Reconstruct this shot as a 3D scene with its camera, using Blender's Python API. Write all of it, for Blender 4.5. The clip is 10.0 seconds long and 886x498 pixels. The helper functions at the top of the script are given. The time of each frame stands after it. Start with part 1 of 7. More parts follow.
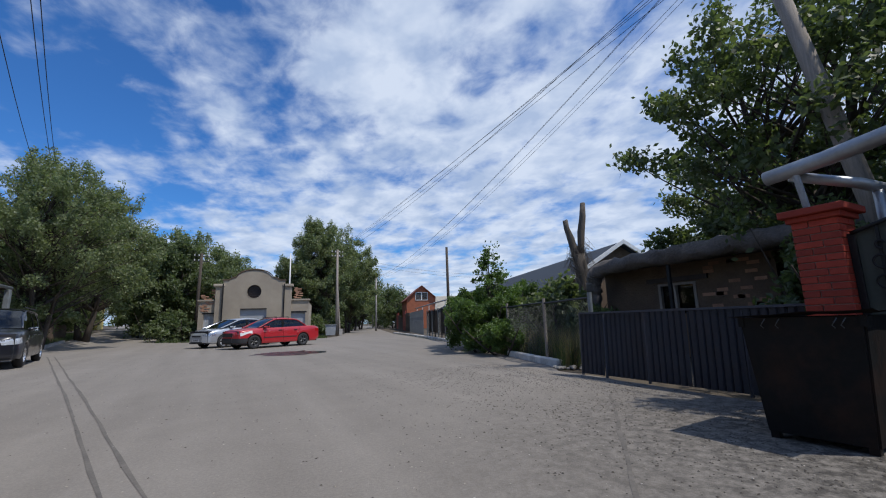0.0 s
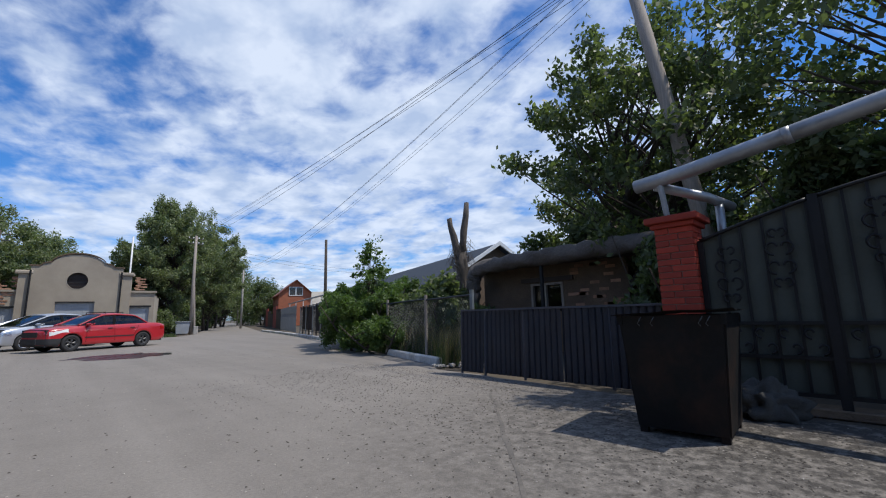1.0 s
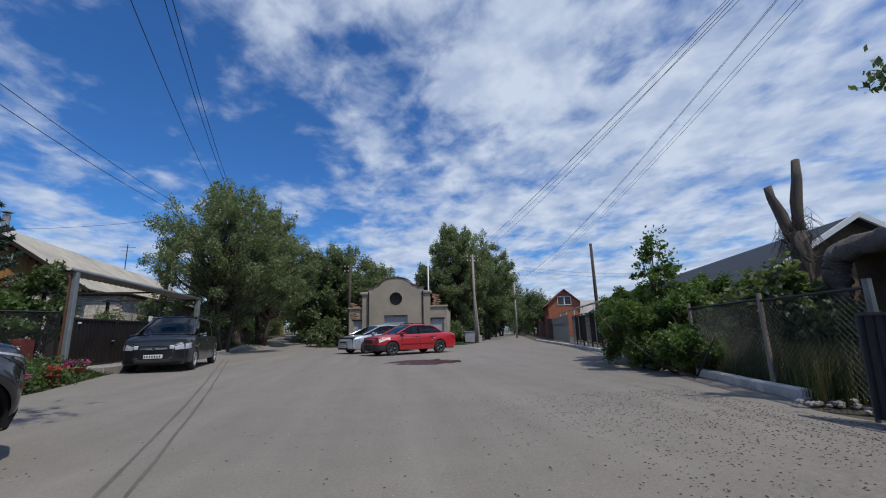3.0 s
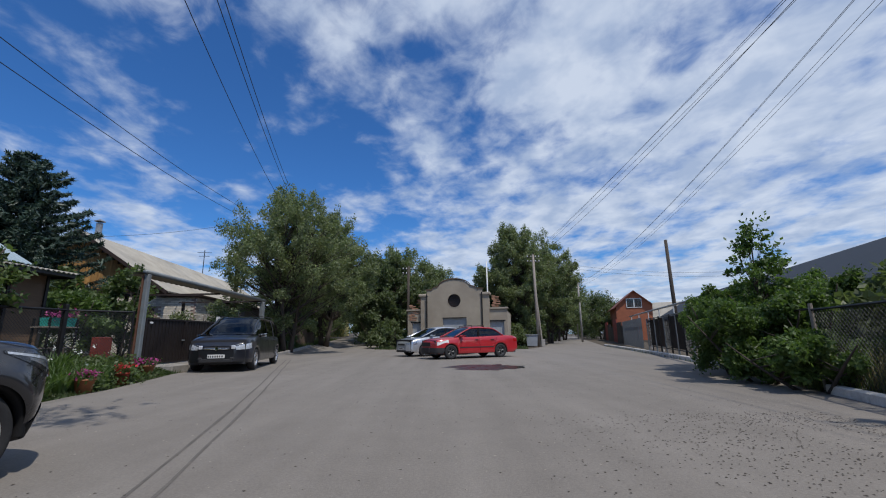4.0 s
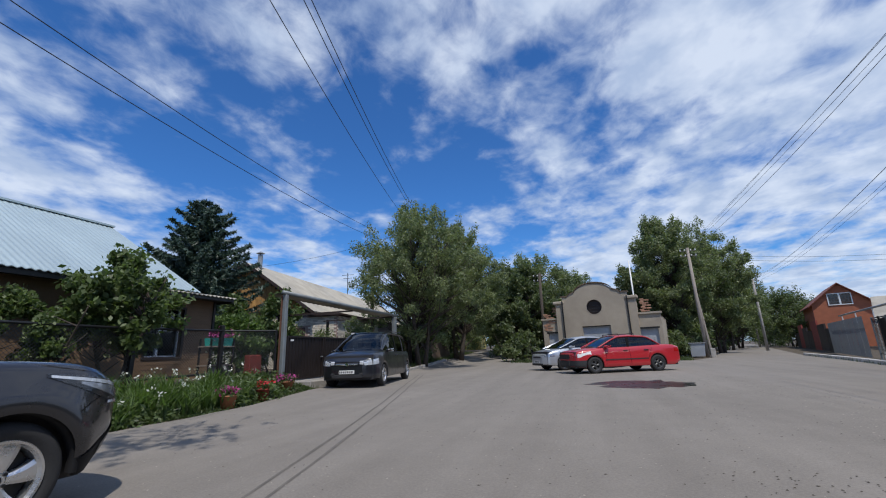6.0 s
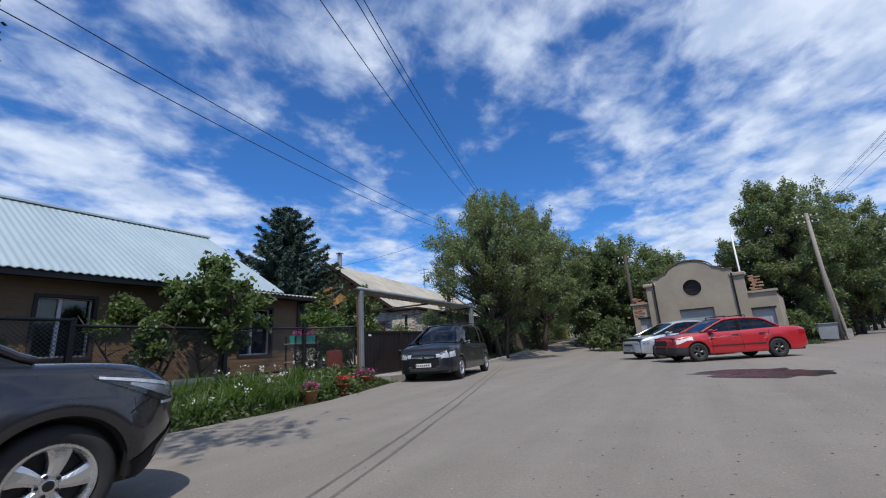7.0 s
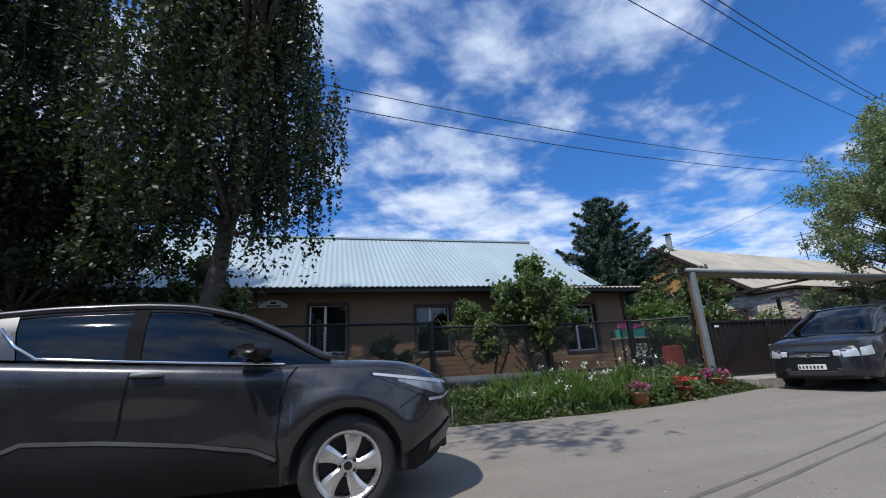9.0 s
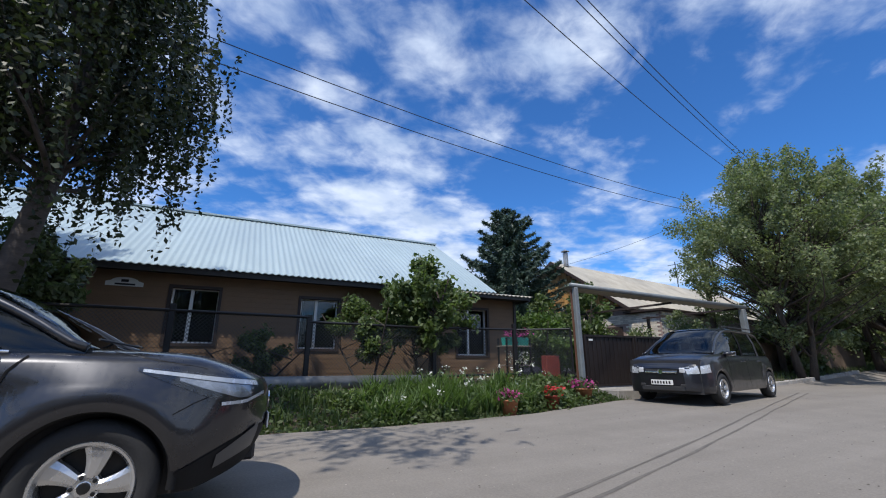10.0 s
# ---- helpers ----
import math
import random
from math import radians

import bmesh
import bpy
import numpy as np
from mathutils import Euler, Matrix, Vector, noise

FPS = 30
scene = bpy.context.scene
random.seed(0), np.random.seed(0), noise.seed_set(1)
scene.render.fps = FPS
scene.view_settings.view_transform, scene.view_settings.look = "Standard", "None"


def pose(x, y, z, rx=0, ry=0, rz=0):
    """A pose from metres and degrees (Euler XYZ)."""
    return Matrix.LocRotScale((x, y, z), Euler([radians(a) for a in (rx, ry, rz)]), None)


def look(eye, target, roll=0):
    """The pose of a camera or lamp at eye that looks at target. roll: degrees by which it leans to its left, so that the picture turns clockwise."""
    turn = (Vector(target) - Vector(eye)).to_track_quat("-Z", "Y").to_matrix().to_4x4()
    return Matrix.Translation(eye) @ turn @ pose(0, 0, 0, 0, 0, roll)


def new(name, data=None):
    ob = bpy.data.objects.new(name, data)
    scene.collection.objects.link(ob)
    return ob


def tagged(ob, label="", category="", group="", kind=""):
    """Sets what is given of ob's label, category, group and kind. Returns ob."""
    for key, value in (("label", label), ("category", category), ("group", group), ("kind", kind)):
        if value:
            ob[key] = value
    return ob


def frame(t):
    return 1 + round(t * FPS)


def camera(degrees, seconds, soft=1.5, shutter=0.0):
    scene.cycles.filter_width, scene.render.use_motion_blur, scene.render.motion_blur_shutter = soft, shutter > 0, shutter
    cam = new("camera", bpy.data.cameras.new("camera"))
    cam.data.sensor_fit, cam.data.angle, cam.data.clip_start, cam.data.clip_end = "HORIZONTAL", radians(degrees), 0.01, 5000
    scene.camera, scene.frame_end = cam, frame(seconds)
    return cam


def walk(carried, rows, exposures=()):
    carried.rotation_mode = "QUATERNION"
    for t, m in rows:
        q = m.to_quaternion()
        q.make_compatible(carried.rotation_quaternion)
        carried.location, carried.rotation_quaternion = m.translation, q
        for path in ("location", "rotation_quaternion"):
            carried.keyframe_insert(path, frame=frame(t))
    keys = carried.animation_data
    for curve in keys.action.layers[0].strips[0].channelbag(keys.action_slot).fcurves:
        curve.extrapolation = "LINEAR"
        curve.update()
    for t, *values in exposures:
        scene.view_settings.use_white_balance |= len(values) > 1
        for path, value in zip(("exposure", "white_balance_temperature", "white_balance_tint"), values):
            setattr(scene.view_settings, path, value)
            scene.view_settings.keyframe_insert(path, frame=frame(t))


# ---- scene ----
cam = camera(94.5, 10.0, soft=1.1)
PATH = [
    (0, pose(2.495, -5.792, 1.016, 100.02, 1.56, -27.52)),
    (0.5, pose(2.663, -5.568, 1.010, 99.02, 1.51, -45.59)),
    (1, pose(2.775, -5.331, 1.018, 99.18, 1.33, -44.19)),
    (1.5, pose(2.862, -4.982, 1.037, 99.17, 1.50, -37.73)),
    (2, pose(2.976, -4.631, 1.023, 99.21, 2.84, -26.56)),
    (2.5, pose(3.132, -4.305, 1.023, 100.48, 2.40, -15.07)),
    (4, pose(3.330, -3.071, 1.025, 101.94, 0.85, -0.06)),
    (4.5, pose(3.328, -2.665, 1.053, 102.19, 1.27, 6.17)),
    (5, pose(3.402, -2.359, 1.022, 103.05, 1.59, 11.11)),
    (5.5, pose(3.446, -2.046, 1.019, 103.80, 1.65, 16.22)),
    (7, pose(3.395, -1.136, 1.000, 103.54, 3.57, 30.10)),
    (7.5, pose(3.342, -0.893, 0.974, 104.36, 3.79, 45.15)),
    (8, pose(3.298, -0.585, 0.991, 104.77, 2.71, 55.20)),
    (8.5, pose(3.247, -0.323, 0.999, 105.27, 2.60, 62.32)),
    (9, pose(3.192, -0.101, 0.996, 105.57, 3.02, 75.73)),
    (9.5, pose(3.076, 0.229, 1.000, 105.09, 1.20, 75.85)),
    (10, pose(3.006, 0.617, 0.998, 105.24, 0.14, 63.30)),
]
walk(cam, PATH, [(0.0, 0.12), (0.5, 0.2), (1.5, 0.26), (2.2, 0.08), (3.0, -0.05), (5.0, 0.02), (7.0, 0.25), (8.5, 0.35), (10.0, 0.42)])

# ---- sky, sun ----
SUN = Vector((0.36, -0.45, 1.0)).normalized()
world = bpy.data.worlds.new("sky")
scene.world = world
world.use_nodes = True
wt = world.node_tree
wt.nodes.clear()


def wnode(kind, **values):
    n = wt.nodes.new(kind)
    for key, value in values.items():
        n.inputs[key.replace("_", " ")].default_value = value
    return n


sky = wt.nodes.new("ShaderNodeTexSky")
sky.sky_type = "NISHITA"
sky.sun_disc = False
sky.sun_elevation = math.asin(SUN.z)
sky.sun_rotation = math.atan2(SUN.x, SUN.y)
sky.air_density, sky.dust_density, sky.ozone_density = 1.0, 0.4, 2.0
dim = wt.nodes.new("ShaderNodeVectorMath")
dim.operation = "MULTIPLY"
dim.inputs[1].default_value = (0.034, 0.076, 0.128)
wt.links.new(sky.outputs[0], dim.inputs[0])
# clouds lie on a flat layer: the direction divided by its height
co = wt.nodes.new("ShaderNodeTexCoord")
sep = wt.nodes.new("ShaderNodeSeparateXYZ")
wt.links.new(co.outputs["Generated"], sep.inputs[0])
up = wt.nodes.new("ShaderNodeMath")
up.operation = "ADD"
up.inputs[1].default_value = 0.16
wt.links.new(sep.outputs[2], up.inputs[0])
upm = wt.nodes.new("ShaderNodeMath")
upm.operation = "MAXIMUM"
upm.inputs[1].default_value = 0.05
wt.links.new(up.outputs[0], upm.inputs[0])
flat = wt.nodes.new("ShaderNodeVectorMath")
flat.operation = "DIVIDE"
wt.links.new(co.outputs["Generated"], flat.inputs[0])
wt.links.new(upm.outputs[0], flat.inputs[1])
turn = wt.nodes.new("ShaderNodeMapping")
turn.inputs["Rotation"].default_value = (0, 0, radians(28))
turn.inputs["Scale"].default_value = (1.0, 0.86, 0.0)
turn.inputs["Location"].default_value = (2.3, 0.9, 0)
wt.links.new(flat.outputs[0], turn.inputs[0])


def sky_noise(scale, detail, rough, distortion):
    n = wt.nodes.new("ShaderNodeTexNoise")
    n.inputs["Scale"].default_value = scale
    n.inputs["Detail"].default_value = detail
    n.inputs["Roughness"].default_value = rough
    n.inputs["Distortion"].default_value = distortion
    wt.links.new(turn.outputs[0], n.inputs["Vector"])
    return n.outputs[0]


def wmath(op, a, b):
    n = wt.nodes.new("ShaderNodeMath")
    n.operation = op
    for i, v in enumerate((a, b)):
        if isinstance(v, (int, float)):
            n.inputs[i].default_value = v
        else:
            wt.links.new(v, n.inputs[i])
    return n.outputs[0]


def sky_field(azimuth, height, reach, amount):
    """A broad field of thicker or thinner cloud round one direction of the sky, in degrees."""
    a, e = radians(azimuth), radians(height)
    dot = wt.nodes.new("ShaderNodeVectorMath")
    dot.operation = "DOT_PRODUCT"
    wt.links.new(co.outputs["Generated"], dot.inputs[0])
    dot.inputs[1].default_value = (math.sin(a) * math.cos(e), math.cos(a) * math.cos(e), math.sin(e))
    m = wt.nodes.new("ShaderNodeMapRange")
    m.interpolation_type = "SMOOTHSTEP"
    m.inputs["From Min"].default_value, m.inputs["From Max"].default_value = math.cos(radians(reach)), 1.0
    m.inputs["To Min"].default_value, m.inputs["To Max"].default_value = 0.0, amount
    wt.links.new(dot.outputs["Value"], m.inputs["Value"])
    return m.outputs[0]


# puffs of a high broken layer, gathered into banks, with finer fleece inside them
banks, puffs, fleece = sky_noise(1.0, 3, 0.5, 0.4), sky_noise(3.4, 4, 0.50, 0.15), sky_noise(9.0, 6, 0.60, 0.3)
dens = wmath("ADD", wmath("MULTIPLY", banks, 0.34), wmath("ADD", wmath("MULTIPLY", puffs, 0.62), wmath("MULTIPLY", fleece, 0.30)))
low = wmath("MULTIPLY", wmath("MAXIMUM", wmath("SUBTRACT", 0.28, sep.outputs[2]), 0.0), 0.50)
dens = wmath("ADD", dens, low)
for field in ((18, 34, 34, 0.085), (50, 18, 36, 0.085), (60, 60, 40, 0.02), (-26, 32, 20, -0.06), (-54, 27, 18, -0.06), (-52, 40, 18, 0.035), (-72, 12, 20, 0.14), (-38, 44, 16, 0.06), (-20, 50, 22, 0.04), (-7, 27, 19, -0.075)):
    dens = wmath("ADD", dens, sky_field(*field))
ramp = wt.nodes.new("ShaderNodeValToRGB")
ramp.color_ramp.interpolation = "EASE"
ramp.color_ramp.elements[0].position = 0.545
ramp.color_ramp.elements[1].position = 0.79
ramp.color_ramp.elements[0].color = (0, 0, 0, 1)
ramp.color_ramp.elements[1].color = (0.94, 0.94, 0.94, 1)
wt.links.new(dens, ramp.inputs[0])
tone = wt.nodes.new("ShaderNodeValToRGB")
tone.color_ramp.elements[0].position, tone.color_ramp.elements[1].position = 0.36, 0.62
tone.color_ramp.elements[0].color, tone.color_ramp.elements[1].color = (0.40, 0.50, 0.69, 1), (0.63, 0.71, 0.85, 1)
wt.links.new(sky_noise(5.2, 4, 0.55, 0.2), tone.inputs[0])
mixc = wt.nodes.new("ShaderNodeMix")
mixc.data_type = "RGBA"
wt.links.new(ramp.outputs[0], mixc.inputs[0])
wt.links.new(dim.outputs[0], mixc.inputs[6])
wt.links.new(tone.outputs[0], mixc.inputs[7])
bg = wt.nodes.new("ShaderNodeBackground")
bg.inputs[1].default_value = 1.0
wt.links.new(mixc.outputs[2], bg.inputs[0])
wout = wt.nodes.new("ShaderNodeOutputWorld")
wt.links.new(bg.outputs[0], wout.inputs[0])

sun = new("sun", bpy.data.lights.new("sun", "SUN"))
sun.data.energy, sun.data.angle, sun.data.color = 3.2, radians(0.6), (1.0, 0.95, 0.88)
sun.matrix_basis = look(SUN * 50, (0, 0, 0))

# ---- materials ----


class Nodes:
    def __init__(self, name):
        self.m = bpy.data.materials.new(name)
        self.m.use_nodes = True
        self.t = self.m.node_tree
        self.b = self.t.nodes["Principled BSDF"]
        self.out = self.t.nodes["Material Output"]

    def node(self, kind, **props):
        n = self.t.nodes.new(kind)
        for k, v in props.items():
            n.inputs[k.replace("_", " ")].default_value = v
        return n

    def link(self, a, b):
        self.t.links.new(a, b)

    def place(self, scale=(1, 1, 1)):
        g = self.t.nodes.new("ShaderNodeNewGeometry")
        mp = self.t.nodes.new("ShaderNodeMapping")
        mp.inputs["Scale"].default_value = scale
        self.link(g.outputs["Position"], mp.inputs[0])
        return mp.outputs[0]

    def noise(self, vec, scale, detail=4, rough=0.55):
        n = self.node("ShaderNodeTexNoise", Scale=scale, Detail=detail, Roughness=rough)
        self.link(vec, n.inputs["Vector"])
        return n.outputs["Fac"]

    def ramp(self, fac, stops):
        r = self.t.nodes.new("ShaderNodeValToRGB")
        e = r.color_ramp.elements
        while len(e) < len(stops):
            e.new(0.5)
        for i, (p, c) in enumerate(stops):
            e[i].position = p
            e[i].color = (*c, 1) if not isinstance(c, (int, float)) else (c, c, c, 1)
        self.link(fac, r.inputs[0])
        return r.outputs[0]

    def mix(self, fac, a, b, blend="MIX"):
        n = self.t.nodes.new("ShaderNodeMix")
        n.data_type, n.blend_type = "RGBA", blend
        for i, v in ((0, fac), (6, a), (7, b)):
            if isinstance(v, (int, float)):
                n.inputs[i].default_value = v
            elif isinstance(v, tuple):
                n.inputs[i].default_value = (*v, 1)
            else:
                self.link(v, n.inputs[i])
        return n.outputs[2]

    def bump(self, height, strength, distance=0.02):
        n = self.node("ShaderNodeBump", Strength=strength, Distance=distance)
        self.link(height, n.inputs["Height"])
        self.link(n.outputs[0], self.b.inputs["Normal"])


def shade(c, f):
    return tuple(max(0.0, min(1.0, v * f)) for v in c)


def surface(name, color, rough=0.7, metal=0.0, var=0.25, scale=3.0, fine=40.0, bump=0.25, dist=0.01, stretch=(1, 1, 1), dirt=None, dirt_amount=0.5, pieces=False):
    """A painted, plastered or stony surface: two scales of variation, relief, and stains."""
    n = Nodes(name)
    v = n.place(stretch)
    a, b = n.noise(v, scale), n.noise(v, fine, 3)
    col = n.ramp(a, [(0.3, shade(color, 1 - var)), (0.7, shade(color, 1 + var))])
    col = n.mix(0.35 * min(1, var * 3), col, n.ramp(b, [(0.3, shade(color, 0.6)), (0.7, shade(color, 1.3))]))
    if pieces:
        info = n.t.nodes.new("ShaderNodeObjectInfo")
        geo = n.t.nodes.new("ShaderNodeNewGeometry")
        add = n.node("ShaderNodeMath")
        n.link(info.outputs["Random"], add.inputs[0])
        n.link(geo.outputs["Random Per Island"], add.inputs[1])
        half = n.node("ShaderNodeMath")
        half.operation = "FRACT"
        n.link(add.outputs[0], half.inputs[0])
        col = n.mix(1.0, col, n.ramp(half.outputs[0], [(0.0, 0.72), (1.0, 1.18)]), "MULTIPLY")
    if dirt:
        f = n.ramp(n.noise(v, scale * 0.7, 6, 0.65), [(0.45, 0.0), (0.7, dirt_amount)])
        col = n.mix(f, col, dirt)
    n.link(col, n.b.inputs["Base Color"])
    n.b.inputs["Metallic"].default_value = metal
    n.link(n.ramp(a, [(0.2, max(0.03, rough - 0.08)), (0.8, min(1, rough + 0.08))]), n.b.inputs["Roughness"])
    if bump:
        n.bump(b, bump, dist)
    return n.m


def asphalt():
    n = Nodes("asphalt")
    v = n.place()
    big, mid, fine = n.noise(v, 0.22, 5, 0.6), n.noise(v, 1.6, 6, 0.65), n.noise(v, 120, 3)
    col = n.ramp(big, [(0.3, (0.170, 0.151, 0.129)), (0.7, (0.250, 0.224, 0.193))])
    col = n.mix(0.45, col, n.ramp(mid, [(0.3, (0.150, 0.133, 0.112)), (0.72, (0.262, 0.236, 0.204))]))
    # streaks worn by wheels along the street
    worn = n.noise(n.place((1.6, 0.10, 1)), 1.0, 4, 0.55)
    col = n.mix(0.30, col, n.ramp(worn, [(0.35, (0.140, 0.124, 0.106)), (0.65, (0.272, 0.246, 0.214))]))
    col = n.mix(0.22, col, n.ramp(n.noise(v, 45, 4, 0.7), [(0.34, (0.085, 0.074, 0.062)), (0.52, (0.205, 0.183, 0.156)), (0.72, (0.345, 0.312, 0.270))]))
    # loose stones and pits, thick along the fences, sparse elsewhere
    edge = n.t.nodes.new("ShaderNodeSeparateXYZ")
    n.link(v, edge.inputs[0])
    near = n.node("ShaderNodeMapRange")
    n.link(edge.outputs[0], near.inputs["Value"])
    near.inputs["From Min"].default_value, near.inputs["From Max"].default_value = 2.5, 7.5
    near.inputs["To Min"].default_value, near.inputs["To Max"].default_value = 0.04, 1.0
    pit = n.node("ShaderNodeTexVoronoi", Scale=15.0)
    n.link(v, pit.inputs["Vector"])
    strewn = n.ramp(n.noise(v, 0.7, 5, 0.65), [(0.46, 0.0), (0.60, 0.9)])
    chips = n.mix(1.0, strewn, n.ramp(pit.outputs["Distance"], [(0.12, 0.9), (0.26, 0.0)]), "MULTIPLY")
    chips = n.mix(1.0, chips, near.outputs[0], "MULTIPLY")
    col = n.mix(chips, col, n.ramp(n.noise(v, 13, 2), [(0.45, (0.050, 0.044, 0.038)), (0.6, (0.34, 0.31, 0.27))]))
    # dark blotchy grit, densest round the bin and the gate, thinning with distance
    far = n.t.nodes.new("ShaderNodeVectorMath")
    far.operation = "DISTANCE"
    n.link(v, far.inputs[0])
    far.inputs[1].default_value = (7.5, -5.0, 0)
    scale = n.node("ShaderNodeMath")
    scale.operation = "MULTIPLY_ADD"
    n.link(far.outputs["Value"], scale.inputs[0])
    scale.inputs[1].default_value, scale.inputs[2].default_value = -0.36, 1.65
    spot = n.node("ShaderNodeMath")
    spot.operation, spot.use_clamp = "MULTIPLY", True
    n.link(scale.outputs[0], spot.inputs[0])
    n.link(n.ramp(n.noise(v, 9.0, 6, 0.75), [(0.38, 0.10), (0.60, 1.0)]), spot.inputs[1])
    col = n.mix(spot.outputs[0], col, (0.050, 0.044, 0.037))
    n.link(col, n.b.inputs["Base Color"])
    n.b.inputs["Roughness"].default_value = 0.92
    n.bump(n.mix(0.4, fine, n.noise(v, 30, 4, 0.7)), 0.5, 0.010)
    return n.m


def leaf(name, dark, light, thin=0.45):
    """Leaves: each one its own green, lit from both sides."""
    n = Nodes(name)
    geo = n.t.nodes.new("ShaderNodeNewGeometry")
    col = n.ramp(geo.outputs["Random Per Island"], [(0.0, dark), (0.75, light), (1.0, shade(light, 1.35))])
    col = n.mix(0.5, col, n.ramp(n.noise(n.place(), 0.9, 3), [(0.3, dark), (0.7, light)]))
    n.link(col, n.b.inputs["Base Color"])
    n.b.inputs["Roughness"].default_value = 0.5
    tr = n.t.nodes.new("ShaderNodeBsdfTranslucent")
    n.link(n.mix(1.0, col, (1.2, 1.35, 0.7), "MULTIPLY"), tr.inputs[0])
    mx = n.t.nodes.new("ShaderNodeMixShader")
    mx.inputs[0].default_value = thin
    n.link(n.b.outputs[0], mx.inputs[1])
    n.link(tr.outputs[0], mx.inputs[2])
    n.link(mx.outputs[0], n.out.inputs[0])
    return n.m


def carpaint(name, color, flake=0.0, rough=0.32):
    n = Nodes(name)
    v = n.place()
    n.link(n.mix(0.3, color, n.ramp(n.noise(v, 2.5, 5), [(0.3, shade(color, 0.8)), (0.7, shade(color, 1.2))])), n.b.inputs["Base Color"])
    n.b.inputs["Metallic"].default_value = flake
    n.link(n.ramp(n.noise(v, 6, 6, 0.7), [(0.3, rough - 0.06), (0.7, rough + 0.1)]), n.b.inputs["Roughness"])
    n.b.inputs["Coat Weight"].default_value = 0.8
    n.b.inputs["Coat Roughness"].default_value = 0.06
    return n.m


def glassy(name, tint, base=0.06):
    """A thin pane: what lies behind shows through its tint, and gloss grows towards the edge of view."""
    n = Nodes(name)
    n.t.nodes.remove(n.b)
    see = n.t.nodes.new("ShaderNodeBsdfTransparent")
    see.inputs[0].default_value = (*tint, 1)
    gloss = n.t.nodes.new("ShaderNodeBsdfGlossy")
    gloss.inputs["Roughness"].default_value = 0.03
    edge = n.node("ShaderNodeLayerWeight", Blend=0.5)
    power = n.node("ShaderNodeMath")
    power.operation = "POWER"
    n.link(edge.outputs["Facing"], power.inputs[0])
    power.inputs[1].default_value = 4.5
    fres = n.node("ShaderNodeMath")
    fres.operation = "MULTIPLY_ADD"
    n.link(power.outputs[0], fres.inputs[0])
    fres.inputs[1].default_value, fres.inputs[2].default_value = 0.9, base
    mx = n.t.nodes.new("ShaderNodeMixShader")
    n.link(fres.outputs[0], mx.inputs[0])
    n.link(see.outputs[0], mx.inputs[1])
    n.link(gloss.outputs[0], mx.inputs[2])
    n.link(mx.outputs[0], n.out.inputs[0])
    return n.m


ASPHALT = asphalt()
SOIL = surface("soil", (0.085, 0.068, 0.048), 0.95, var=0.35, scale=1.2, fine=25, bump=0.6, dist=0.03)
CONCRETE = surface("concrete", (0.36, 0.34, 0.31), 0.9, var=0.15, scale=2, fine=30, bump=0.4, dirt=(0.12, 0.10, 0.08), dirt_amount=0.6)
WHITEWASH = surface("whitewashed kerb", (0.62, 0.60, 0.56), 0.9, var=0.1, scale=3, fine=30, bump=0.4, dirt=(0.25, 0.22, 0.18), dirt_amount=0.7)
BROWNWALL = surface("brown siding", (0.20, 0.125, 0.072), 0.75, var=0.12, scale=1.5, fine=30, bump=0.3, stretch=(1, 1, 3))
EAVE = surface("dark eave board", (0.03, 0.028, 0.026), 0.6, var=0.2, scale=4, fine=40)
ZINC = surface("corrugated zinc sheet", (0.42, 0.51, 0.53), 0.42, metal=0.3, var=0.06, scale=0.8, fine=12, bump=0.05, stretch=(0.4, 1, 0.4))
SLATE = surface("asbestos cement sheet", (0.40, 0.37, 0.31), 0.9, var=0.15, scale=1.0, fine=20, bump=0.3, dirt=(0.20, 0.18, 0.15), dirt_amount=0.5)
DARKROOF = surface("dark blue metal tiles", (0.05, 0.06, 0.075), 0.7, var=0.15, scale=1, fine=20, bump=0.1)
DARKROOF.node_tree.nodes["Principled BSDF"].inputs["Specular IOR Level"].default_value = 0.12
WHITEPLASTIC = surface("white window plastic", (0.78, 0.78, 0.76), 0.4, var=0.04, scale=4, fine=30, bump=0.05)
DARKWOOD = surface("dark brown wood", (0.035, 0.022, 0.018), 0.6, var=0.25, scale=3, fine=30, bump=0.2, stretch=(1, 1, 0.2))
OLDWOOD = surface("weathered pole wood", (0.30, 0.26, 0.22), 0.9, var=0.25, scale=5, fine=40, bump=0.5, stretch=(6, 6, 0.4))
BAREWOOD = surface("dead trunk wood", (0.13, 0.11, 0.092), 0.9, var=0.3, scale=5, fine=30, bump=0.7, dist=0.03, stretch=(5, 5, 0.5))
GABLEWOOD = surface("orange planks", (0.40, 0.22, 0.07), 0.7, var=0.3, scale=3, fine=25, bump=0.3, stretch=(4, 4, 0.5), pieces=True)
BARK = surface("bark", (0.075, 0.06, 0.047), 0.95, var=0.35, scale=6, fine=30, bump=0.8, dist=0.03, stretch=(3, 3, 0.7))
BIRCHBARK = surface("birch bark", (0.075, 0.062, 0.054), 0.85, var=0.4, scale=5, fine=18, bump=0.5, stretch=(1, 1, 3), dirt=(0.03, 0.025, 0.022), dirt_amount=0.9)
GREYPAINT = surface("grey painted steel", (0.19, 0.215, 0.225), 0.5, metal=0.2, var=0.15, scale=3, fine=30, bump=0.1, dirt=(0.12, 0.07, 0.045), dirt_amount=0.35)
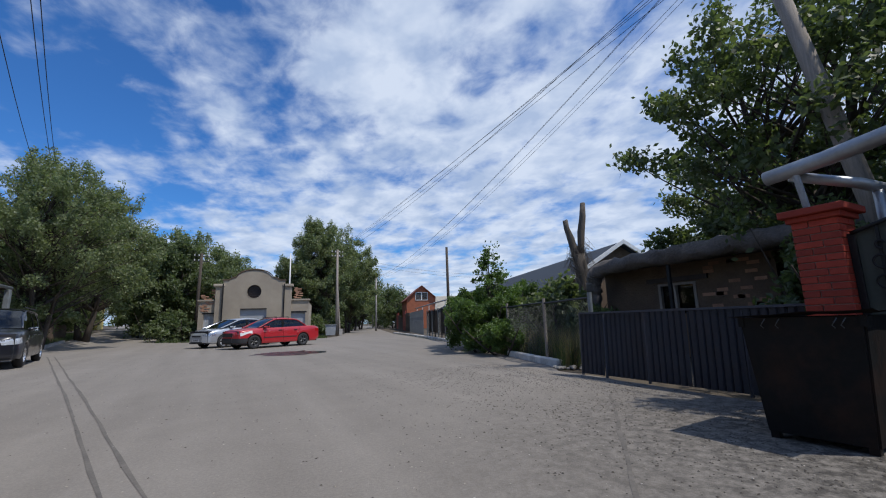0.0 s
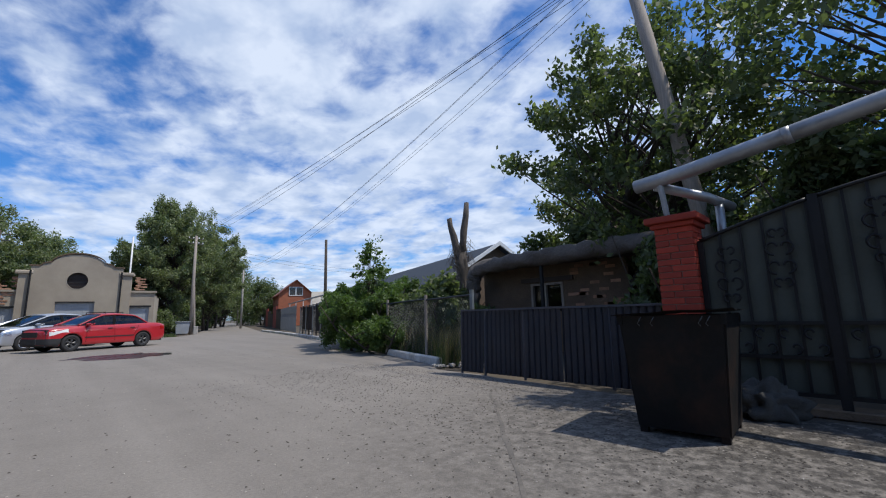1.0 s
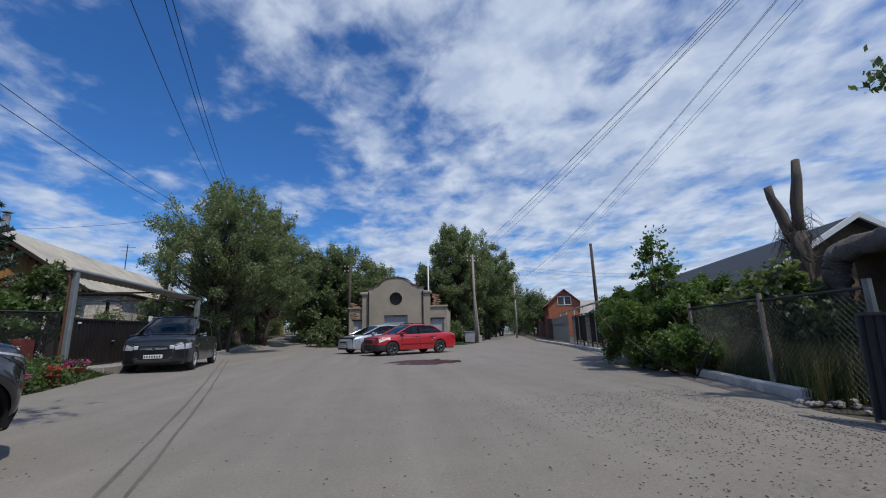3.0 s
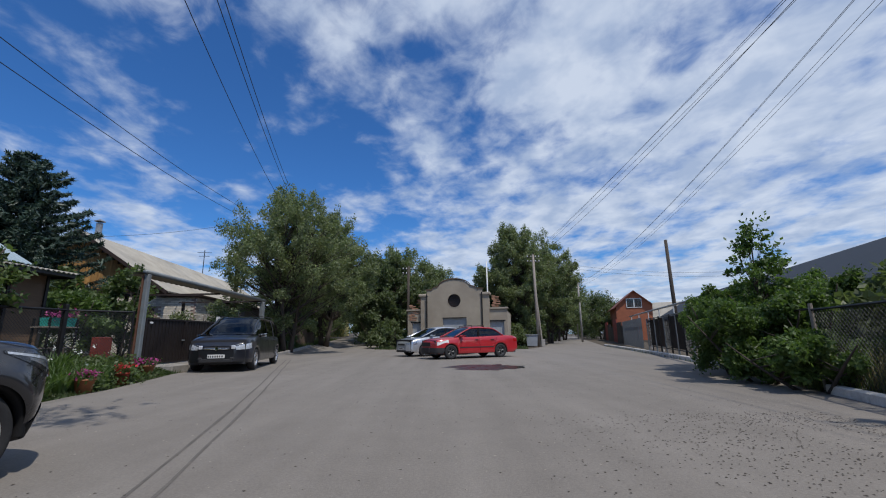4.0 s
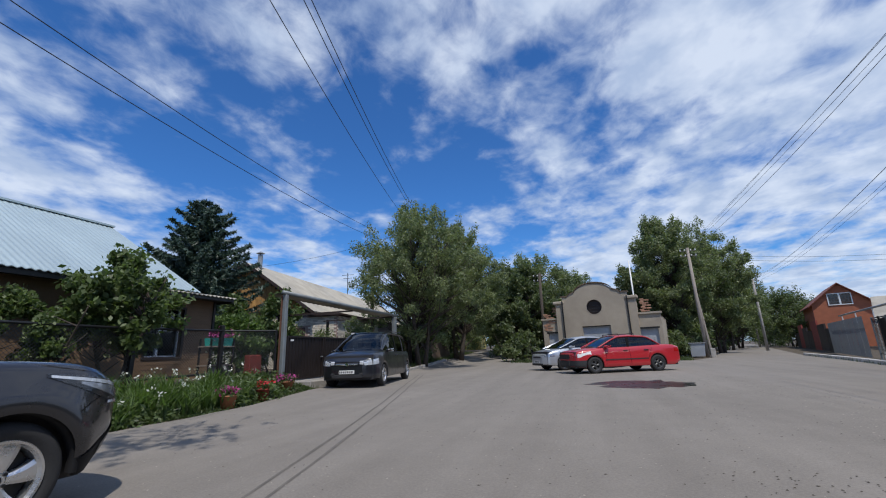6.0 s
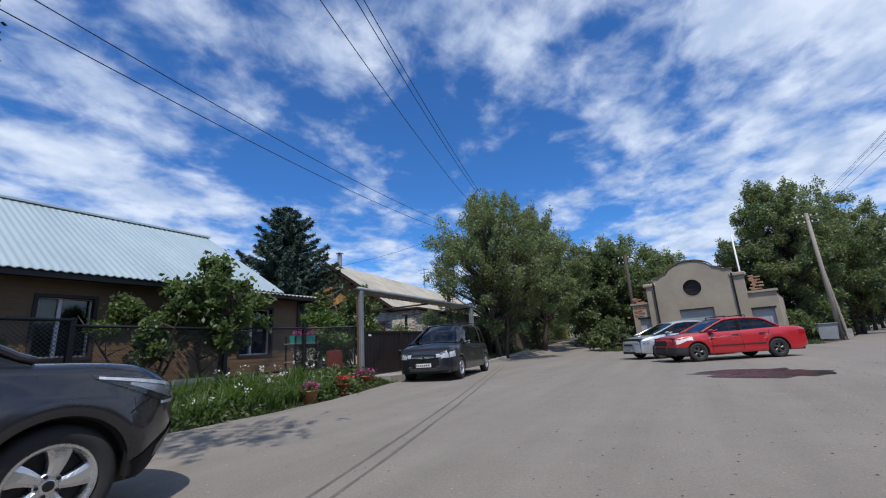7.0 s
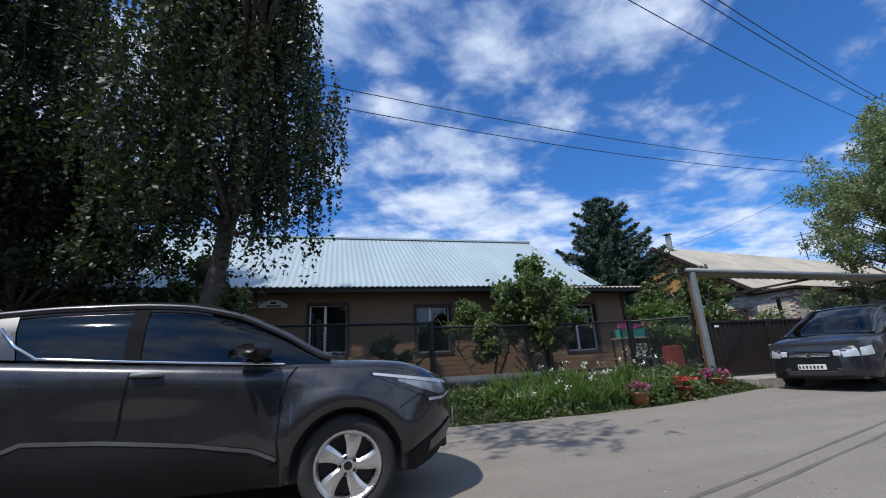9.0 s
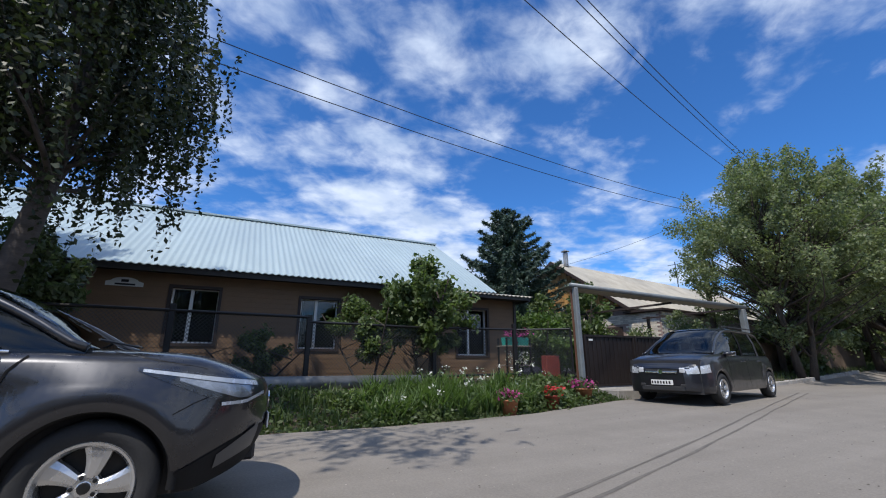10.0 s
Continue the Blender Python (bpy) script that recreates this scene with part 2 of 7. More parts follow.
ALUPAINT = surface("aluminium painted pipe", (0.36, 0.38, 0.40), 0.42, metal=0.5, var=0.12, scale=3, fine=25, bump=0.15, dirt=(0.12, 0.11, 0.10), dirt_amount=0.5)
BLACKSTEEL = surface("black painted steel", (0.011, 0.011, 0.012), 0.5, metal=0.2, var=0.3, scale=5, fine=40, bump=0.15)
BINPAINT = surface("rusty black bin steel", (0.009, 0.009, 0.009), 0.6, metal=0.0, var=0.3, scale=4, fine=25, bump=0.3, dirt=(0.10, 0.042, 0.022), dirt_amount=0.22)
BINPAINT.node_tree.nodes["Principled BSDF"].inputs["Specular IOR Level"].default_value = 0.2
BLUEFENCE = surface("slate blue profiled sheet", (0.058, 0.063, 0.081), 0.5, metal=0.2, var=0.15, scale=2, fine=25, bump=0.1, dirt=(0.09, 0.06, 0.04), dirt_amount=0.25)
GREYSHEET = surface("grey profiled sheet", (0.30, 0.32, 0.34), 0.5, metal=0.2, var=0.12, scale=2, fine=25, bump=0.1)
GATESHEET = surface("grey green gate sheet", (0.080, 0.088, 0.075), 0.5, metal=0.0, var=0.12, scale=2, fine=25, bump=0.1)
GATESHEET.node_tree.nodes["Principled BSDF"].inputs["Specular IOR Level"].default_value = 0.2
GATEBROWN = surface("dark maroon gate sheet", (0.012, 0.0075, 0.007), 0.6, metal=0.0, var=0.2, scale=2, fine=25, bump=0.1)
REDBRICK = surface("red painted brick", (0.36, 0.040, 0.018), 0.7, var=0.15, scale=6, fine=45, bump=0.4, pieces=True)
MORTAR = surface("mortar", (0.30, 0.22, 0.19), 0.95, var=0.15, scale=6, fine=45, bump=0.5)
ORANGEBRICK = surface("orange brick wall", (0.36, 0.12, 0.060), 0.8, var=0.15, scale=2, fine=25, bump=0.3)
RAWBRICK = surface("broken raw brick", (0.40, 0.22, 0.14), 0.9, var=0.3, scale=5, fine=30, bump=0.6, pieces=True)
WHITEBRICK = surface("pale silicate brick", (0.62, 0.57, 0.48), 0.85, var=0.1, scale=4, fine=35, bump=0.3, pieces=True)
PLASTER = surface("grey beige render", (0.36, 0.31, 0.24), 0.95, var=0.12, scale=0.8, fine=30, bump=0.4, dirt=(0.24, 0.20, 0.16), dirt_amount=0.5)
OLDPLASTER = surface("crumbling clay render", (0.150, 0.104, 0.068), 0.95, var=0.3, scale=1.5, fine=20, bump=0.7, dist=0.03, dirt=(0.07, 0.05, 0.04), dirt_amount=0.7)
LIGHTDOOR = surface("pale blue grey door", (0.36, 0.38, 0.40), 0.6, var=0.08, scale=2, fine=30, bump=0.1)
FELT = surface("roofing felt wrap", (0.125, 0.108, 0.094), 0.9, var=0.3, scale=2.5, fine=20, bump=0.8, dist=0.03)
TERRACOTTA = surface("terracotta", (0.36, 0.15, 0.075), 0.85, var=0.2, scale=8, fine=50, bump=0.2)
REDPAINT = surface("faded red paint", (0.30, 0.055, 0.038), 0.7, var=0.15, scale=4, fine=40, bump=0.2)
POSTBLACK = surface("matt black film", (0.010, 0.010, 0.011), 0.9, var=0.1, scale=6, fine=60, bump=0)
POSTBLACK.node_tree.nodes["Principled BSDF"].inputs["Specular IOR Level"].default_value = 0.1
RUBBER = surface("tyre rubber", (0.022, 0.022, 0.023), 0.85, var=0.2, scale=8, fine=60, bump=0.2)
PLASTICBLACK = surface("black plastic", (0.025, 0.025, 0.027), 0.6, var=0.15, scale=6, fine=80, bump=0.1)
GLOSSBLACK = surface("gloss black", (0.010, 0.010, 0.011), 0.35, var=0.1, scale=6, fine=60, bump=0)
CLADDING = surface("black cladding", (0.012, 0.012, 0.013), 0.7, var=0.12, scale=6, fine=80, bump=0.1)
CLADDING.node_tree.nodes["Principled BSDF"].inputs["Specular IOR Level"].default_value = 0.2
PIPEGREY = surface("dull grey ground pipe", (0.17, 0.18, 0.19), 0.5, metal=0.3, var=0.2, scale=3, fine=25, bump=0.2, dirt=(0.06, 0.05, 0.045), dirt_amount=0.6)
STRIPGREY = surface("dull grey strip", (0.075, 0.075, 0.078), 0.4, var=0.1, scale=6, fine=60, bump=0)
ALLOY = surface("silver alloy", (0.62, 0.62, 0.62), 0.28, metal=0.85, var=0.06, scale=8, fine=60, bump=0.05)
DARKALLOY = surface("dark worn alloy", (0.10, 0.10, 0.10), 0.4, metal=0.5, var=0.15, scale=8, fine=60, bump=0.05)
CHROME = surface("chrome", (0.85, 0.85, 0.86), 0.08, metal=1.0, var=0.02, scale=8, fine=60, bump=0)
WIRE = surface("cable sheath", (0.012, 0.012, 0.013), 0.7, var=0.1, scale=8, fine=60, bump=0)
SACK = surface("grey sackcloth", (0.055, 0.053, 0.048), 0.95, var=0.3, scale=6, fine=80, bump=0.5)
SIGNWHITE = surface("white sign enamel", (0.70, 0.70, 0.68), 0.4, var=0.05, scale=5, fine=40, bump=0.05)
INK = surface("black lettering", (0.015, 0.015, 0.018), 0.5, var=0.1, scale=5, fine=40, bump=0)
TEAL = surface("turquoise plastic", (0.03, 0.33, 0.29), 0.45, var=0.1, scale=5, fine=40, bump=0.05)
YELLOWWALL = surface("yellow render", (0.62, 0.48, 0.14), 0.9, var=0.08, scale=1, fine=25, bump=0.2)
GALV = surface("galvanised wire", (0.085, 0.09, 0.092), 0.5, metal=0.5, var=0.15, scale=8, fine=50, bump=0)
PETALWHITE = leaf("white petals", (0.62, 0.62, 0.58), (0.8, 0.8, 0.78), 0.3)
PETALRED = leaf("red petals", (0.45, 0.02, 0.03), (0.62, 0.06, 0.06), 0.3)
PETALPINK = leaf("magenta petals", (0.35, 0.03, 0.18), (0.50, 0.10, 0.30), 0.3)
GREEN_ELM = leaf("elm leaves", (0.085, 0.112, 0.054), (0.240, 0.275, 0.140))
GREEN_DARK = leaf("dark poplar leaves", (0.052, 0.074, 0.033), (0.155, 0.190, 0.085))
# near-black greens put the birch and verge crowns' shade into the leaf colour
GREEN_BIRCH = leaf("shade darkened birch leaves", (0.013, 0.022, 0.009), (0.042, 0.056, 0.022), 0.3)
GREEN_BUSH = leaf("bush leaves", (0.050, 0.088, 0.022), (0.135, 0.205, 0.058))
GREEN_VIB = leaf("viburnum leaves", (0.045, 0.076, 0.026), (0.150, 0.200, 0.075))
GREEN_GRASS = leaf("grass blades", (0.042, 0.068, 0.022), (0.105, 0.145, 0.052))
GREEN_LILY = leaf("strap leaves", (0.045, 0.082, 0.024), (0.120, 0.180, 0.058))
STRAW = leaf("dry weeds", (0.16, 0.13, 0.06), (0.28, 0.24, 0.11), 0.3)
NEEDLES = leaf("spruce needles", (0.022, 0.044, 0.032), (0.065, 0.105, 0.078), 0.15)
GLASS_CAR = glassy("tinted car glass", (0.16, 0.19, 0.20))
GLASS_WIN = glassy("window glass", (0.55, 0.6, 0.6))
GLASS_LAMP = glassy("clear lamp glass", (0.94, 0.95, 0.96))
LAMPGREY = surface("grey lamp reflector", (0.42, 0.43, 0.45), 0.2, metal=0.6, var=0.3, scale=16, fine=60, bump=0.3)
LAMPWHITE = surface("bright lamp reflector", (0.66, 0.68, 0.70), 0.25, metal=0.25, var=0.12, scale=14, fine=60, bump=0.3)
GLASS_RED = surface("red lamp lens", (0.35, 0.01, 0.01), 0.15, var=0.1, scale=8, fine=50, bump=0)
ROOM = surface("dim room", (0.06, 0.055, 0.05), 0.9, var=0.2, scale=2, fine=20, bump=0)
CURTAIN = surface("pale curtain", (0.25, 0.25, 0.24), 0.9, var=0.15, scale=3, fine=20, bump=0.2, stretch=(6, 6, 0.3))
PAINT_GREY = carpaint("dark grey car paint", (0.031, 0.031, 0.035), 0.5, 0.28)
PAINT_NAVY = carpaint("blue black car paint", (0.011, 0.012, 0.017), 0.15)
PAINT_RED = carpaint("red car paint", (0.40, 0.016, 0.022), 0.0)
PAINT_SILVER = carpaint("silver car paint", (0.52, 0.54, 0.56), 0.6)

# ---- mesh helpers ----


def finish(name, bm, material, smooth=False):
    me = bpy.data.meshes.new(name)
    bm.to_mesh(me)
    bm.free()
    me.materials.append(material)
    if smooth:
        me.shade_smooth()
    return me


def part(name, bm, material, parent, label="", smooth=False):
    """One mesh object under a thing or a part."""
    ob = new(name, finish(name, bm, material, smooth))
    ob.parent = parent
    return tagged(ob, label)


def thing(name, label, category, m=None, group="", kind=""):
    """An empty that carries the parts of one thing."""
    ob = new(name)
    ob.empty_display_size = 0.2
    ob.matrix_basis = m if m else Matrix()
    return tagged(ob, label, category, group, kind)


def solid(name, bm, material, label, category, group="", kind="", smooth=False, m=None):
    ob = new(name, finish(name, bm, material, smooth))
    if m:
        ob.matrix_basis = m
    return tagged(ob, label, category, group, kind)


def box(bm, x0, x1, y0, y1, z0, z1, bevel=0.0, m=None):
    vs = [bm.verts.new((x, y, z)) for x in (x0, x1) for y in (y0, y1) for z in (z0, z1)]
    fs = [bm.faces.new([vs[i] for i in f]) for f in ((0, 1, 3, 2), (4, 6, 7, 5), (0, 4, 5, 1), (2, 3, 7, 6), (0, 2, 6, 4), (1, 5, 7, 3))]
    if bevel:
        es = list({e for f in fs for e in f.edges})
        r = bmesh.ops.bevel(bm, geom=es, offset=bevel, segments=1, affect="EDGES", profile=0.5)
        vs = list({v for f in r["faces"] for v in f.verts} | {v for v in vs if v.is_valid})
    if m:
        bmesh.ops.transform(bm, matrix=m, verts=[v for v in vs if v.is_valid])
    return bm


def ring(bm, centre, axis, r, n, up=None):
    axis = Vector(axis).normalized()
    u = axis.cross(Vector(up) if up else (Vector((0, 0, 1)) if abs(axis.z) < 0.9 else Vector((1, 0, 0)))).normalized()
    w = axis.cross(u)
    return [bm.verts.new(Vector(centre) + r * (math.cos(2 * math.pi * k / n) * u + math.sin(2 * math.pi * k / n) * w)) for k in range(n)]


def tube(bm, pts, r, n=8, caps=True):
    """A round bar along points; r one radius or one for each point."""
    pts = [Vector(p) for p in pts]
    rs = r if isinstance(r, (list, tuple)) else [r] * len(pts)
    rings = []
    for i, p in enumerate(pts):
        a = pts[min(i + 1, len(pts) - 1)] - pts[max(i - 1, 0)]
        rings.append(ring(bm, p, a, rs[i], n))
    for a, b in zip(rings, rings[1:]):
        for k in range(n):
            bm.faces.new((a[k], a[(k + 1) % n], b[(k + 1) % n], b[k]))
    if caps:
        bm.faces.new(rings[0][::-1])
        bm.faces.new(rings[-1])
    return bm


def lathe(bm, prof, n=32, axis="z", m=None):
    """Turn a profile of (radius, height) about an axis."""
    rows = []
    for r, h in prof:
        row = []
        for k in range(n):
            a = 2 * math.pi * k / n
            p = Vector((r * math.cos(a), r * math.sin(a), h))
            if axis == "x":
                p = Vector((h, p.x, p.y))
            row.append(bm.verts.new(m @ p if m else p))
        rows.append(row)
    for a, b in zip(rows, rows[1:]):
        for k in range(n):
            bm.faces.new((a[k], a[(k + 1) % n], b[(k + 1) % n], b[k]))
    return bm


def sheet(bm, rows):
    """A grid of faces from rows of points."""
    vr = [[bm.verts.new(p) for p in row] for row in rows]
    for a, b in zip(vr, vr[1:]):
        for k in range(len(a) - 1):
            bm.faces.new((a[k], a[k + 1], b[k + 1], b[k]))
    return vr


def prism(bm, pts, y0, y1, m=None):
    """A flat outline of (x, z) given thickness along y."""
    a = [bm.verts.new((x, y0, z)) for x, z in pts]
    b = [bm.verts.new((x, y1, z)) for x, z in pts]
    bm.faces.new(a)
    bm.faces.new(b[::-1])
    for i in range(len(pts)):
        j = (i + 1) % len(pts)
        bm.faces.new((a[j], a[i], b[i], b[j]))
    if m:
        bmesh.ops.transform(bm, matrix=m, verts=a + b)
    return bm


def B():
    return bmesh.new()


def quads(name, verts, material, size=4):
    """One mesh of loose faces from an array (n, size, 3)."""
    n = len(verts)
    me = bpy.data.meshes.new(name)
    me.vertices.add(n * size)
    me.vertices.foreach_set("co", np.ascontiguousarray(verts, dtype=np.float32).ravel())
    me.loops.add(n * size)
    me.loops.foreach_set("vertex_index", np.arange(n * size, dtype=np.int32))
    me.polygons.add(n)
    me.polygons.foreach_set("loop_start", np.arange(0, n * size, size, dtype=np.int32))
    me.update(calc_edges=True)
    me.materials.append(material)
    return me


def step(v):
    v = min(1.0, max(0.0, v))
    return v * v * (3 - 2 * v)


def gh(x, y):
    """Height of the ground: the bank before the houses, and the gentle rise of the far lanes."""
    bank = 0.45 * step((-3.75 - x) / 1.9) * (1 - step((y - 8.2) / 1.2)) + 0.30 * step((-4.6 - x) / 1.6) * step((y - 8.2) / 1.2)
    rise = 0.10 * step((y - 4) / 6) * step((0.5 - x) / 4)
    far = 0.016 * max(0.0, y - 22) * step((6 - x) / 8)
    return bank + rise + far

# ---- ground and road ----


def left_edge(y):
    return float(np.interp(y, [-60, -6, 3, 6, 9, 17, 27, 60, 150], [-4.4, -4.2, -3.55, -3.65, -4.1, -5.0, -5.9, -11.0, -24.5]))


def right_edge(y):
    return float(np.interp(y, [-60, -8, -3, 0.5, 1.6, 4.2, 12.5, 23, 31, 60, 150], [7.4, 7.7, 8.0, 8.3, 8.95, 9.7, 12.2, 14.7, 16.4, 25.0, 51.5]))


def lane_in(y):
    """The inner edges of the two lanes that part at the little building."""
    return float(np.interp(y, [26, 60, 150], [-0.6, -5.4, -18.5])), float(np.interp(y, [26, 31, 60, 150], [9.0, 11.4, 20.2, 46.5]))


bm = B()
ys = [-3000, -400, -90, -40] + list(np.arange(-20, 40, 1.0)) + [45, 50, 60, 75, 95, 120, 150, 260, 700, 3000]
xs = [-3000, -500, -120, -60, -30] + list(np.arange(-16, 20, 0.5)) + [24, 28, 34, 45, 60, 120, 500, 3000]
sheet(bm, [[(x, y, (gh(x, y) if abs(x) < 60 and -40 < y < 151 else (2.0 if y > 151 and x < 0 else 0.0)) - 0.03) for x in xs] for y in ys])
solid("ground", bm, SOIL, "dry brown earth with sparse grass round the road", "ground", kind="structure", smooth=True)

bm = B()
rows = []
for y in list(np.arange(-40, 27, 0.5)):
    a, b = left_edge(y) + 0.08 * noise.noise((0, y * 1.3, 0)), right_edge(y) + 0.12 * noise.noise((9, y * 1.3, 0))
    rows.append([(a + (b - a) * k / 24, y, gh(a + (b - a) * k / 24, y) + 0.004) for k in range(25)])
sheet(bm, rows)
for side in (0, 1):
    rows = []
    for y in [26.5] + list(np.arange(27, 60, 2.0)) + [60, 75, 95, 120, 150]:
        i, j = lane_in(y)
        a, b = (left_edge(y), i) if side == 0 else (j, right_edge(y))
        if y == 26.5:
            a, b = (left_edge(y), 4.0) if side == 0 else (4.0, right_edge(y))
        rows.append([(a + (b - a) * k / 8, y, gh(a + (b - a) * k / 8, y) + 0.004) for k in range(9)])
    sheet(bm, rows)
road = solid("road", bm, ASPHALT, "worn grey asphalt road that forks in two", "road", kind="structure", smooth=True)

# dark wet patch before the red car
bm = B()
pts = [(4.70 + (0.82 + 0.75 * noise.noise((k * 0.7, 3, 0))) * math.cos(k * 0.2244) * 1.5, 10.7 + (1.2 + 0.6 * noise.noise((k * 0.9, 8, 0))) * math.sin(k * 0.2244)) for k in range(28)]
bm.faces.new([bm.verts.new((x, y, gh(x, y) + 0.009)) for x, y in pts])
PUDDLE = surface("wet asphalt", (0.026, 0.023, 0.020), 0.30, var=0.5, scale=2, fine=30, bump=0.03)
solid("puddle", bm, PUDDLE, "shallow dark puddle on the asphalt by the red car", "puddle", kind="structure")


def stripes(name, label, paths, width, z=0.007):
    bm = B()
    for path in paths:
        rows = []
        for i, (x, y) in enumerate(path):
            a = Vector(path[min(i + 1, len(path) - 1)]) - Vector(path[max(i - 1, 0)])
            d = Vector((-a.y, a.x)).normalized() * width * (0.7 + 0.5 * noise.noise((x, y, 5)))
            rows.append([(x - d.x, y - d.y, gh(x, y) + z), (x + d.x, y + d.y, gh(x, y) + z)])
        sheet(bm, rows)
    return solid(name, bm, surface("tar", (0.122, 0.109, 0.094), 0.9, var=0.3, scale=4, fine=40, bump=0.3), label, "crack", kind="structure")


def wander(x0, y0, x1, y1, n, amp, seed):
    return [(x0 + (x1 - x0) * k / n + amp * noise.noise((k * 0.4, seed, 1)), y0 + (y1 - y0) * k / n + amp * noise.noise((k * 0.4, seed, 7))) for k in range(n + 1)]


stripes("tar_seam", "thin dark tar seams along the asphalt", [wander(2.92, -6, 0.22, 3.3, 24, 0.015, 2) + wander(0.19, 3.4, -3.35, 15, 24, 0.02, 3), wander(3.12, -6, 0.42, 3.3, 24, 0.015, 4) + wander(0.39, 3.4, -3.15, 15, 24, 0.02, 5), wander(7.1, -1.75, 3.9, -4.7, 26, 0.05, 9)], 0.024)

# loose grit, crumbs of asphalt and dry leaf bits strewn over the road
def grit(name, label, pts, size, mat, seed):
    rg = np.random.default_rng(seed)
    pts = np.array(pts)
    n = len(pts)
    a = rg.uniform(0, 2 * math.pi, n)
    s = size * rg.uniform(0.5, 1.5, n)
    long = rg.uniform(0.9, 2.0, n)
    ring3 = []
    for k in range(3):
        t = a + k * 2.094
        ring3.append(pts + np.stack([s * np.cos(t) * (long if k == 0 else 1), s * np.sin(t) * (long if k == 0 else 1), 0 * s], 1))
    top = pts + np.stack([0.2 * s, 0.1 * s, 0.45 * s], 1)
    faces = np.concatenate([np.stack([ring3[k], ring3[(k + 1) % 3], top], 1) for k in range(3)])
    return tagged(new(name, quads(name, faces, mat, 3)), label, "grit", kind="stuff")


GRITDARK = surface("dark grit", (0.07, 0.060, 0.050), 0.95, var=0.4, scale=9, fine=60, bump=0.2)
GRITPALE = surface("pale grit", (0.33, 0.30, 0.26), 0.95, var=0.3, scale=9, fine=60, bump=0.2)
rgg = np.random.default_rng(44)


def strewn(n, x0, x1, y0, y1, lean):
    x = x0 + (x1 - x0) * rgg.uniform(0, 1, n) ** lean
    y = rgg.uniform(y0, y1, n)
    keep = np.array([noise.noise((float(a) * 0.9, float(b) * 0.9, 3)) > -0.35 + 0.5 * rgg.uniform() - 0.25 for a, b in zip(x, y)])
    return [(float(a), float(b), gh(float(a), float(b)) + 0.006) for a, b in zip(x[keep], y[keep])]


grit("loose_grit", "dark crumbs of asphalt and grit by the gate", strewn(8000, 3.8, 8.1, -8, 2.5, 0.45), 0.0085, GRITDARK, 1)
grit("road_crumbs", "dark crumbs scattered over the road", strewn(1800, -3.4, 8.0, -6, 14, 0.7), 0.0085, GRITDARK, 2)
grit("pale_chips", "pale stone chips scattered over the road", strewn(2600, -3.4, 8.0, -6, 12, 0.6), 0.008, GRITPALE, 3)

# ---- brown house ----
house = thing("brown_house", "single storey brown house with a pale corrugated roof", "house")
WX = -8.4
bm = B()
wins = [(-0.78, 0.20, 1.40, 2.68), (2.14, 3.12, 1.30, 2.60), (6.85, 7.95, 1.15, 2.58)]
edges = [-10.0] + [v for w in wins for v in w[:2]] + [9.05]
for i in range(len(edges) - 1):
    a, b = edges[i], edges[i + 1]
    if i % 2 == 0:
        box(bm, WX - 0.3, WX, a, b, 0.2, 3.05)
    else:
        w = wins[i // 2]
        box(bm, WX - 0.3, WX, a, b, 0.2, w[2])
        box(bm, WX - 0.3, WX, a, b, w[3], 3.05)
box(bm, -16.5, WX - 0.3, 8.75, 9.05, 0.2, 3.05)
box(bm, -16.5, WX - 0.3, -10.0, -9.7, 0.2, 3.05)
box(bm, -16.8, -16.5, -10.0, 9.05, 0.2, 3.05)
part("wall", bm, BROWNWALL, house, "brown clad wall")
bm = B()
for k in range(20):
    z = 0.55 + k * 0.125
    segs = [(-10.0, 9.05)]
    for w in wins:
        if w[2] - 0.1 < z < w[3] + 0.1:
            segs = [q for a, b in segs for q in (((a, w[0] - 0.1), (w[1] + 0.1, b)) if a < w[0] < b else ((a, b),))]
    for a, b in segs:
        box(bm, WX, WX + 0.008, a, b, z, z + 0.112)
tagged(part("siding", bm, BROWNWALL, house, "fine horizontal brown boards"), kind="stuff")


def corrugated(bm, y0, y1, lo, hi, period=0.16, amp=0.018, thick=0.02):
    """A ridged sheet that rises from lo = (x, z) to hi = (x, z)."""
    n = int((y1 - y0) / period * 6)
    top = [[], []]
    d = Vector((hi[0] - lo[0], hi[1] - lo[1])).normalized()
    for k in range(n + 1):
        y = y0 + (y1 - y0) * k / n
        o = amp * math.sin(2 * math.pi * y / period)
        for row, p in zip(top, (lo, hi)):
            row.append((p[0] - d.y * o, y, p[1] + abs(d.x) * o))
    sheet(bm, top)
    sheet(bm, [[(x, y, z - thick) for x, y, z in row] for row in top[::-1]])
    sheet(bm, [top[0], [(x, y, z - thick) for x, y, z in top[0]]])
    bmesh.ops.remove_doubles(bm, verts=bm.verts, dist=0.0005)
    return bm


roof = part("roof", corrugated(B(), -10.5, 8.0, (-7.85, 3.10), (-12.5, 5.85)), ZINC, house, "pale grey corrugated metal roof")
part("roof", corrugated(B(), -10.5, 8.0, (-17.2, 3.10), (-12.5, 5.85)), ZINC, house)
part("porch_roof", corrugated(B(), 4.9, 9.35, (-7.75, 3.02), (-9.6, 3.35)), SLATE, house, "lower grey corrugated roof edge")
bm = B()
for y in (7.97, -10.5):
    prism(bm, [(-17.1, 3.0), (-7.95, 3.0), (-12.5, 5.75)], y - 0.1, y - 0.04)
box(bm, -12.62, -12.38, -10.55, 8.05, 5.84, 5.90)
part("gable", bm, ZINC, house)
bm = B()
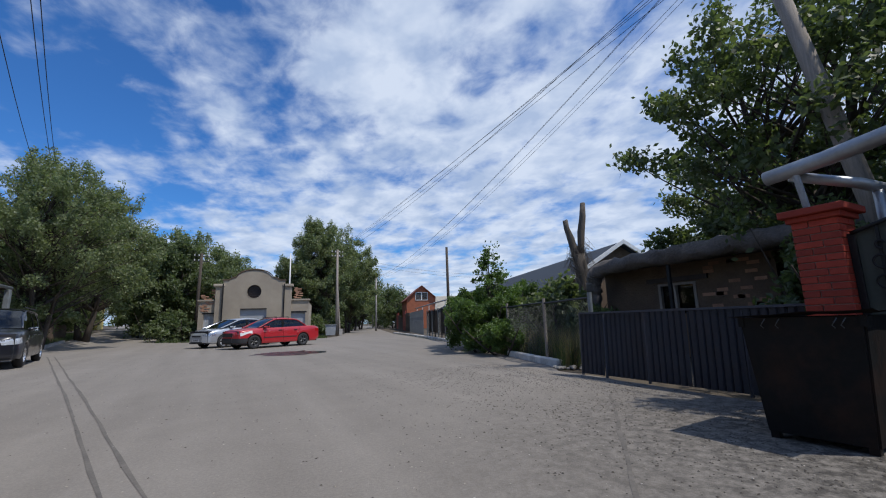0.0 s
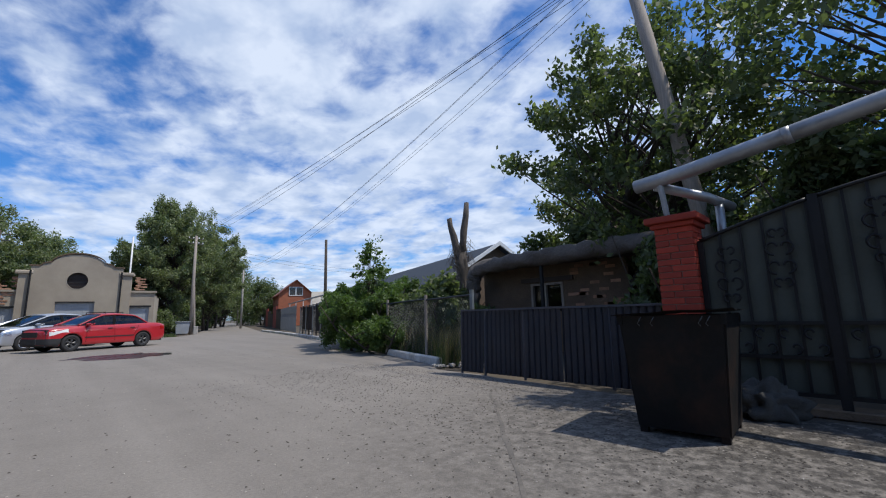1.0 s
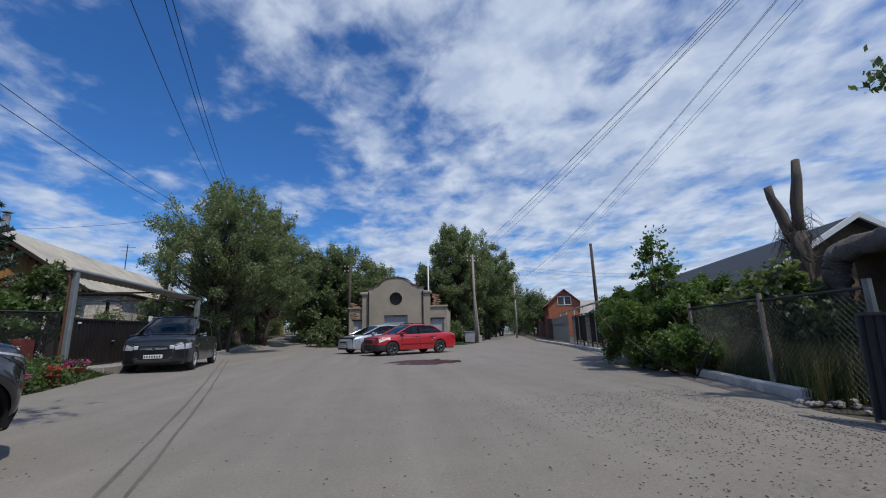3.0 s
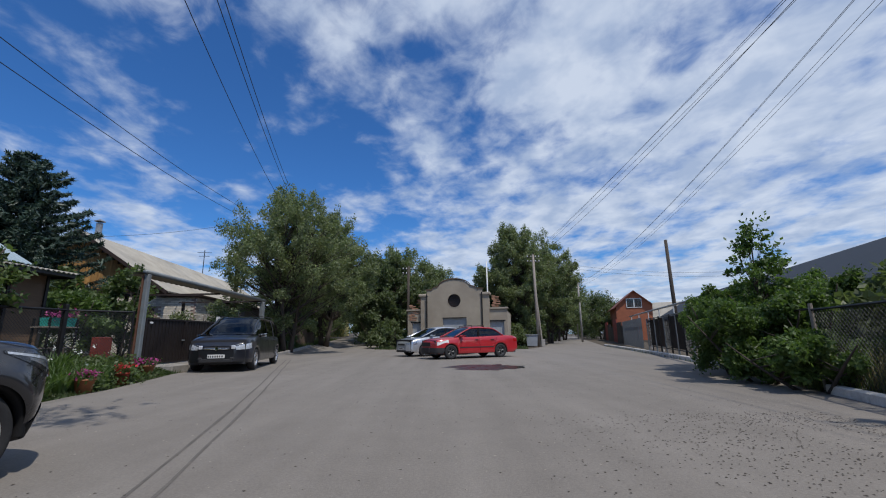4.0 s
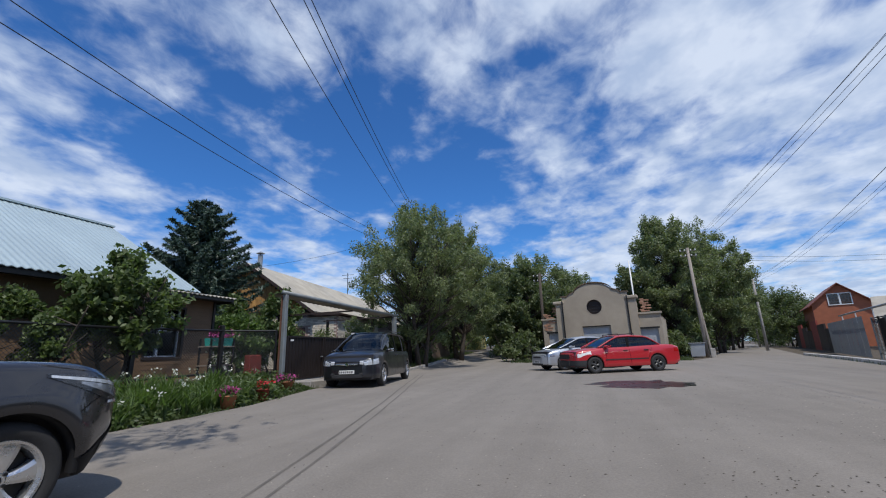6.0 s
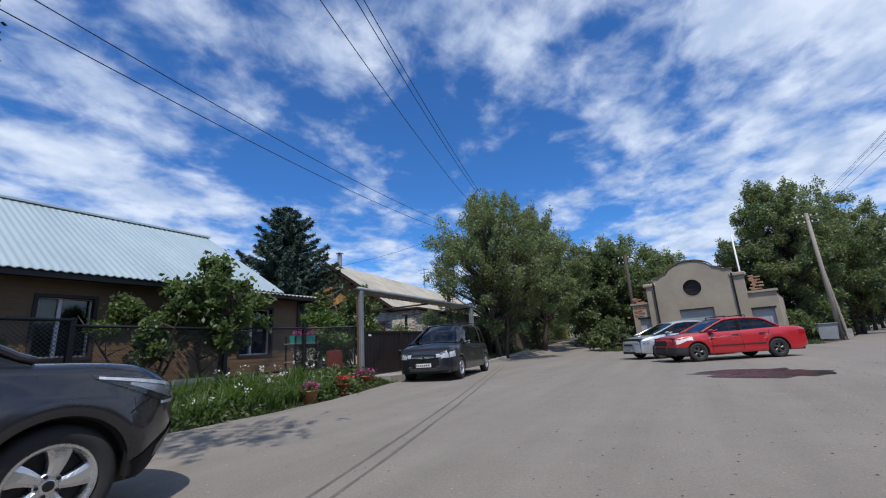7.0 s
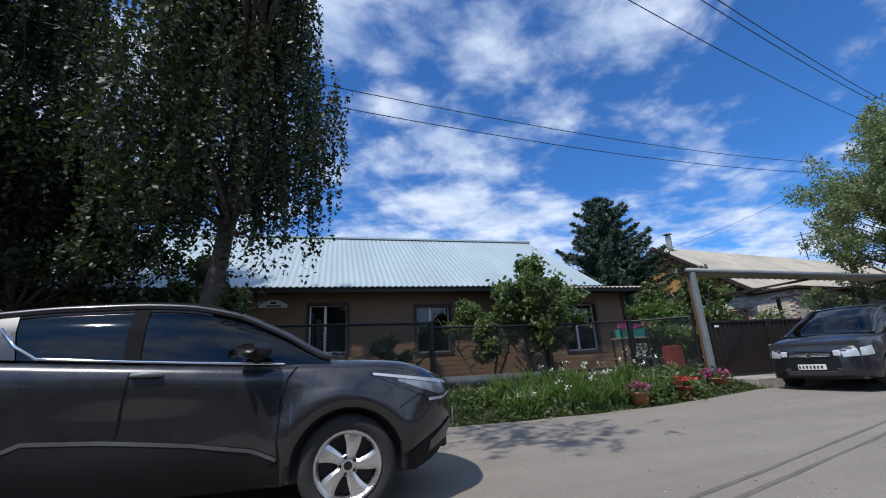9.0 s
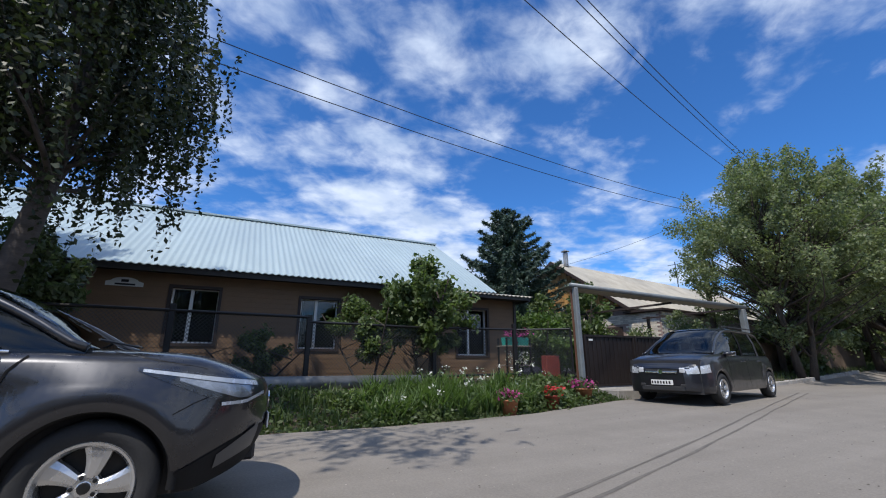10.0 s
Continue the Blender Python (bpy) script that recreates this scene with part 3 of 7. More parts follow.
box(bm, -7.98, -7.92, -10.4, 7.95, 2.95, 3.07)
box(bm, -8.4, -7.98, -10.4, 7.95, 3.0, 3.04)
box(bm, -7.86, -7.80, 4.9, 9.3, 2.90, 2.98)
box(bm, -9.6, -7.86, 4.9, 9.3, 2.93, 2.97)
box(bm, -9.6, -7.82, 9.24, 9.3, 2.86, 3.0)
part("eave_board", bm, EAVE, house, "black boarded eave")
bm = B()
box(bm, -8.38, -8.34, 9.0, 9.08, 0.3, 2.95)
part("corner_trim", bm, EAVE, house)
for a, b, z0, z1 in wins:
    w = part("window", box(B(), WX - 0.20, WX - 0.17, a, b, z0, z1), GLASS_WIN, house, "double glazed window pane")
    bm = B()
    for q in ((a - 0.07, a, z0 - 0.07, z1 + 0.07), (b, b + 0.07, z0 - 0.07, z1 + 0.07), (a, b, z1, z1 + 0.07), (a, b, z0 - 0.07, z0)):
        box(bm, WX - 0.05, WX + 0.03, *q)
    part("casing", bm, DARKWOOD, w, "dark brown window casing")
    bm = B()
    mid = a + (b - a) * 0.42
    for q in ((a, a + 0.035, z0, z1), (b - 0.025, b, z0, z1), (mid - 0.035, mid + 0.035, z0 + 0.04, z1 - 0.02), (a + 0.035, b - 0.025, z1 - 0.02, z1), (a + 0.035, b - 0.025, z0, z0 + 0.04)):
        box(bm, WX - 0.22, WX - 0.12, *q)
    part("frame", bm, WHITEPLASTIC, w, "white plastic frame")
    bm = B()
    sheet(bm, [[(WX - 0.34 + 0.02 * math.sin(k * 1.1), a + (b - a) * 0.14 * k / 12, z) for k in range(13)] for z in (z0, z1)])
    part("curtain", bm, CURTAIN, w, "pale curtain")
    part("room", box(B(), WX - 1.6, WX - 0.38, a - 0.3, b + 0.3, z0 - 0.3, z1 + 0.1), ROOM, w, "dark interior")
sign = thing("address_sign", "small white arched sign with dark marks on the wall", "sign")
bm = B()
prism(bm, [(-2.05, 2.64), (-1.35, 2.64), (-1.35, 2.73)] + [(-1.70 + 0.26 * math.cos(t), 2.74 + 0.10 * math.sin(t)) for t in np.linspace(0.2, 2.94, 9)] + [(-2.05, 2.73)], 0, 0.02, Matrix.Translation((WX + 0.035, 0, 0)) @ Matrix.Rotation(radians(90), 4, "Z"))
part("plate", bm, SIGNWHITE, sign)
bm = B()
box(bm, WX + 0.037, WX + 0.04, -1.88, -1.50, 2.66, 2.70)
box(bm, WX + 0.037, WX + 0.04, -1.77, -1.63, 2.73, 2.79)
part("marking", bm, INK, sign, "dark bars")

# ---- house with the orange gable and the pale brick side ----
AX = Matrix.Translation((-13.9, 16.2, 0)) @ Matrix.Rotation(radians(8.5), 4, "Z")
h2 = thing("gable_house", "long house with orange plank gable and cement sheet roof", "house", AX)
bm = B()
box(bm, -3.7, 5.3, 0.0, 21.0, 0.2, 3.06)
box(bm, -3.7, 3.7, 0.06, 20.9, 3.06, 3.50)
part("wall", bm, MORTAR, h2, "brick wall")
bm = B()
for sgn in (-1, 1):
    rows = []
    for k in range(0, 181):
        y = -0.5 + 22 * k / 180
        o = 0.025 * math.sin(2 * math.pi * y / 0.24)
        rows.append([(0, y, 6.2 + o), (sgn * 4.15, y, 3.30 + o)])
    sheet(bm, rows)
    sheet(bm, [[(x, y, z - 0.05) for x, y, z in r] for r in rows])
part("roof", bm, SLATE, h2, "weathered corrugated cement roof")
bm = B()
for sgn in (-1, 1):
    prism(bm, [(0, 6.22), (sgn * 4.2, 3.29), (sgn * 4.2, 3.11), (0, 6.04)], -0.56, -0.50)
part("barge_board", bm, DARKWOOD, h2, "dark verge board")
gab = part("gable", prism(B(), [(-3.7, 3.4), (3.7, 3.4), (0, 5.95)], -0.02, 0.05), DARKWOOD, h2, "plank gable")
for k in range(36):
    x = -4.6 + k * 0.26
    z = 5.95 - abs(x + 0.12) * 0.690 - 0.1
    if z > 3.5:
        part("plank", box(B(), x, x + 0.245, -0.06 - 0.01 * (k % 2), -0.024, 3.42, z), GABLEWOOD, gab)
bm = B()
box(bm, -0.35, 0.35, -0.09, -0.065, 4.0, 4.75)
part("hatch", bm, GABLEWOOD, h2, "boarded loft hatch")
bm = B()
tube(bm, [(0.3, 0.4, 6.0), (0.3, 0.4, 6.75)], 0.14, 10)
lathe(bm, [(0.0, 6.98), (0.24, 6.84), (0.16, 6.82)], 12, m=Matrix.Translation((0.3, 0.4, 0)))
part("chimney_pipe", bm, ALUPAINT, h2, "metal flue with a cap")
bm = B()
tube(bm, [(-0.2, 14, 6.1), (-0.2, 14, 8.2)], 0.03, 6)
tube(bm, [(-0.75, 14, 8.0), (0.35, 14, 8.0)], 0.02, 6)
tube(bm, [(-0.6, 14, 7.7), (0.2, 14, 7.7)], 0.02, 6)
part("aerial", bm, BLACKSTEEL, h2, "thin roof aerial")
# pale bricks on the two walls that face the road, laid course by course
course = []
for r in range(30):
    z = 0.45 + r * 0.086
    off = 0.13 if r % 2 else 0.0
    for k in range(22):
        x = 0.0 + k * 0.262 + off - 0.13
        if x + 0.25 < 5.3 and not (2.6 < x < 3.6 and z < 2.6):
            course.append((max(x, -0.2), min(x + 0.25, 5.3), -0.022, 0.0, z, z + 0.075))
    for k in range(24):
        y = -0.02 + k * 0.262 + off
        course.append((5.3, 5.322, y, y + 0.25, z, z + 0.075))
bm = B()
for c in course:
    box(bm, *c)
tagged(part("brick_course", bm, WHITEBRICK, h2, "pale silicate bricks"), kind="stuff")
part("gable_sill", box(B(), -3.8, 3.8, -0.14, -0.075, 3.32, 3.42), DARKWOOD, h2, "dark board under the gable")
part("annex_roof", box(B(), 3.72, 5.55, -0.25, 21.2, 3.07, 3.15), DARKWOOD, h2, "dark flat roof over the brick annex")
part("door", box(B(), 2.65, 3.5, -0.05, -0.01, 0.45, 2.5), DARKWOOD, h2, "dark timber door")

# ---- little garage building in the fork ----
FB = Matrix.Translation((4.25, 28.35, gh(4.5, 28.3))) @ Matrix.Rotation(radians(-12), 4, "Z")
fb = thing("old_garage", "old rendered garage with a curved parapet and round window", "building", FB)


top = [(2.15, 0), (2.15, 4.5)] + [(1.75, 4.5), (1.6, 4.62)] + [(1.25 * math.cos(t), 4.62 + 0.62 * math.sin(t)) for t in np.linspace(0.15, math.pi - 0.15, 13)] + [(-1.6, 4.62), (-1.75, 4.5), (-2.15, 4.5), (-2.15, 0)]
# front wall in pieces round the door and the round window
bm = B()
circ = [(0.52 * math.cos(t), 3.62 + 0.52 * math.sin(t)) for t in np.linspace(-math.pi / 2, math.pi / 2, 13)]
right = [(0.92, 0), (2.15, 0), (2.15, 4.5), (1.75, 4.5), (1.6, 4.62)] + [(1.25 * math.cos(t), 4.62 + 0.62 * math.sin(t)) for t in np.linspace(0.15, math.pi / 2, 7)] + circ[::-1] + [(0, 2.35), (0.92, 2.35)]
prism(bm, right, 0, 0.35)
prism(bm, [(-x, z) for x, z in right][::-1], 0, 0.35)
box(bm, -2.15, 2.15, 5.6, 5.9, 0, 4.2)
box(bm, -2.15, -1.85, 0.35, 5.6, 0, 4.2)
box(bm, 1.85, 2.15, 0.35, 5.6, 0, 4.2)
box(bm, -1.85, 1.85, 0.35, 5.6, 4.0, 4.15)
part("wall", bm, PLASTER, fb, "grey beige rendered front")
bm = B()
prof = [(2.2, 4.46)] + [(1.78, 4.46), (1.62, 4.6)] + [(1.28 * math.cos(t), 4.62 + 0.65 * math.sin(t)) for t in np.linspace(0.15, math.pi - 0.15, 17)] + [(-1.62, 4.6), (-1.78, 4.46), (-2.2, 4.46)]
for (x0, z0), (x1, z1) in zip(prof, prof[1:]):
    d = Vector((x1 - x0, z1 - z0)).normalized() * 0.02
    prism(bm, [(x0 - d.x, z0 - d.y), (x1 + d.x, z1 + d.y), (x1 + d.x, z1 + d.y + 0.08), (x0 - d.x, z0 - d.y + 0.08)], -0.05, 0.37)
part("coping", bm, OLDPLASTER, fb, "worn brown parapet edge")
w = part("round_window", lathe(B(), [(0.0, 0), (0.5, 0), (0.5, 0.02)], 28, m=Matrix.Translation((0, 0.2, 3.62)) @ Matrix.Rotation(radians(90), 4, "X")), DARKWOOD, fb, "dark boarded round window")
bm = B()
lathe(bm, [(0.50, -0.02), (0.50, 0.012), (0.54, 0.012), (0.54, -0.02)], 28, m=Matrix.Translation((0, 0, 3.62)) @ Matrix.Rotation(radians(90), 4, "X"))
part("rim", bm, PLASTER, w)
bm = B()
for k in (-0.3, -0.1, 0.1, 0.3):
    h = math.sqrt(0.25 - k * k)
    box(bm, -h, h, 0.14, 0.18, 3.62 + k - 0.012, 3.62 + k + 0.012)
part("slat", bm, PLASTICBLACK, w)


def garage_door(x0, x1, z1, y):
    d = part("garage_door", box(B(), x0, x1, y, y + 0.05, 0, z1), LIGHTDOOR, fb, "pale grey metal garage door")
    bm = B()
    box(bm, x0 - 0.1, x1 + 0.1, y - 0.16, y - 0.02, z1, z1 + 0.1)
    part("lintel", bm, BLACKSTEEL, d, "dark lintel")
    bm = B()
    n = int((x1 - x0) / 0.25)
    for k in range(1, n):
        x = x0 + (x1 - x0) * k / n
        box(bm, x - 0.012, x + 0.012, y - 0.015, y, 0.05, z1 - 0.03)
    part("rib", bm, LIGHTDOOR, d)


garage_door(-0.92, 0.92, 2.30, 0.2)
for sx in (-1, 1):
    bm = B()
    x0, x1 = (-3.75, -2.15) if sx < 0 else (2.15, 3.95)
    box(bm, x0, x0 + 0.35, 0.25, 0.6, 0, 3.0)
    box(bm, x1 - 0.25, x1, 0.25, 0.6, 0, 3.0)
    box(bm, x0 + 0.35, x1 - 0.25, 0.25, 0.6, 2.05, 3.0)
    box(bm, x0, x1, 5.6, 5.9, 0, 2.8)
    box(bm, x0 if sx < 0 else x1 - 0.3, x0 + 0.3 if sx < 0 else x1, 0.6, 5.6, 0, 2.8)
    box(bm, x0, x1, 0.6, 5.6, 2.7, 2.8)
    part("wing", bm, PLASTER, fb, "low rendered side wing")
    garage_door(x0 + 0.35, x1 - 0.25, 2.0, 0.4)
    part("coping", box(B(), x0 - 0.08, x1 + 0.08, 0.15, 0.65, 2.93, 3.05), PLASTER, fb)
    # stepped pier beside the front and its moulded cap
    xp = sx * 2.4
    part("pier", box(B(), xp - 0.25, xp + 0.25, 0.05, 0.45, 0, 4.0), PLASTER, fb)
    part("cap", box(B(), xp - 0.42, xp + 0.38, -0.06, 0.5, 3.98, 4.2, 0.05), PLASTER, fb, "moulded cap")
    bm = B()
    tube(bm, [(sx * 2.13, -0.06, 0.1), (sx * 2.13, -0.06, 4.2)], 0.045, 8)
    part("drainpipe", bm, BLACKSTEEL, fb, "dark drainpipe")
rng = random.Random(4)
for k in range(34):
    left = k < 24
    x = rng.uniform(-3.7, -3.2) if left else rng.uniform(2.7, 3.0)
    if left and k >= 14:
        x, z = rng.uniform(-3.0, -2.7), 3.06 + 0.085 * (k - 14)
    else:
        z = 2.2 + 0.086 * k if left else 3.1 + 0.086 * (k - 24)
    y = 0.22 if left and k < 14 else 0.3
    part("brick", box(B(), x, x + 0.25, y, y + 0.14, z, z + 0.075), RAWBRICK, fb)
    if k % 2 == 0:
        part("brick", box(B(), x + 0.26, x + 0.5, y, y + 0.14, z, z + 0.075), RAWBRICK, fb)

# ---- cars ----


def no_warp(y, z):
    return y


def nose_warp(y, z):
    """The crossover's nose stands furthest forward below the lamps and falls back above and beneath."""
    k = step((y - 0.36) / 0.57)
    return y - k * (0.13 * max(0.0, (0.62 - z) / 0.36) ** 1.8 + 0.10 * max(0.0, (z - 0.74) / 0.2) ** 2)


WARP = [no_warp]


def lerp(y, table):
    return float(np.interp(y, [p[0] for p in table], [p[1] for p in table]))


def smooth_lerp(y, table, w=0.07):
    return sum(lerp(y + d * w, table) for d in (-2, -1, 0, 1, 2)) / 5


def wheel(car, x, y, r, side, spokes, rim_mat, rim_r):
    """side: +1 when the outer face looks to +x."""
    m = Matrix.Translation((x, y, r)) @ (Matrix() if side > 0 else Matrix.Rotation(math.pi, 4, "Z"))
    wob = part("wheel", lathe(B(), [(rim_r * 0.9, -0.2), (rim_r + 0.02, -0.2), (r - 0.03, -0.2), (r - 0.005, -0.17), (r, -0.10), (r - 0.005, -0.03), (r - 0.03, 0.0), (r - 0.06, 0.008), (rim_r + 0.02, 0.0), (rim_r, -0.012)], 40, "x"), RUBBER, car, "black tyre on a cast wheel", True)
    wob.matrix_basis = m
    bm = B()
    lathe(bm, [(rim_r + 0.003, -0.014), (rim_r - 0.004, 0.0), (rim_r - 0.016, -0.004), (rim_r - 0.03, -0.03), (rim_r - 0.035, -0.15)], 40, "x")
    for k in range(spokes):
        a = 2 * math.pi * k / spokes
        for j in (-1, 1):
            pts = []
            for s in range(6):
                f = s / 5
                rad = 0.05 + (rim_r - 0.06) * f
                wid = (0.022 + 0.034 * f ** 1.3) * rim_r / 0.2
                x = -0.035 + 0.025 * f - 0.02 * f * f
                pts.append((rad, wid, x))
        front = []
        for rad, wid, x in pts:
            tw = a + 0.20 * (rad / rim_r) ** 2
            c, s = math.cos(tw), math.sin(tw)
            front.append([(x - 0.012, rad * c + wid * 1.15 * s, rad * s - wid * 1.15 * c), (x, rad * c + wid * 0.55 * s, rad * s - wid * 0.55 * c), (x, rad * c - wid * 0.55 * s, rad * s + wid * 0.55 * c), (x - 0.012, rad * c - wid * 1.15 * s, rad * s + wid * 1.15 * c)])
        sheet(bm, front)
        sheet(bm, [[(p[0] - 0.05, p[1], p[2]) for p in row] for row in front])
        for e in (0, 3):
            sheet(bm, [[row[e] for row in front], [(row[e][0] - 0.05, row[e][1], row[e][2]) for row in front]])
    lathe(bm, [(0.030, -0.034), (0.034, -0.036), (0.066, -0.040), (0.072, -0.046), (0.072, -0.09)], 24, "x")
    part("rim", bm, rim_mat, wob, "five spoke silver rim" if spokes == 5 else "silver rim")
    part("hub_cap", lathe(B(), [(0.0, -0.031), (0.024, -0.031), (0.030, -0.034), (0.030, -0.05)], 20, "x"), GLOSSBLACK, wob, "dark hub cap")
    bm = B()
    lathe(bm, [(0.0, -0.10), (rim_r - 0.04, -0.10), (rim_r - 0.04, -0.11)], 28, "x")
    part("brake_disc", bm, BLACKSTEEL, wob)
    for k in range(5):
        a = 2 * math.pi * (k + 0.5) / 5
        part("wheel_nut", lathe(B(), [(0, -0.028), (0.011, -0.03), (0.011, -0.06)], 8, "x", Matrix.Translation((0, 0.055 * math.cos(a), 0.055 * math.sin(a)))), BLACKSTEEL, wob)


def build_car(name, label, m, half, front, rear, base, deck, roofline, belt, sill, wr, rim_r, paint, cab, spokes=5, clad=None, tumble=0.74, rail=True, wheel_in=0.0, arch=0.045, flare=0.0, bulge=0.012, tuck=0.0, snub=0.0, rims=None):
    """A car with its front axle at the origin, looking to +y. half: half width; deck: (y, z) of bonnet, waist and boot;
    roofline: (y, z) of windscreen, roof and rear screen; cab: y of rear screen foot, roof back, door post, roof front, screen foot."""
    car = thing(name, label, "car", m)

    def width(y):
        f = max(0, (y - (front - 0.75)) / 0.75)
        b = max(0, ((rear + 0.6) - y) / 0.6)
        swell = flare * (math.exp(-((y / 0.5) ** 2)) + math.exp(-(((y + base) / 0.55) ** 2)))
        g = max(0, (y - (front - 0.26)) / 0.26)
        if snub:
            q = min(0.992, max(0.0, (y - (front - snub)) / snub))
            return half * (1 - q ** 2.4) ** 0.46 * (1 - 0.16 * b ** 2.2) + swell
        return half * (1 - 0.13 * f ** 2.0 - 0.34 * g ** 2.6 - 0.16 * b ** 2.2) + swell

    def low(y):
        z = sill + 0.05 * max(0, (y - (front - 0.35)) / 0.35) + 0.12 * max(0, ((rear + 0.3) - y) / 0.3)
        for c in (0.0, -base):
            R = wr + arch
            if abs(y - c) < R:
                z = max(z, wr + math.sqrt(R * R - (y - c) ** 2))
        return z

    ys = set(np.linspace(rear, front, 110).round(4)) | set((front - 0.26 * np.linspace(1, 0, 22) ** 1.9).round(4))
    for c in (0.0, -base):
        R = wr + arch
        ys |= {round(c + R * math.cos(t), 4) for t in np.linspace(0.0, math.pi, 21)}
    ys = sorted(y for y in ys if rear <= y <= front)

    def nose(y):
        """How far the ends round off below the bonnet."""
        return max(0, (y - (front - 0.22)) / 0.22)

    def section(y):
        w, zl, zd = width(y), low(y), smooth_lerp(y, deck)
        zs = max(zl + 0.02, zd - 0.16)
        k = nose(y)

        def out(z):
            o = 0.0
            for c in (0.0, -base):
                d = math.hypot(y - c, z - wr)
                o += bulge * math.exp(-(((d - wr - 0.10) / 0.13) ** 2))
            o -= bulge * 0.55 * math.exp(-(((y + base * 0.5) / 0.5) ** 2) - ((z - 0.72) / 0.14) ** 2)
            return o

        prof = []
        for i in range(9):
            z = zl + (zs - zl) * i / 8
            under = max(0.0, (tuck - z) / max(0.05, tuck - sill)) if tuck > sill else 0.0
            x = w * (1.0 - 0.015 * (i / 8) ** 3) - 0.085 * under ** 1.6 - (0.03 * w if i == 0 and tuck <= sill else 0)
            prof.append((x + out(z), z))
        prof += [(w * 0.965 + out(zd) * 0.7, zd - 0.06), (w * 0.92 + out(zd) * 0.4, zd - 0.012), (w * 0.80, zd + 0.012), (w * 0.55, zd + 0.022), (w * 0.28, zd + 0.028), (0, zd + 0.030)]
        if k:
            prof = [(x, z - 0.05 * k * k if i > 8 else z) for i, (x, z) in enumerate(prof)]
        return prof

    bm = B()
    rows = []
    for y in ys:
        s = section(y)
        rows.append([(x, y, z) for x, z in s] + [(-x, y, z) for x, z in s[-2::-1]])
    if snub:
        rows = [[(x, nose_warp(v, z), z) for x, v, z in row] for row in rows]
    vr = sheet(bm, rows)
    for row in (vr[0][::-1], vr[-1]):
        bm.faces.new(row)
    body = part("body", bm, paint, car, "", True)
    for p in body.data.polygons:
        p.use_smooth = len(p.vertices) == 4
    # inner wells and floor
    bm = B()
    box(bm, -half + 0.13, half - 0.13, rear + 0.12, front - (0.42 if snub else 0.12), sill - 0.02, min(lerp(0, deck), lerp(-base, deck)) - 0.10)
    part("underbody", bm, PLASTICBLACK, car, "black underbody")
    # cabin
    y0, y1, yb, y2, y3 = cab

    def cabin(y):
        w = width(y) * 0.90
        zb, zr = smooth_lerp(y, belt, 0.03) - 0.02, smooth_lerp(y, roofline, 0.05)
        zr = max(zr, zb + 0.004)
        f = (zr - zb) / 0.5
        wt_ = w * (1 - (1 - tumble) * min(1.0, f))
        return [(w, zb), (w + (wt_ - w) * 0.45 + 0.012 * f, zb + (zr - zb) * 0.5), (wt_, zr - 0.055 * min(1, f)), (wt_ - 0.09 * min(1, f), zr - 0.008 * min(1, f)), (wt_ * 0.5, zr + 0.012 * min(1, f)), (0, zr + 0.018 * min(1, f))]

    cys = sorted(set(np.linspace(y0, y3, 46).round(4)))
    bm = B()
    rows = []
    for y in cys:
        s = cabin(y)
        rows.append([(x, y, z) for x, z in s] + [(-x, y, z) for x, z in s[-2::-1]])
    sheet(bm, rows)
    part("window_glass", bm, GLASS_CAR, car, "dark tinted glass", True)
    bm = B()
    rows = []
    for y in np.linspace(y1, y2, 22):
        s = cabin(y)
        pr = [(s[2][0] + 0.012, s[2][1] - 0.02), (s[2][0] + 0.010, s[2][1] + 0.006)] + [(x, z + 0.010) for x, z in s[3:]]
        rows.append([(x, y, z) for x, z in pr] + [(-x, y, z) for x, z in pr[-2::-1]])
    sheet(bm, rows)
    part("roof", bm, paint, car, "", True)
    for sx in (1, -1):
        bm = B()
        pts = [(sx * (cabin(y)[2][0] + 0.004), y, cabin(y)[2][1] + 0.004) for y in np.linspace(y0, y3, 40)]
        tube(bm, pts, 0.027, 8)
        part("roof_pillar", bm, paint, car, "", True)
        for yy in (yb,):
            s = cabin(yy)
            bm = B()
            sheet(bm, [[(sx * (x + 0.008), yy + d - 0.12 * (z - s[0][1]), z) for x, z in s[:3]] for d in (-0.05, 0.05)])
            part("door_post", bm, POSTBLACK, car, "black door post")
    # dim seats behind the glass
    bm = B()
    for sx in (-1, 1):
        for yy in (yb + 0.25, yb - 0.55):
            box(bm, sx * half * 0.42 - 0.2, sx * half * 0.42 + 0.2, yy - 0.09, yy + 0.06, 0.5, lerp(yb, belt) + 0.16, 0.04)
            box(bm, sx * half * 0.42 - 0.1, sx * half * 0.42 + 0.1, yy - 0.08, yy + 0.02, lerp(yb, belt) + 0.17, lerp(yb, belt) + 0.34, 0.03)
    part("seats", bm, PLASTICBLACK, car, "dark seats")
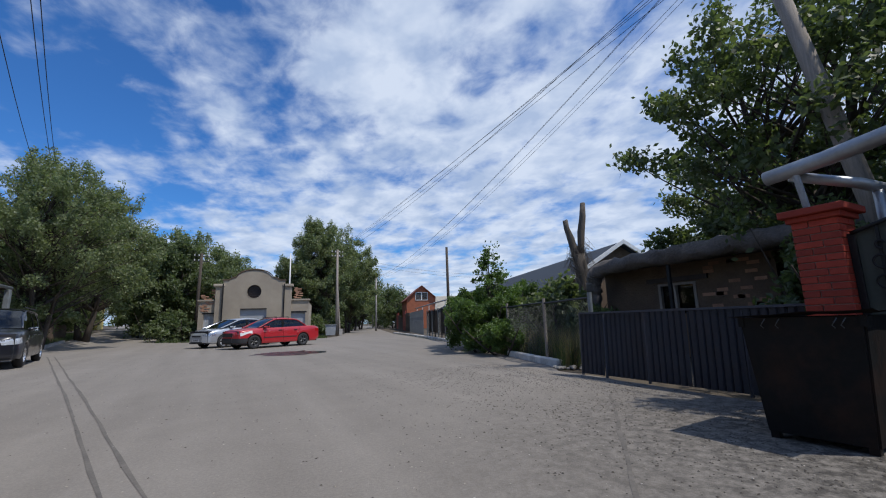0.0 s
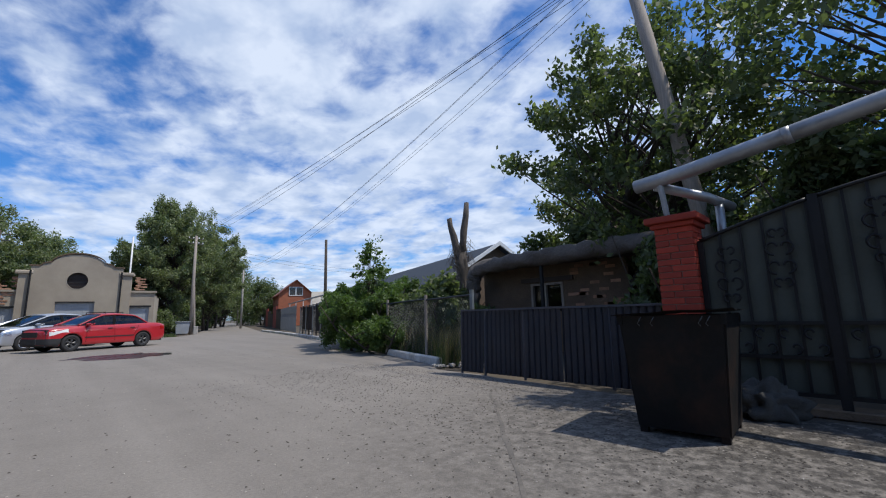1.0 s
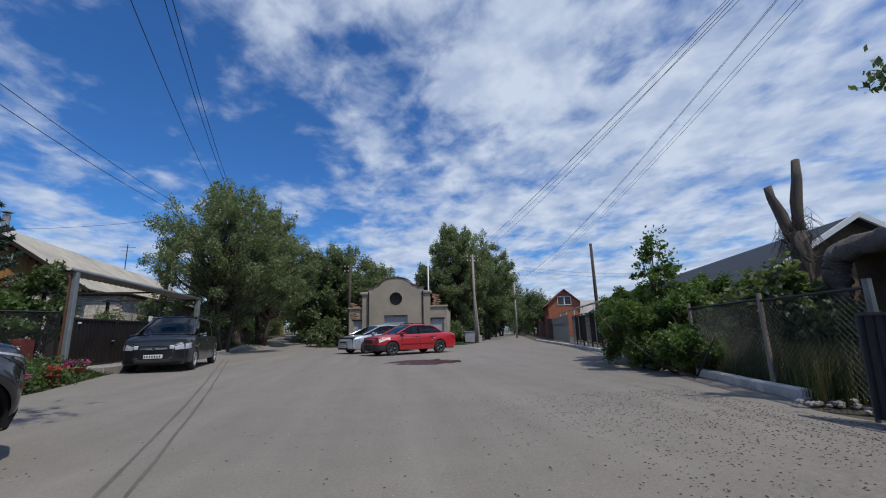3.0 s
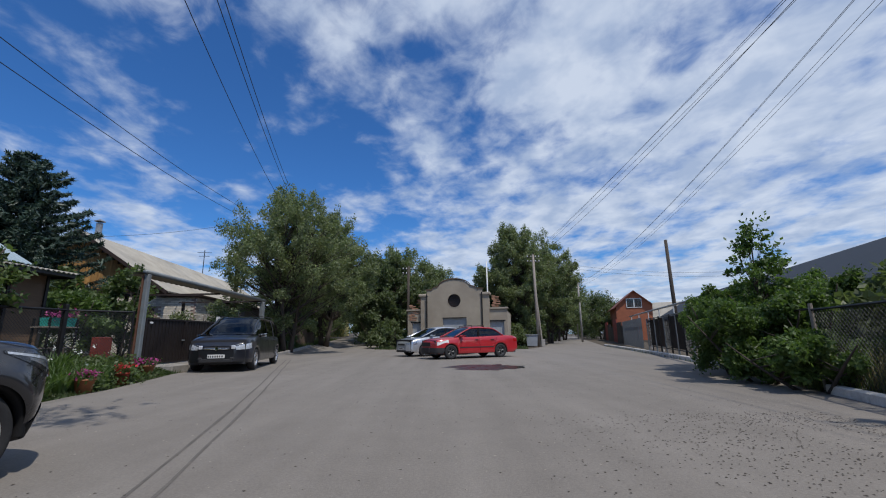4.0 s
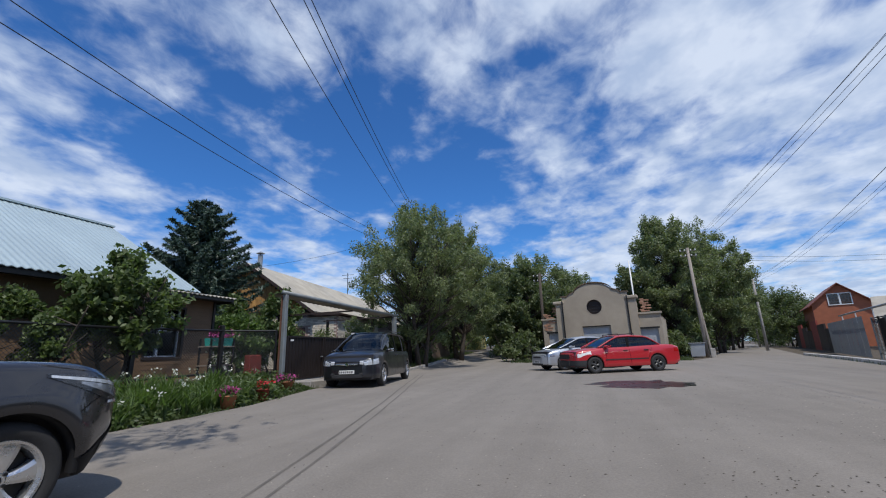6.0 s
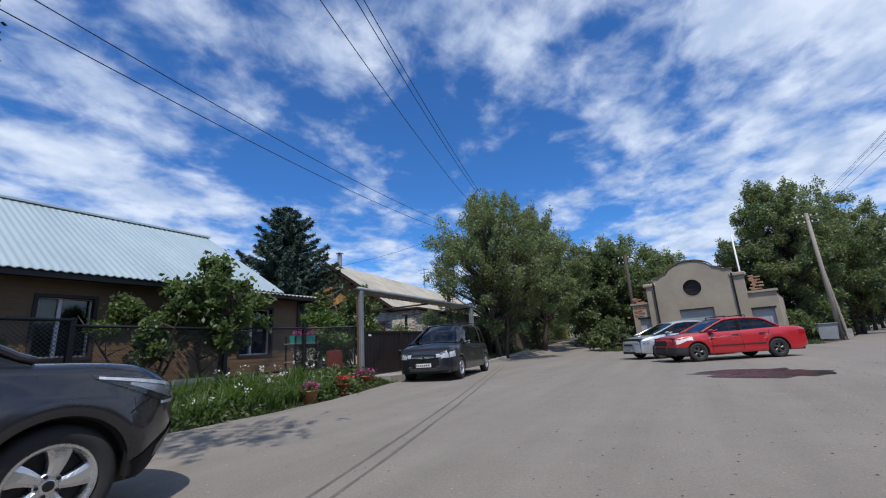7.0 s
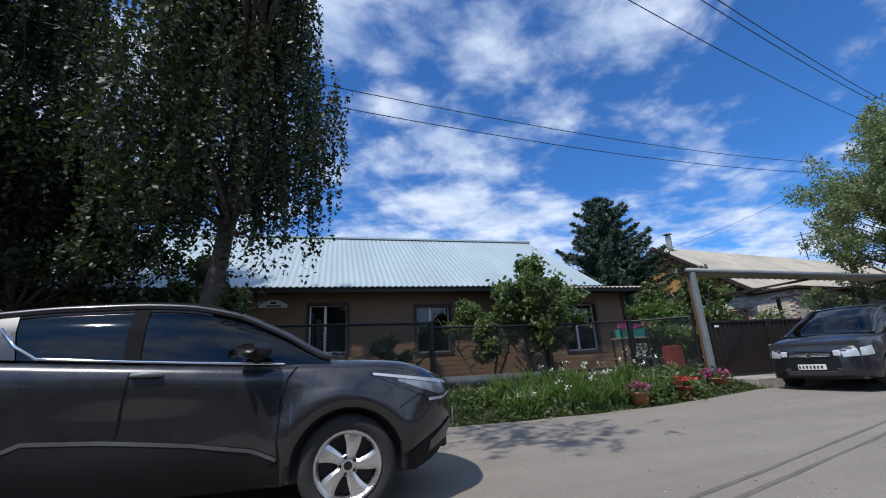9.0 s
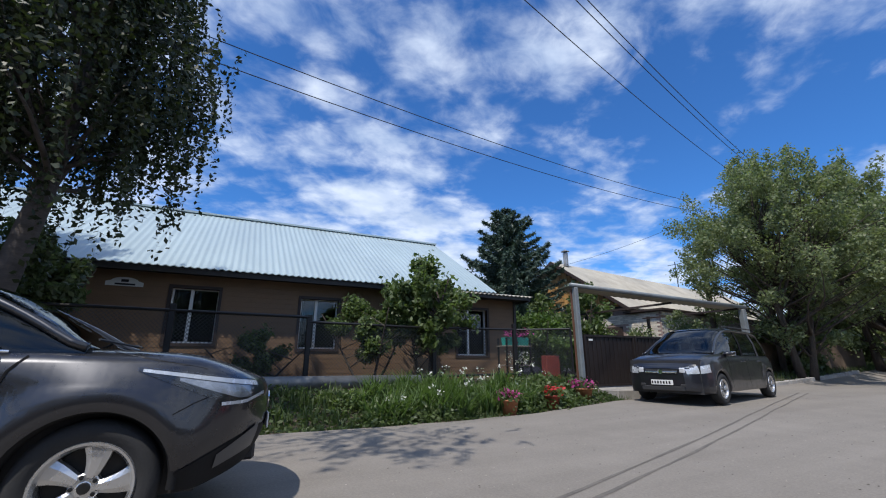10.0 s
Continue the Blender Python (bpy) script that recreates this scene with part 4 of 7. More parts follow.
    for sx in (1, -1):
        for yy in (0.0, -base):
            wheel(car, sx * (half - wheel_in), yy, wr, sx, spokes, rims or ALLOY, rim_r)
        if clad:
            for c in (0.0, -base):
                bm = B()
                R = wr + arch + 0.015
                outer = []
                for t in np.linspace(-0.12, math.pi + 0.12, 25):
                    yy = c + R * math.cos(t)
                    row = []
                    for dr, dx in ((-0.03, -0.05), (-0.025, 0.006), (0.0, 0.012), (0.018, 0.008), (0.022, -0.02)):
                        yy = c + (R + dr) * math.cos(t)
                        row.append((sx * (width(min(front, max(rear, yy))) + dx), yy, wr + (R + dr) * math.sin(t)))
                    outer.append(row)
                sheet(bm, outer)
                part("arch_trim", bm, clad, car, "dark grey plastic arch trim", True)
            bm = B()
            a, b = -base + wr + arch + 0.03, -wr - arch - 0.03
            rows = []
            for y in np.linspace(a, b, 12):
                w = width(y)
                q = [p[0] for p in section(y)[:3]]
                rows.append([(sx * (q[0] - 0.10), y, sill - 0.02), (sx * (q[0] + 0.004), y, sill - 0.01), (sx * (q[0] + 0.008), y, sill + 0.03)])
            sheet(bm, rows)
            part("sill_trim", bm, clad, car, "dark plastic sill", True)

    def on_side(y, z, out=0.003):
        """A point on the flank."""
        s = section(y)
        for (xa, za), (xb, zb) in zip(s, s[1:]):
            if za <= z <= zb + 1e-6:
                return xa + (xb - xa) * (z - za) / max(1e-6, zb - za) + out
        return s[9][0] + out

    return car, section, cabin, on_side, width, low


def seam(car, on_side, line, sx, wide=0.006, mat=None, name="door_seam", label="", out=0.004):
    bm = B()
    rows = []
    line = [(p[0] + (q[0] - p[0]) * k / 5, p[1] + (q[1] - p[1]) * k / 5) for p, q in zip(line, line[1:]) for k in range(5)] + [line[-1]]
    for i, (y, z) in enumerate(line):
        a = Vector(line[min(i + 1, len(line) - 1)]) - Vector(line[max(i - 1, 0)])
        d = Vector((-a.y, a.x)).normalized() * wide
        rows.append([(sx * on_side(y - d.x, z - d.y, out), WARP[0](y - d.x, z), z - d.y), (sx * on_side(y + d.x, z + d.y, out), WARP[0](y + d.x, z), z + d.y)])
    sheet(bm, rows)
    part(name, bm, mat or POSTBLACK, car, label)


def handle(car, on_side, y, z, sx, mat):
    bm = B()
    x = on_side(y, z, 0.02)
    pts = [(sx * (x - 0.03), y - 0.10, z), (sx * x, y - 0.08, z + 0.005), (sx * (x + 0.006), y, z + 0.008), (sx * x, y + 0.08, z + 0.004), (sx * (x - 0.03), y + 0.10, z - 0.004)]
    tube(bm, pts, [0.008, 0.014, 0.017, 0.015, 0.008], 8)
    part("door_handle", bm, mat, car, "", True)


def door_mirror(car, x, y, z, sx, mat, size=1.0):
    bm = B()
    rows = []
    for k in range(9):
        f = k / 8
        w = 0.5 + 0.5 * math.sin(math.pi * min(1, f * 1.1 + 0.12))
        rows.append([(sx * (x + 0.02 + 0.20 * f), y + 0.105 * size * w * math.cos(t) - 0.04 * f, z + 0.02 * f + 0.062 * size * w * math.sin(t) * (0.8 + 0.25 * math.cos(t))) for t in np.linspace(0, 2 * math.pi, 17)])
    vr = sheet(bm, rows)
    bm.faces.new(vr[0][:-1])
    bm.faces.new(vr[-1][:-1][::-1])
    mob = part("door_mirror", bm, mat, car, "", True)
    bm = B()
    tube(bm, [(sx * (x - 0.04), y, z - 0.05), (sx * (x + 0.06), y, z - 0.03)], 0.025, 8)
    part("mirror_foot", bm, PLASTICBLACK, mob)
    bm = B()
    sheet(bm, [[(sx * (x + 0.03), y - 0.118, z - 0.045), (sx * (x + 0.20), y - 0.145, z - 0.03)], [(sx * (x + 0.03), y - 0.118, z + 0.05), (sx * (x + 0.20), y - 0.145, z + 0.06)]])
    part("mirror_glass", bm, CHROME, mob)


def patch(car, name, mat, section, ylist, zlo, zhi, sx, label="", out=0.008, n=6, smooth=True):
    """A panel that lies on the body between two heights, along y."""
    bm = B()
    rows = []
    for y in ylist:
        s = section(y)
        row = []
        for k in range(n + 1):
            z = zlo(y) + (zhi(y) - zlo(y)) * k / n
            x = s[9][0]
            for (xa, za), (xb, zb) in zip(s, s[1:]):
                if za <= z <= zb + 1e-6:
                    x = xa + (xb - xa) * (z - za) / max(1e-6, zb - za)
                    break
            row.append((sx * (x + out), WARP[0](y, z) + out * 0.6, z))
        rows.append(row)
    sheet(bm, rows)
    return part(name, bm, mat, car, label, smooth)


def plate(car, y, z, w=0.52, h=0.112):
    p = part("number_plate", box(B(), -w / 2, w / 2, y, y + 0.012, z - h / 2, z + h / 2, 0.004), SIGNWHITE, car, "white number plate with dark bars")
    bm = B()
    x = -w / 2 + 0.05
    for k, wd in enumerate((0.035, 0.03, 0.035, 0.03, 0.035, 0.03, 0.03)):
        box(bm, x, x + wd, y + 0.0125, y + 0.0145, z - h * 0.28, z + h * 0.28)
        x += wd + 0.028
    part("plate_mark", bm, INK, p)


# dark grey crossover
WARP[0] = nose_warp
car, sec, cabf, side, wid, lowf = build_car("crossover_car", "glossy dark grey crossover parked along the verge", pose(-0.885, 0, 0), 0.885, 0.93, -3.46, 2.64,
    deck=[(-3.46, 0.98), (-3.38, 1.10), (-3.0, 1.20), (-2.4, 1.17), (-1.4, 1.10), (-0.6, 1.05), (-0.17, 1.05), (0.25, 1.035), (0.55, 0.995), (0.76, 0.945), (0.86, 0.91), (0.93, 0.86)],
    roofline=[(-3.30, 1.18), (-2.95, 1.35), (-2.55, 1.45), (-2.0, 1.53), (-1.45, 1.56), (-1.12, 1.545), (-0.78, 1.46), (-0.42, 1.26), (-0.15, 1.06)],
    belt=[(-3.3, 1.19), (-2.4, 1.20), (-1.4, 1.12), (-0.6, 1.065), (-0.04, 1.04)],
    sill=0.27, wr=0.345, rim_r=0.232, paint=PAINT_GREY, cab=(-3.30, -2.75, -1.42, -0.95, -0.13), clad=CLADDING, tumble=0.72, wheel_in=0.0, flare=0.0, bulge=0.058, tuck=0.60, snub=0.66)
for sx in (1, -1):
    seam(car, side, [(-0.36, 1.03), (-0.42, 0.95), (-0.46, 0.8), (-0.47, 0.55), (-0.45, 0.42), (-0.52, 0.40)], sx)
    seam(car, side, [(-1.40, 1.04), (-1.42, 0.8), (-1.44, 0.55), (-1.46, 0.40)], sx)
    seam(car, side, [(-2.35, 1.07), (-2.25, 0.9), (-2.05, 0.72), (-1.95, 0.55), (-2.0, 0.41)], sx)
    seam(car, side, [(-2.05, 0.60), (-1.9, 0.66), (-1.5, 0.63), (-1.0, 0.57), (-0.62, 0.50), (-0.47, 0.44)], sx, 0.012, STRIPGREY, "sill_strip", "thin grey strip", 0.010)
    patch(car, "door_cladding", CLADDING, sec, np.linspace(-2.1, -0.45, 16), lambda y: lowf(y) + 0.004, lambda y: max(lowf(y) + 0.01, lerp(y, [(-2.05, 0.60), (-1.9, 0.66), (-1.5, 0.63), (-1.0, 0.57), (-0.62, 0.50), (-0.47, 0.44)]) - 0.012), sx, "black lower door cladding", 0.006)
    bm = B()
    rows = []
    for y in np.linspace(-3.28, -2.08, 16):
        rows.append([(sx * (x + 0.010), y - 0.30 * (z - 1.2) * (y + 3.28), z) for x, z in cabf(y)[:3]])
    sheet(bm, rows)
    part("quarter_panel", bm, PAINT_GREY, car, "", True)
    handle(car, side, -1.30, 1.02, sx, GREYPAINT)
    door_mirror(car, 0.82, -0.64, 1.14, sx, GLOSSBLACK, 1.2)
    bm = B()
    pts = [(sx * (cabf(y)[0][0] + 0.014), y, cabf(y)[0][1] + 0.012) for y in np.linspace(-1.95, -0.45, 24)]
    pts = [(sx * (cabf(-2.2)[1][0] + 0.02), -2.20, 1.36), (sx * (cabf(-2.1)[0][0] + 0.004), -2.08, 1.24)] + pts
    tube(bm, pts, 0.010, 6)
    part("belt_strip", bm, CHROME, car, "bright window strip", True)
    bm = B()
    sheet(bm, [[(sx * (cabf(y)[2][0] + 0.03), y, cabf(y)[2][1] - 0.05) for y in np.linspace(-2.2, -1.0, 16)], [(sx * (cabf(y)[2][0] + 0.012), y, cabf(y)[2][1] - 0.005) for y in np.linspace(-2.2, -1.0, 16)]])
    part("wind_deflector", bm, GLASS_CAR, car, "smoked window deflector", True)
    lamp = patch(car, "headlight", GLASS_LAMP, sec, np.linspace(0.14, 0.88, 18), lambda y: max(0.715, 0.945 - 0.42 * (y - 0.14)), lambda y: 0.970 - 0.13 * (y - 0.14), sx, "swept clear headlight with a bright strip", 0.012)
    patch(lamp, "lamp_housing", GLOSSBLACK, sec, np.linspace(0.15, 0.88, 18), lambda y: max(0.72, 0.947 - 0.42 * (y - 0.14)), lambda y: 0.967 - 0.13 * (y - 0.14), sx, "", 0.003)
    patch(lamp, "lamp_strip", LAMPWHITE, sec, np.linspace(0.17, 0.84, 14), lambda y: 0.944 - 0.16 * (y - 0.14), lambda y: 0.960 - 0.135 * (y - 0.14), sx, "bright lamp strip", 0.007)
    patch(lamp, "reflector", LAMPGREY, sec, np.linspace(0.36, 0.78, 12), lambda y: max(0.765, 0.962 - 0.35 * (y - 0.14)), lambda y: 0.938 - 0.16 * (y - 0.14), sx, "silver lamp reflector", 0.006)
    patch(lamp, "lower_strip", LAMPWHITE, sec, np.linspace(0.60, 0.87, 10), lambda y: 0.728 + 0.34 * max(0, y - 0.74), lambda y: 0.748 + 0.34 * max(0, y - 0.74), sx, "bright lower lamp strip", 0.008)
    patch(car, "front_bumper", CLADDING, sec, np.linspace(0.40, 0.925, 22), lambda y: lowf(y) + 0.004, lambda y: max(lowf(y) + 0.01, min(0.56, 0.40 + 0.42 * (y - 0.44))), sx, "black lower bumper", 0.006)
    # the blade's flat grey also carries the sky it would reflect
    patch(car, "bumper_duct", STRIPGREY, sec, np.linspace(0.62, 0.85, 8), lambda y: 0.36 + 0.30 * (y - 0.62), lambda y: 0.44 + 0.62 * (y - 0.62), sx, "grey bumper blade with sky reflection in its colour", 0.012)
    seam(car, side, [(0.36, 0.70), (0.46, 0.755), (0.55, 0.79)], sx, 0.003, None, "bumper_seam")
    bm = B()
    rows = []
    for y, k in ((-0.12, 11.6), (-0.04, 11.2), (0.02, 10.7), (0.08, 10.2), (0.16, 9.8), (0.26, 9.5), (0.38, 9.3), (0.52, 9.2)):
        row = []
        for d in (-0.005, 0.005):
            s = sec(y + d)
            i = int(k)
            f = k - i
            row.append((sx * (s[i][0] + (s[i + 1][0] - s[i][0]) * f + 0.001), WARP[0](y + d, s[i][1]), s[i][1] + (s[i + 1][1] - s[i][1]) * f + 0.004 + (0.004 if d > 0 else -0.004) * (y > 0.1)))
        rows.append(row)
    sheet(bm, rows)
    part("bonnet_seam", bm, PLASTICBLACK, car)
    patch(car, "rear_lamp", GLASS_RED, sec, np.linspace(-3.42, -3.05, 8), lambda y: 0.97, lambda y: 1.06, sx, "red tail lamp", 0.010)
    bm = B()
    tube(bm, [(sx * 0.1, 0.0, 1.10), (sx * 0.6, -0.12, 1.13)], 0.008, 6)
    part("wiper", bm, PLASTICBLACK, car, "black wiper")
plate(car, 0.925, 0.56)
part("grille", box(B(), -0.30, 0.30, 0.74, 0.86, 0.30, 0.42, 0.02), PLASTICBLACK, car, "black lower grille")
part("badge", lathe(B(), [(0.0, 0.0), (0.06, 0.0), (0.06, -0.01)], 20, m=Matrix.Translation((0, 0.935, 0.70)) @ Matrix.Rotation(radians(90), 4, "X")), CHROME, car, "round chrome badge")
bm = B()
tube(bm, [(0, -2.55, 1.45), (0, -2.72, 1.60)], [0.012, 0.004], 6)
part("roof_aerial", bm, PLASTICBLACK, car)

# blue black estate by the carport
WARP[0] = no_warp
LM = Matrix.Translation((-3.25, 9.75, 0.10)) @ Matrix.Rotation(radians(190), 4, "Z")
car, sec, cabf, side, wid, lowf = build_car("estate_car", "blue black estate car parked before the carport", LM, 0.87, 0.82, -3.55, 2.90,
    deck=[(-3.55, 0.90), (-3.3, 0.99), (-1.0, 1.0), (-0.25, 1.03), (0.1, 1.01), (0.5, 0.94), (0.72, 0.84), (0.82, 0.70)],
    roofline=[(-3.5, 1.0), (-3.38, 1.30), (-3.15, 1.55), (-2.7, 1.61), (-1.35, 1.63), (-1.0, 1.60), (-0.5, 1.36), (0.0, 1.03)],
    belt=[(-3.5, 1.0), (-1.0, 0.97), (0.05, 0.95)],
    sill=0.24, wr=0.315, rim_r=0.20, paint=PAINT_NAVY, cab=(-3.5, -3.05, -1.55, -0.98, 0.0), tumble=0.80)
for sx in (1, -1):
    seam(car, side, [(-0.45, 0.95), (-0.48, 0.6), (-0.5, 0.32)], sx)
    seam(car, side, [(-1.5, 0.95), (-1.52, 0.6), (-1.55, 0.32)], sx)
    seam(car, side, [(-2.5, 0.95), (-2.4, 0.7), (-2.35, 0.45)], sx)
    for yy in (-2.55,):
        bm = B()
        s = cabf(yy)
        sheet(bm, [[(sx * (x + 0.008), yy + d, z) for x, z in s[:3]] for d in (-0.06, 0.06)])
        part("door_post", bm, PLASTICBLACK, car)
    handle(car, side, -1.35, 0.86, sx, PAINT_NAVY)
    handle(car, side, -2.35, 0.86, sx, PAINT_NAVY)
    door_mirror(car, 0.80, -0.42, 1.02, sx, PAINT_NAVY)
    lamp = patch(car, "headlight", GLASS_LAMP, sec, np.linspace(0.42, 0.80, 10), lambda y: 0.60 + 0.10 * (0.8 - y), lambda y: 0.82 - 0.14 * (y - 0.42), sx, "clear bright headlight", 0.012)
    patch(lamp, "reflector", LAMPWHITE, sec, np.linspace(0.44, 0.80, 10), lambda y: 0.615 + 0.10 * (0.8 - y), lambda y: 0.81 - 0.14 * (y - 0.42), sx, "", 0.003)
    part("headlight_front", box(B(), sx * 0.37, sx * 0.49, 0.79, 0.828, 0.63, 0.74, 0.018), LAMPWHITE, lamp, "bright headlight face")
    bm = B()
    tube(bm, [(sx * 0.60, -1.1, 1.66), (sx * 0.60, -3.0, 1.66)], 0.014, 6)
    part("roof_rail", bm, PLASTICBLACK, car)
    patch(car, "rear_lamp", GLASS_RED, sec, np.linspace(-3.53, -3.35, 6), lambda y: 0.75, lambda y: 0.95, sx, "red tail lamp", 0.010)
    part("fog_lamp", box(B(), sx * 0.36, sx * 0.48, 0.80, 0.832, 0.34, 0.42, 0.02), PLASTICBLACK, car)
plate(car, 0.83, 0.44, 0.46, 0.10)
part("grille", box(B(), -0.34, 0.34, 0.78, 0.832, 0.60, 0.70, 0.015), PLASTICBLACK, car, "black grille")
part("grille_bar", box(B(), -0.34, 0.34, 0.83, 0.846, 0.635, 0.665, 0.006), CHROME, car, "chrome grille bar")
part("badge", lathe(B(), [(0.0, 0.0), (0.05, 0.0), (0.05, -0.01)], 20, m=Matrix.Translation((0, 0.85, 0.66)) @ Matrix.Rotation(radians(90), 4, "X")), CHROME, car, "chrome badge")
part("lower_grille", box(B(), -0.45, 0.45, 0.79, 0.830, 0.27, 0.37, 0.015), PLASTICBLACK, car)

# red saloon
RM = Matrix.Translation((3.34, 16.2, 0.0)) @ Matrix.Rotation(radians(116), 4, "Z")
car, sec, cabf, side, wid, lowf = build_car("red_saloon_car", "old red saloon with patched bonnet and roof bars", RM, 0.85, 0.85, -3.62, 2.60,
    deck=[(-3.62, 0.88), (-3.5, 0.97), (-2.8, 1.0), (-1.2, 0.95), (-0.4, 0.95), (0.0, 0.92), (0.5, 0.86), (0.78, 0.80), (0.85, 0.66)],
    roofline=[(-2.80, 0.985), (-2.52, 1.22), (-2.30, 1.36), (-1.6, 1.41), (-1.1, 1.39), (-0.78, 1.25), (-0.22, 0.95)],
    belt=[(-2.80, 0.97), (-1.2, 0.94), (-0.22, 0.92)],
    sill=0.24, wr=0.31, rim_r=0.195, paint=PAINT_RED, cab=(-2.80, -2.32, -1.45, -1.05, -0.22), tumble=0.80, rims=DARKALLOY)
for sx in (1, -1):
    seam(car, side, [(-0.45, 0.92), (-0.48, 0.6), (-0.45, 0.32)], sx)
    seam(car, side, [(-1.45, 0.92), (-1.47, 0.6), (-1.48, 0.32)], sx)
    seam(car, side, [(-2.4, 0.92), (-2.3, 0.7), (-2.2, 0.5)], sx)
    handle(car, side, -1.3, 0.82, sx, PLASTICBLACK)
    handle(car, side, -2.15, 0.82, sx, PLASTICBLACK)
    door_mirror(car, 0.78, -0.5, 0.98, sx, PAINT_RED)
    seam(car, side, [(-2.2, 0.50), (-1.3, 0.50), (-0.42, 0.50)], sx, 0.02, PLASTICBLACK, "rubbing_strip", "black rubbing strip", 0.012)
    lamp = patch(car, "headlight", GLASS_LAMP, sec, np.linspace(0.62, 0.84, 8), lambda y: 0.60, lambda y: 0.74, sx, "headlight", 0.010)
    patch(car, "front_bumper", PLASTICBLACK, sec, np.linspace(0.30, 0.85, 10), lambda y: lowf(y) + 0.005, lambda y: max(0.50, lowf(y) + 0.02), sx, "black front bumper", 0.012)
    patch(car, "bare_patch", SIGNWHITE, sec, np.linspace(0.12, 0.66, 10), lambda y: 0.66 + 0.06 * math.sin(7 * y), lambda y: 0.80 + 0.03 * math.sin(11 * y) - 0.06 * (y > 0.5), sx, "bare metal patch on the wing", 0.003)
    patch(car, "rear_lamp", GLASS_RED, sec, np.linspace(-3.6, -3.35, 6), lambda y: 0.72, lambda y: 0.86, sx, "red tail lamp", 0.010)
part("front_face", box(B(), -0.46, 0.46, 0.84, 0.862, 0.56, 0.74, 0.02), PLASTICBLACK, car, "black grille and lamps")
part("bumper_face", box(B(), -0.46, 0.46, 0.845, 0.885, 0.28, 0.50, 0.03), PLASTICBLACK, car, "black bumper face")
for yy in (-1.2, -1.85):
    bm = B()
    tube(bm, [(-0.62, yy, 1.36), (-0.60, yy, 1.455), (0.60, yy, 1.455), (0.62, yy, 1.36)], 0.018, 6)
    part("roof_bar", bm, PLASTICBLACK, car, "black roof bar")

# silver saloon behind it
SM = Matrix.Translation((1.95, 19.0, 0.0)) @ Matrix.Rotation(radians(124), 4, "Z")
car, sec, cabf, side, wid, lowf = build_car("silver_saloon_car", "silver saloon parked beside the red car", SM, 0.88, 0.90, -3.60, 2.60,
    deck=[(-3.60, 0.92), (-3.45, 1.04), (-2.9, 1.06), (-1.2, 0.99), (-0.4, 0.98), (0.05, 0.95), (0.5, 0.88), (0.8, 0.76), (0.90, 0.64)],
    roofline=[(-3.0, 1.05), (-2.55, 1.30), (-2.1, 1.45), (-1.4, 1.48), (-0.95, 1.43), (-0.5, 1.24), (0.15, 0.97)],
    belt=[(-3.0, 1.03), (-1.2, 0.98), (0.15, 0.95)],
    sill=0.24, wr=0.315, rim_r=0.20, paint=PAINT_SILVER, cab=(-3.0, -2.15, -1.35, -0.85, 0.15), tumble=0.76)
for sx in (1, -1):
    seam(car, side, [(-0.40, 0.95), (-0.45, 0.6), (-0.45, 0.32)], sx)
    seam(car, side, [(-1.35, 0.95), (-1.38, 0.6), (-1.40, 0.32)], sx)
    seam(car, side, [(-2.4, 0.95), (-2.3, 0.7), (-2.2, 0.5)], sx)
    handle(car, side, -1.2, 0.86, sx, PAINT_SILVER)
    handle(car, side, -2.1, 0.86, sx, PAINT_SILVER)
    door_mirror(car, 0.80, -0.40, 1.02, sx, PAINT_SILVER)
    lamp = patch(car, "headlight", GLASS_LAMP, sec, np.linspace(0.42, 0.88, 10), lambda y: 0.60, lambda y: 0.80 - 0.18 * (y - 0.42), sx, "clear headlight", 0.010)
    patch(lamp, "reflector", ALLOY, sec, np.linspace(0.45, 0.87, 10), lambda y: 0.615, lambda y: 0.78 - 0.18 * (y - 0.42), sx, "", 0.003)
    patch(car, "rear_lamp", GLASS_RED, sec, np.linspace(-3.58, -3.3, 6), lambda y: 0.76, lambda y: 0.92, sx, "red tail lamp", 0.010)
plate(car, 0.91, 0.40)
part("grille", box(B(), -0.36, 0.36, 0.86, 0.912, 0.56, 0.64, 0.015), PLASTICBLACK, car, "black grille")
part("lower_grille", box(B(), -0.5, 0.5, 0.87, 0.908, 0.25, 0.34, 0.02), PLASTICBLACK, car)

# ---- carport, gate and fence before the houses ----
cp = thing("carport", "grey steel carport with a flat roof over the driveway", "carport")
PX0, PX1 = (-5.2, 8.75), (-5.25, 16.6)
bm = B()
box(bm, -5.27, -5.14, 8.68, 8.82, 0.30, 2.90, 0.02)
part("post", bm, GREYPAINT, cp, "square grey steel post")
bm = B()
box(bm, -5.31, -5.27, 8.66, 8.84, 0.30, 2.86)
part("rust_strip", bm, surface("rusted plate", (0.13, 0.06, 0.035), 0.8, var=0.3, scale=5, fine=40), cp, "rusty edge plate")
bm = B()
box(bm, -5.33, -5.15, 16.5, 16.7, 0.30, 2.72, 0.02)
part("post", bm, GREYPAINT, cp)
for x in (-9.0,):
    for y in (9.5, 13.0, 16.6):
        part("post", box(B(), x - 0.05, x + 0.05, y - 0.05, y + 0.05, 0.3, 2.80), BLACKSTEEL, cp)
bm = B()
tube(bm, [(-5.2, 8.6, 2.96), (-5.24, 16.85, 2.80)], 0.062, 10)
part("front_beam", bm, GREYPAINT, cp, "round grey edge beam", True)
bm = B()
rows = []
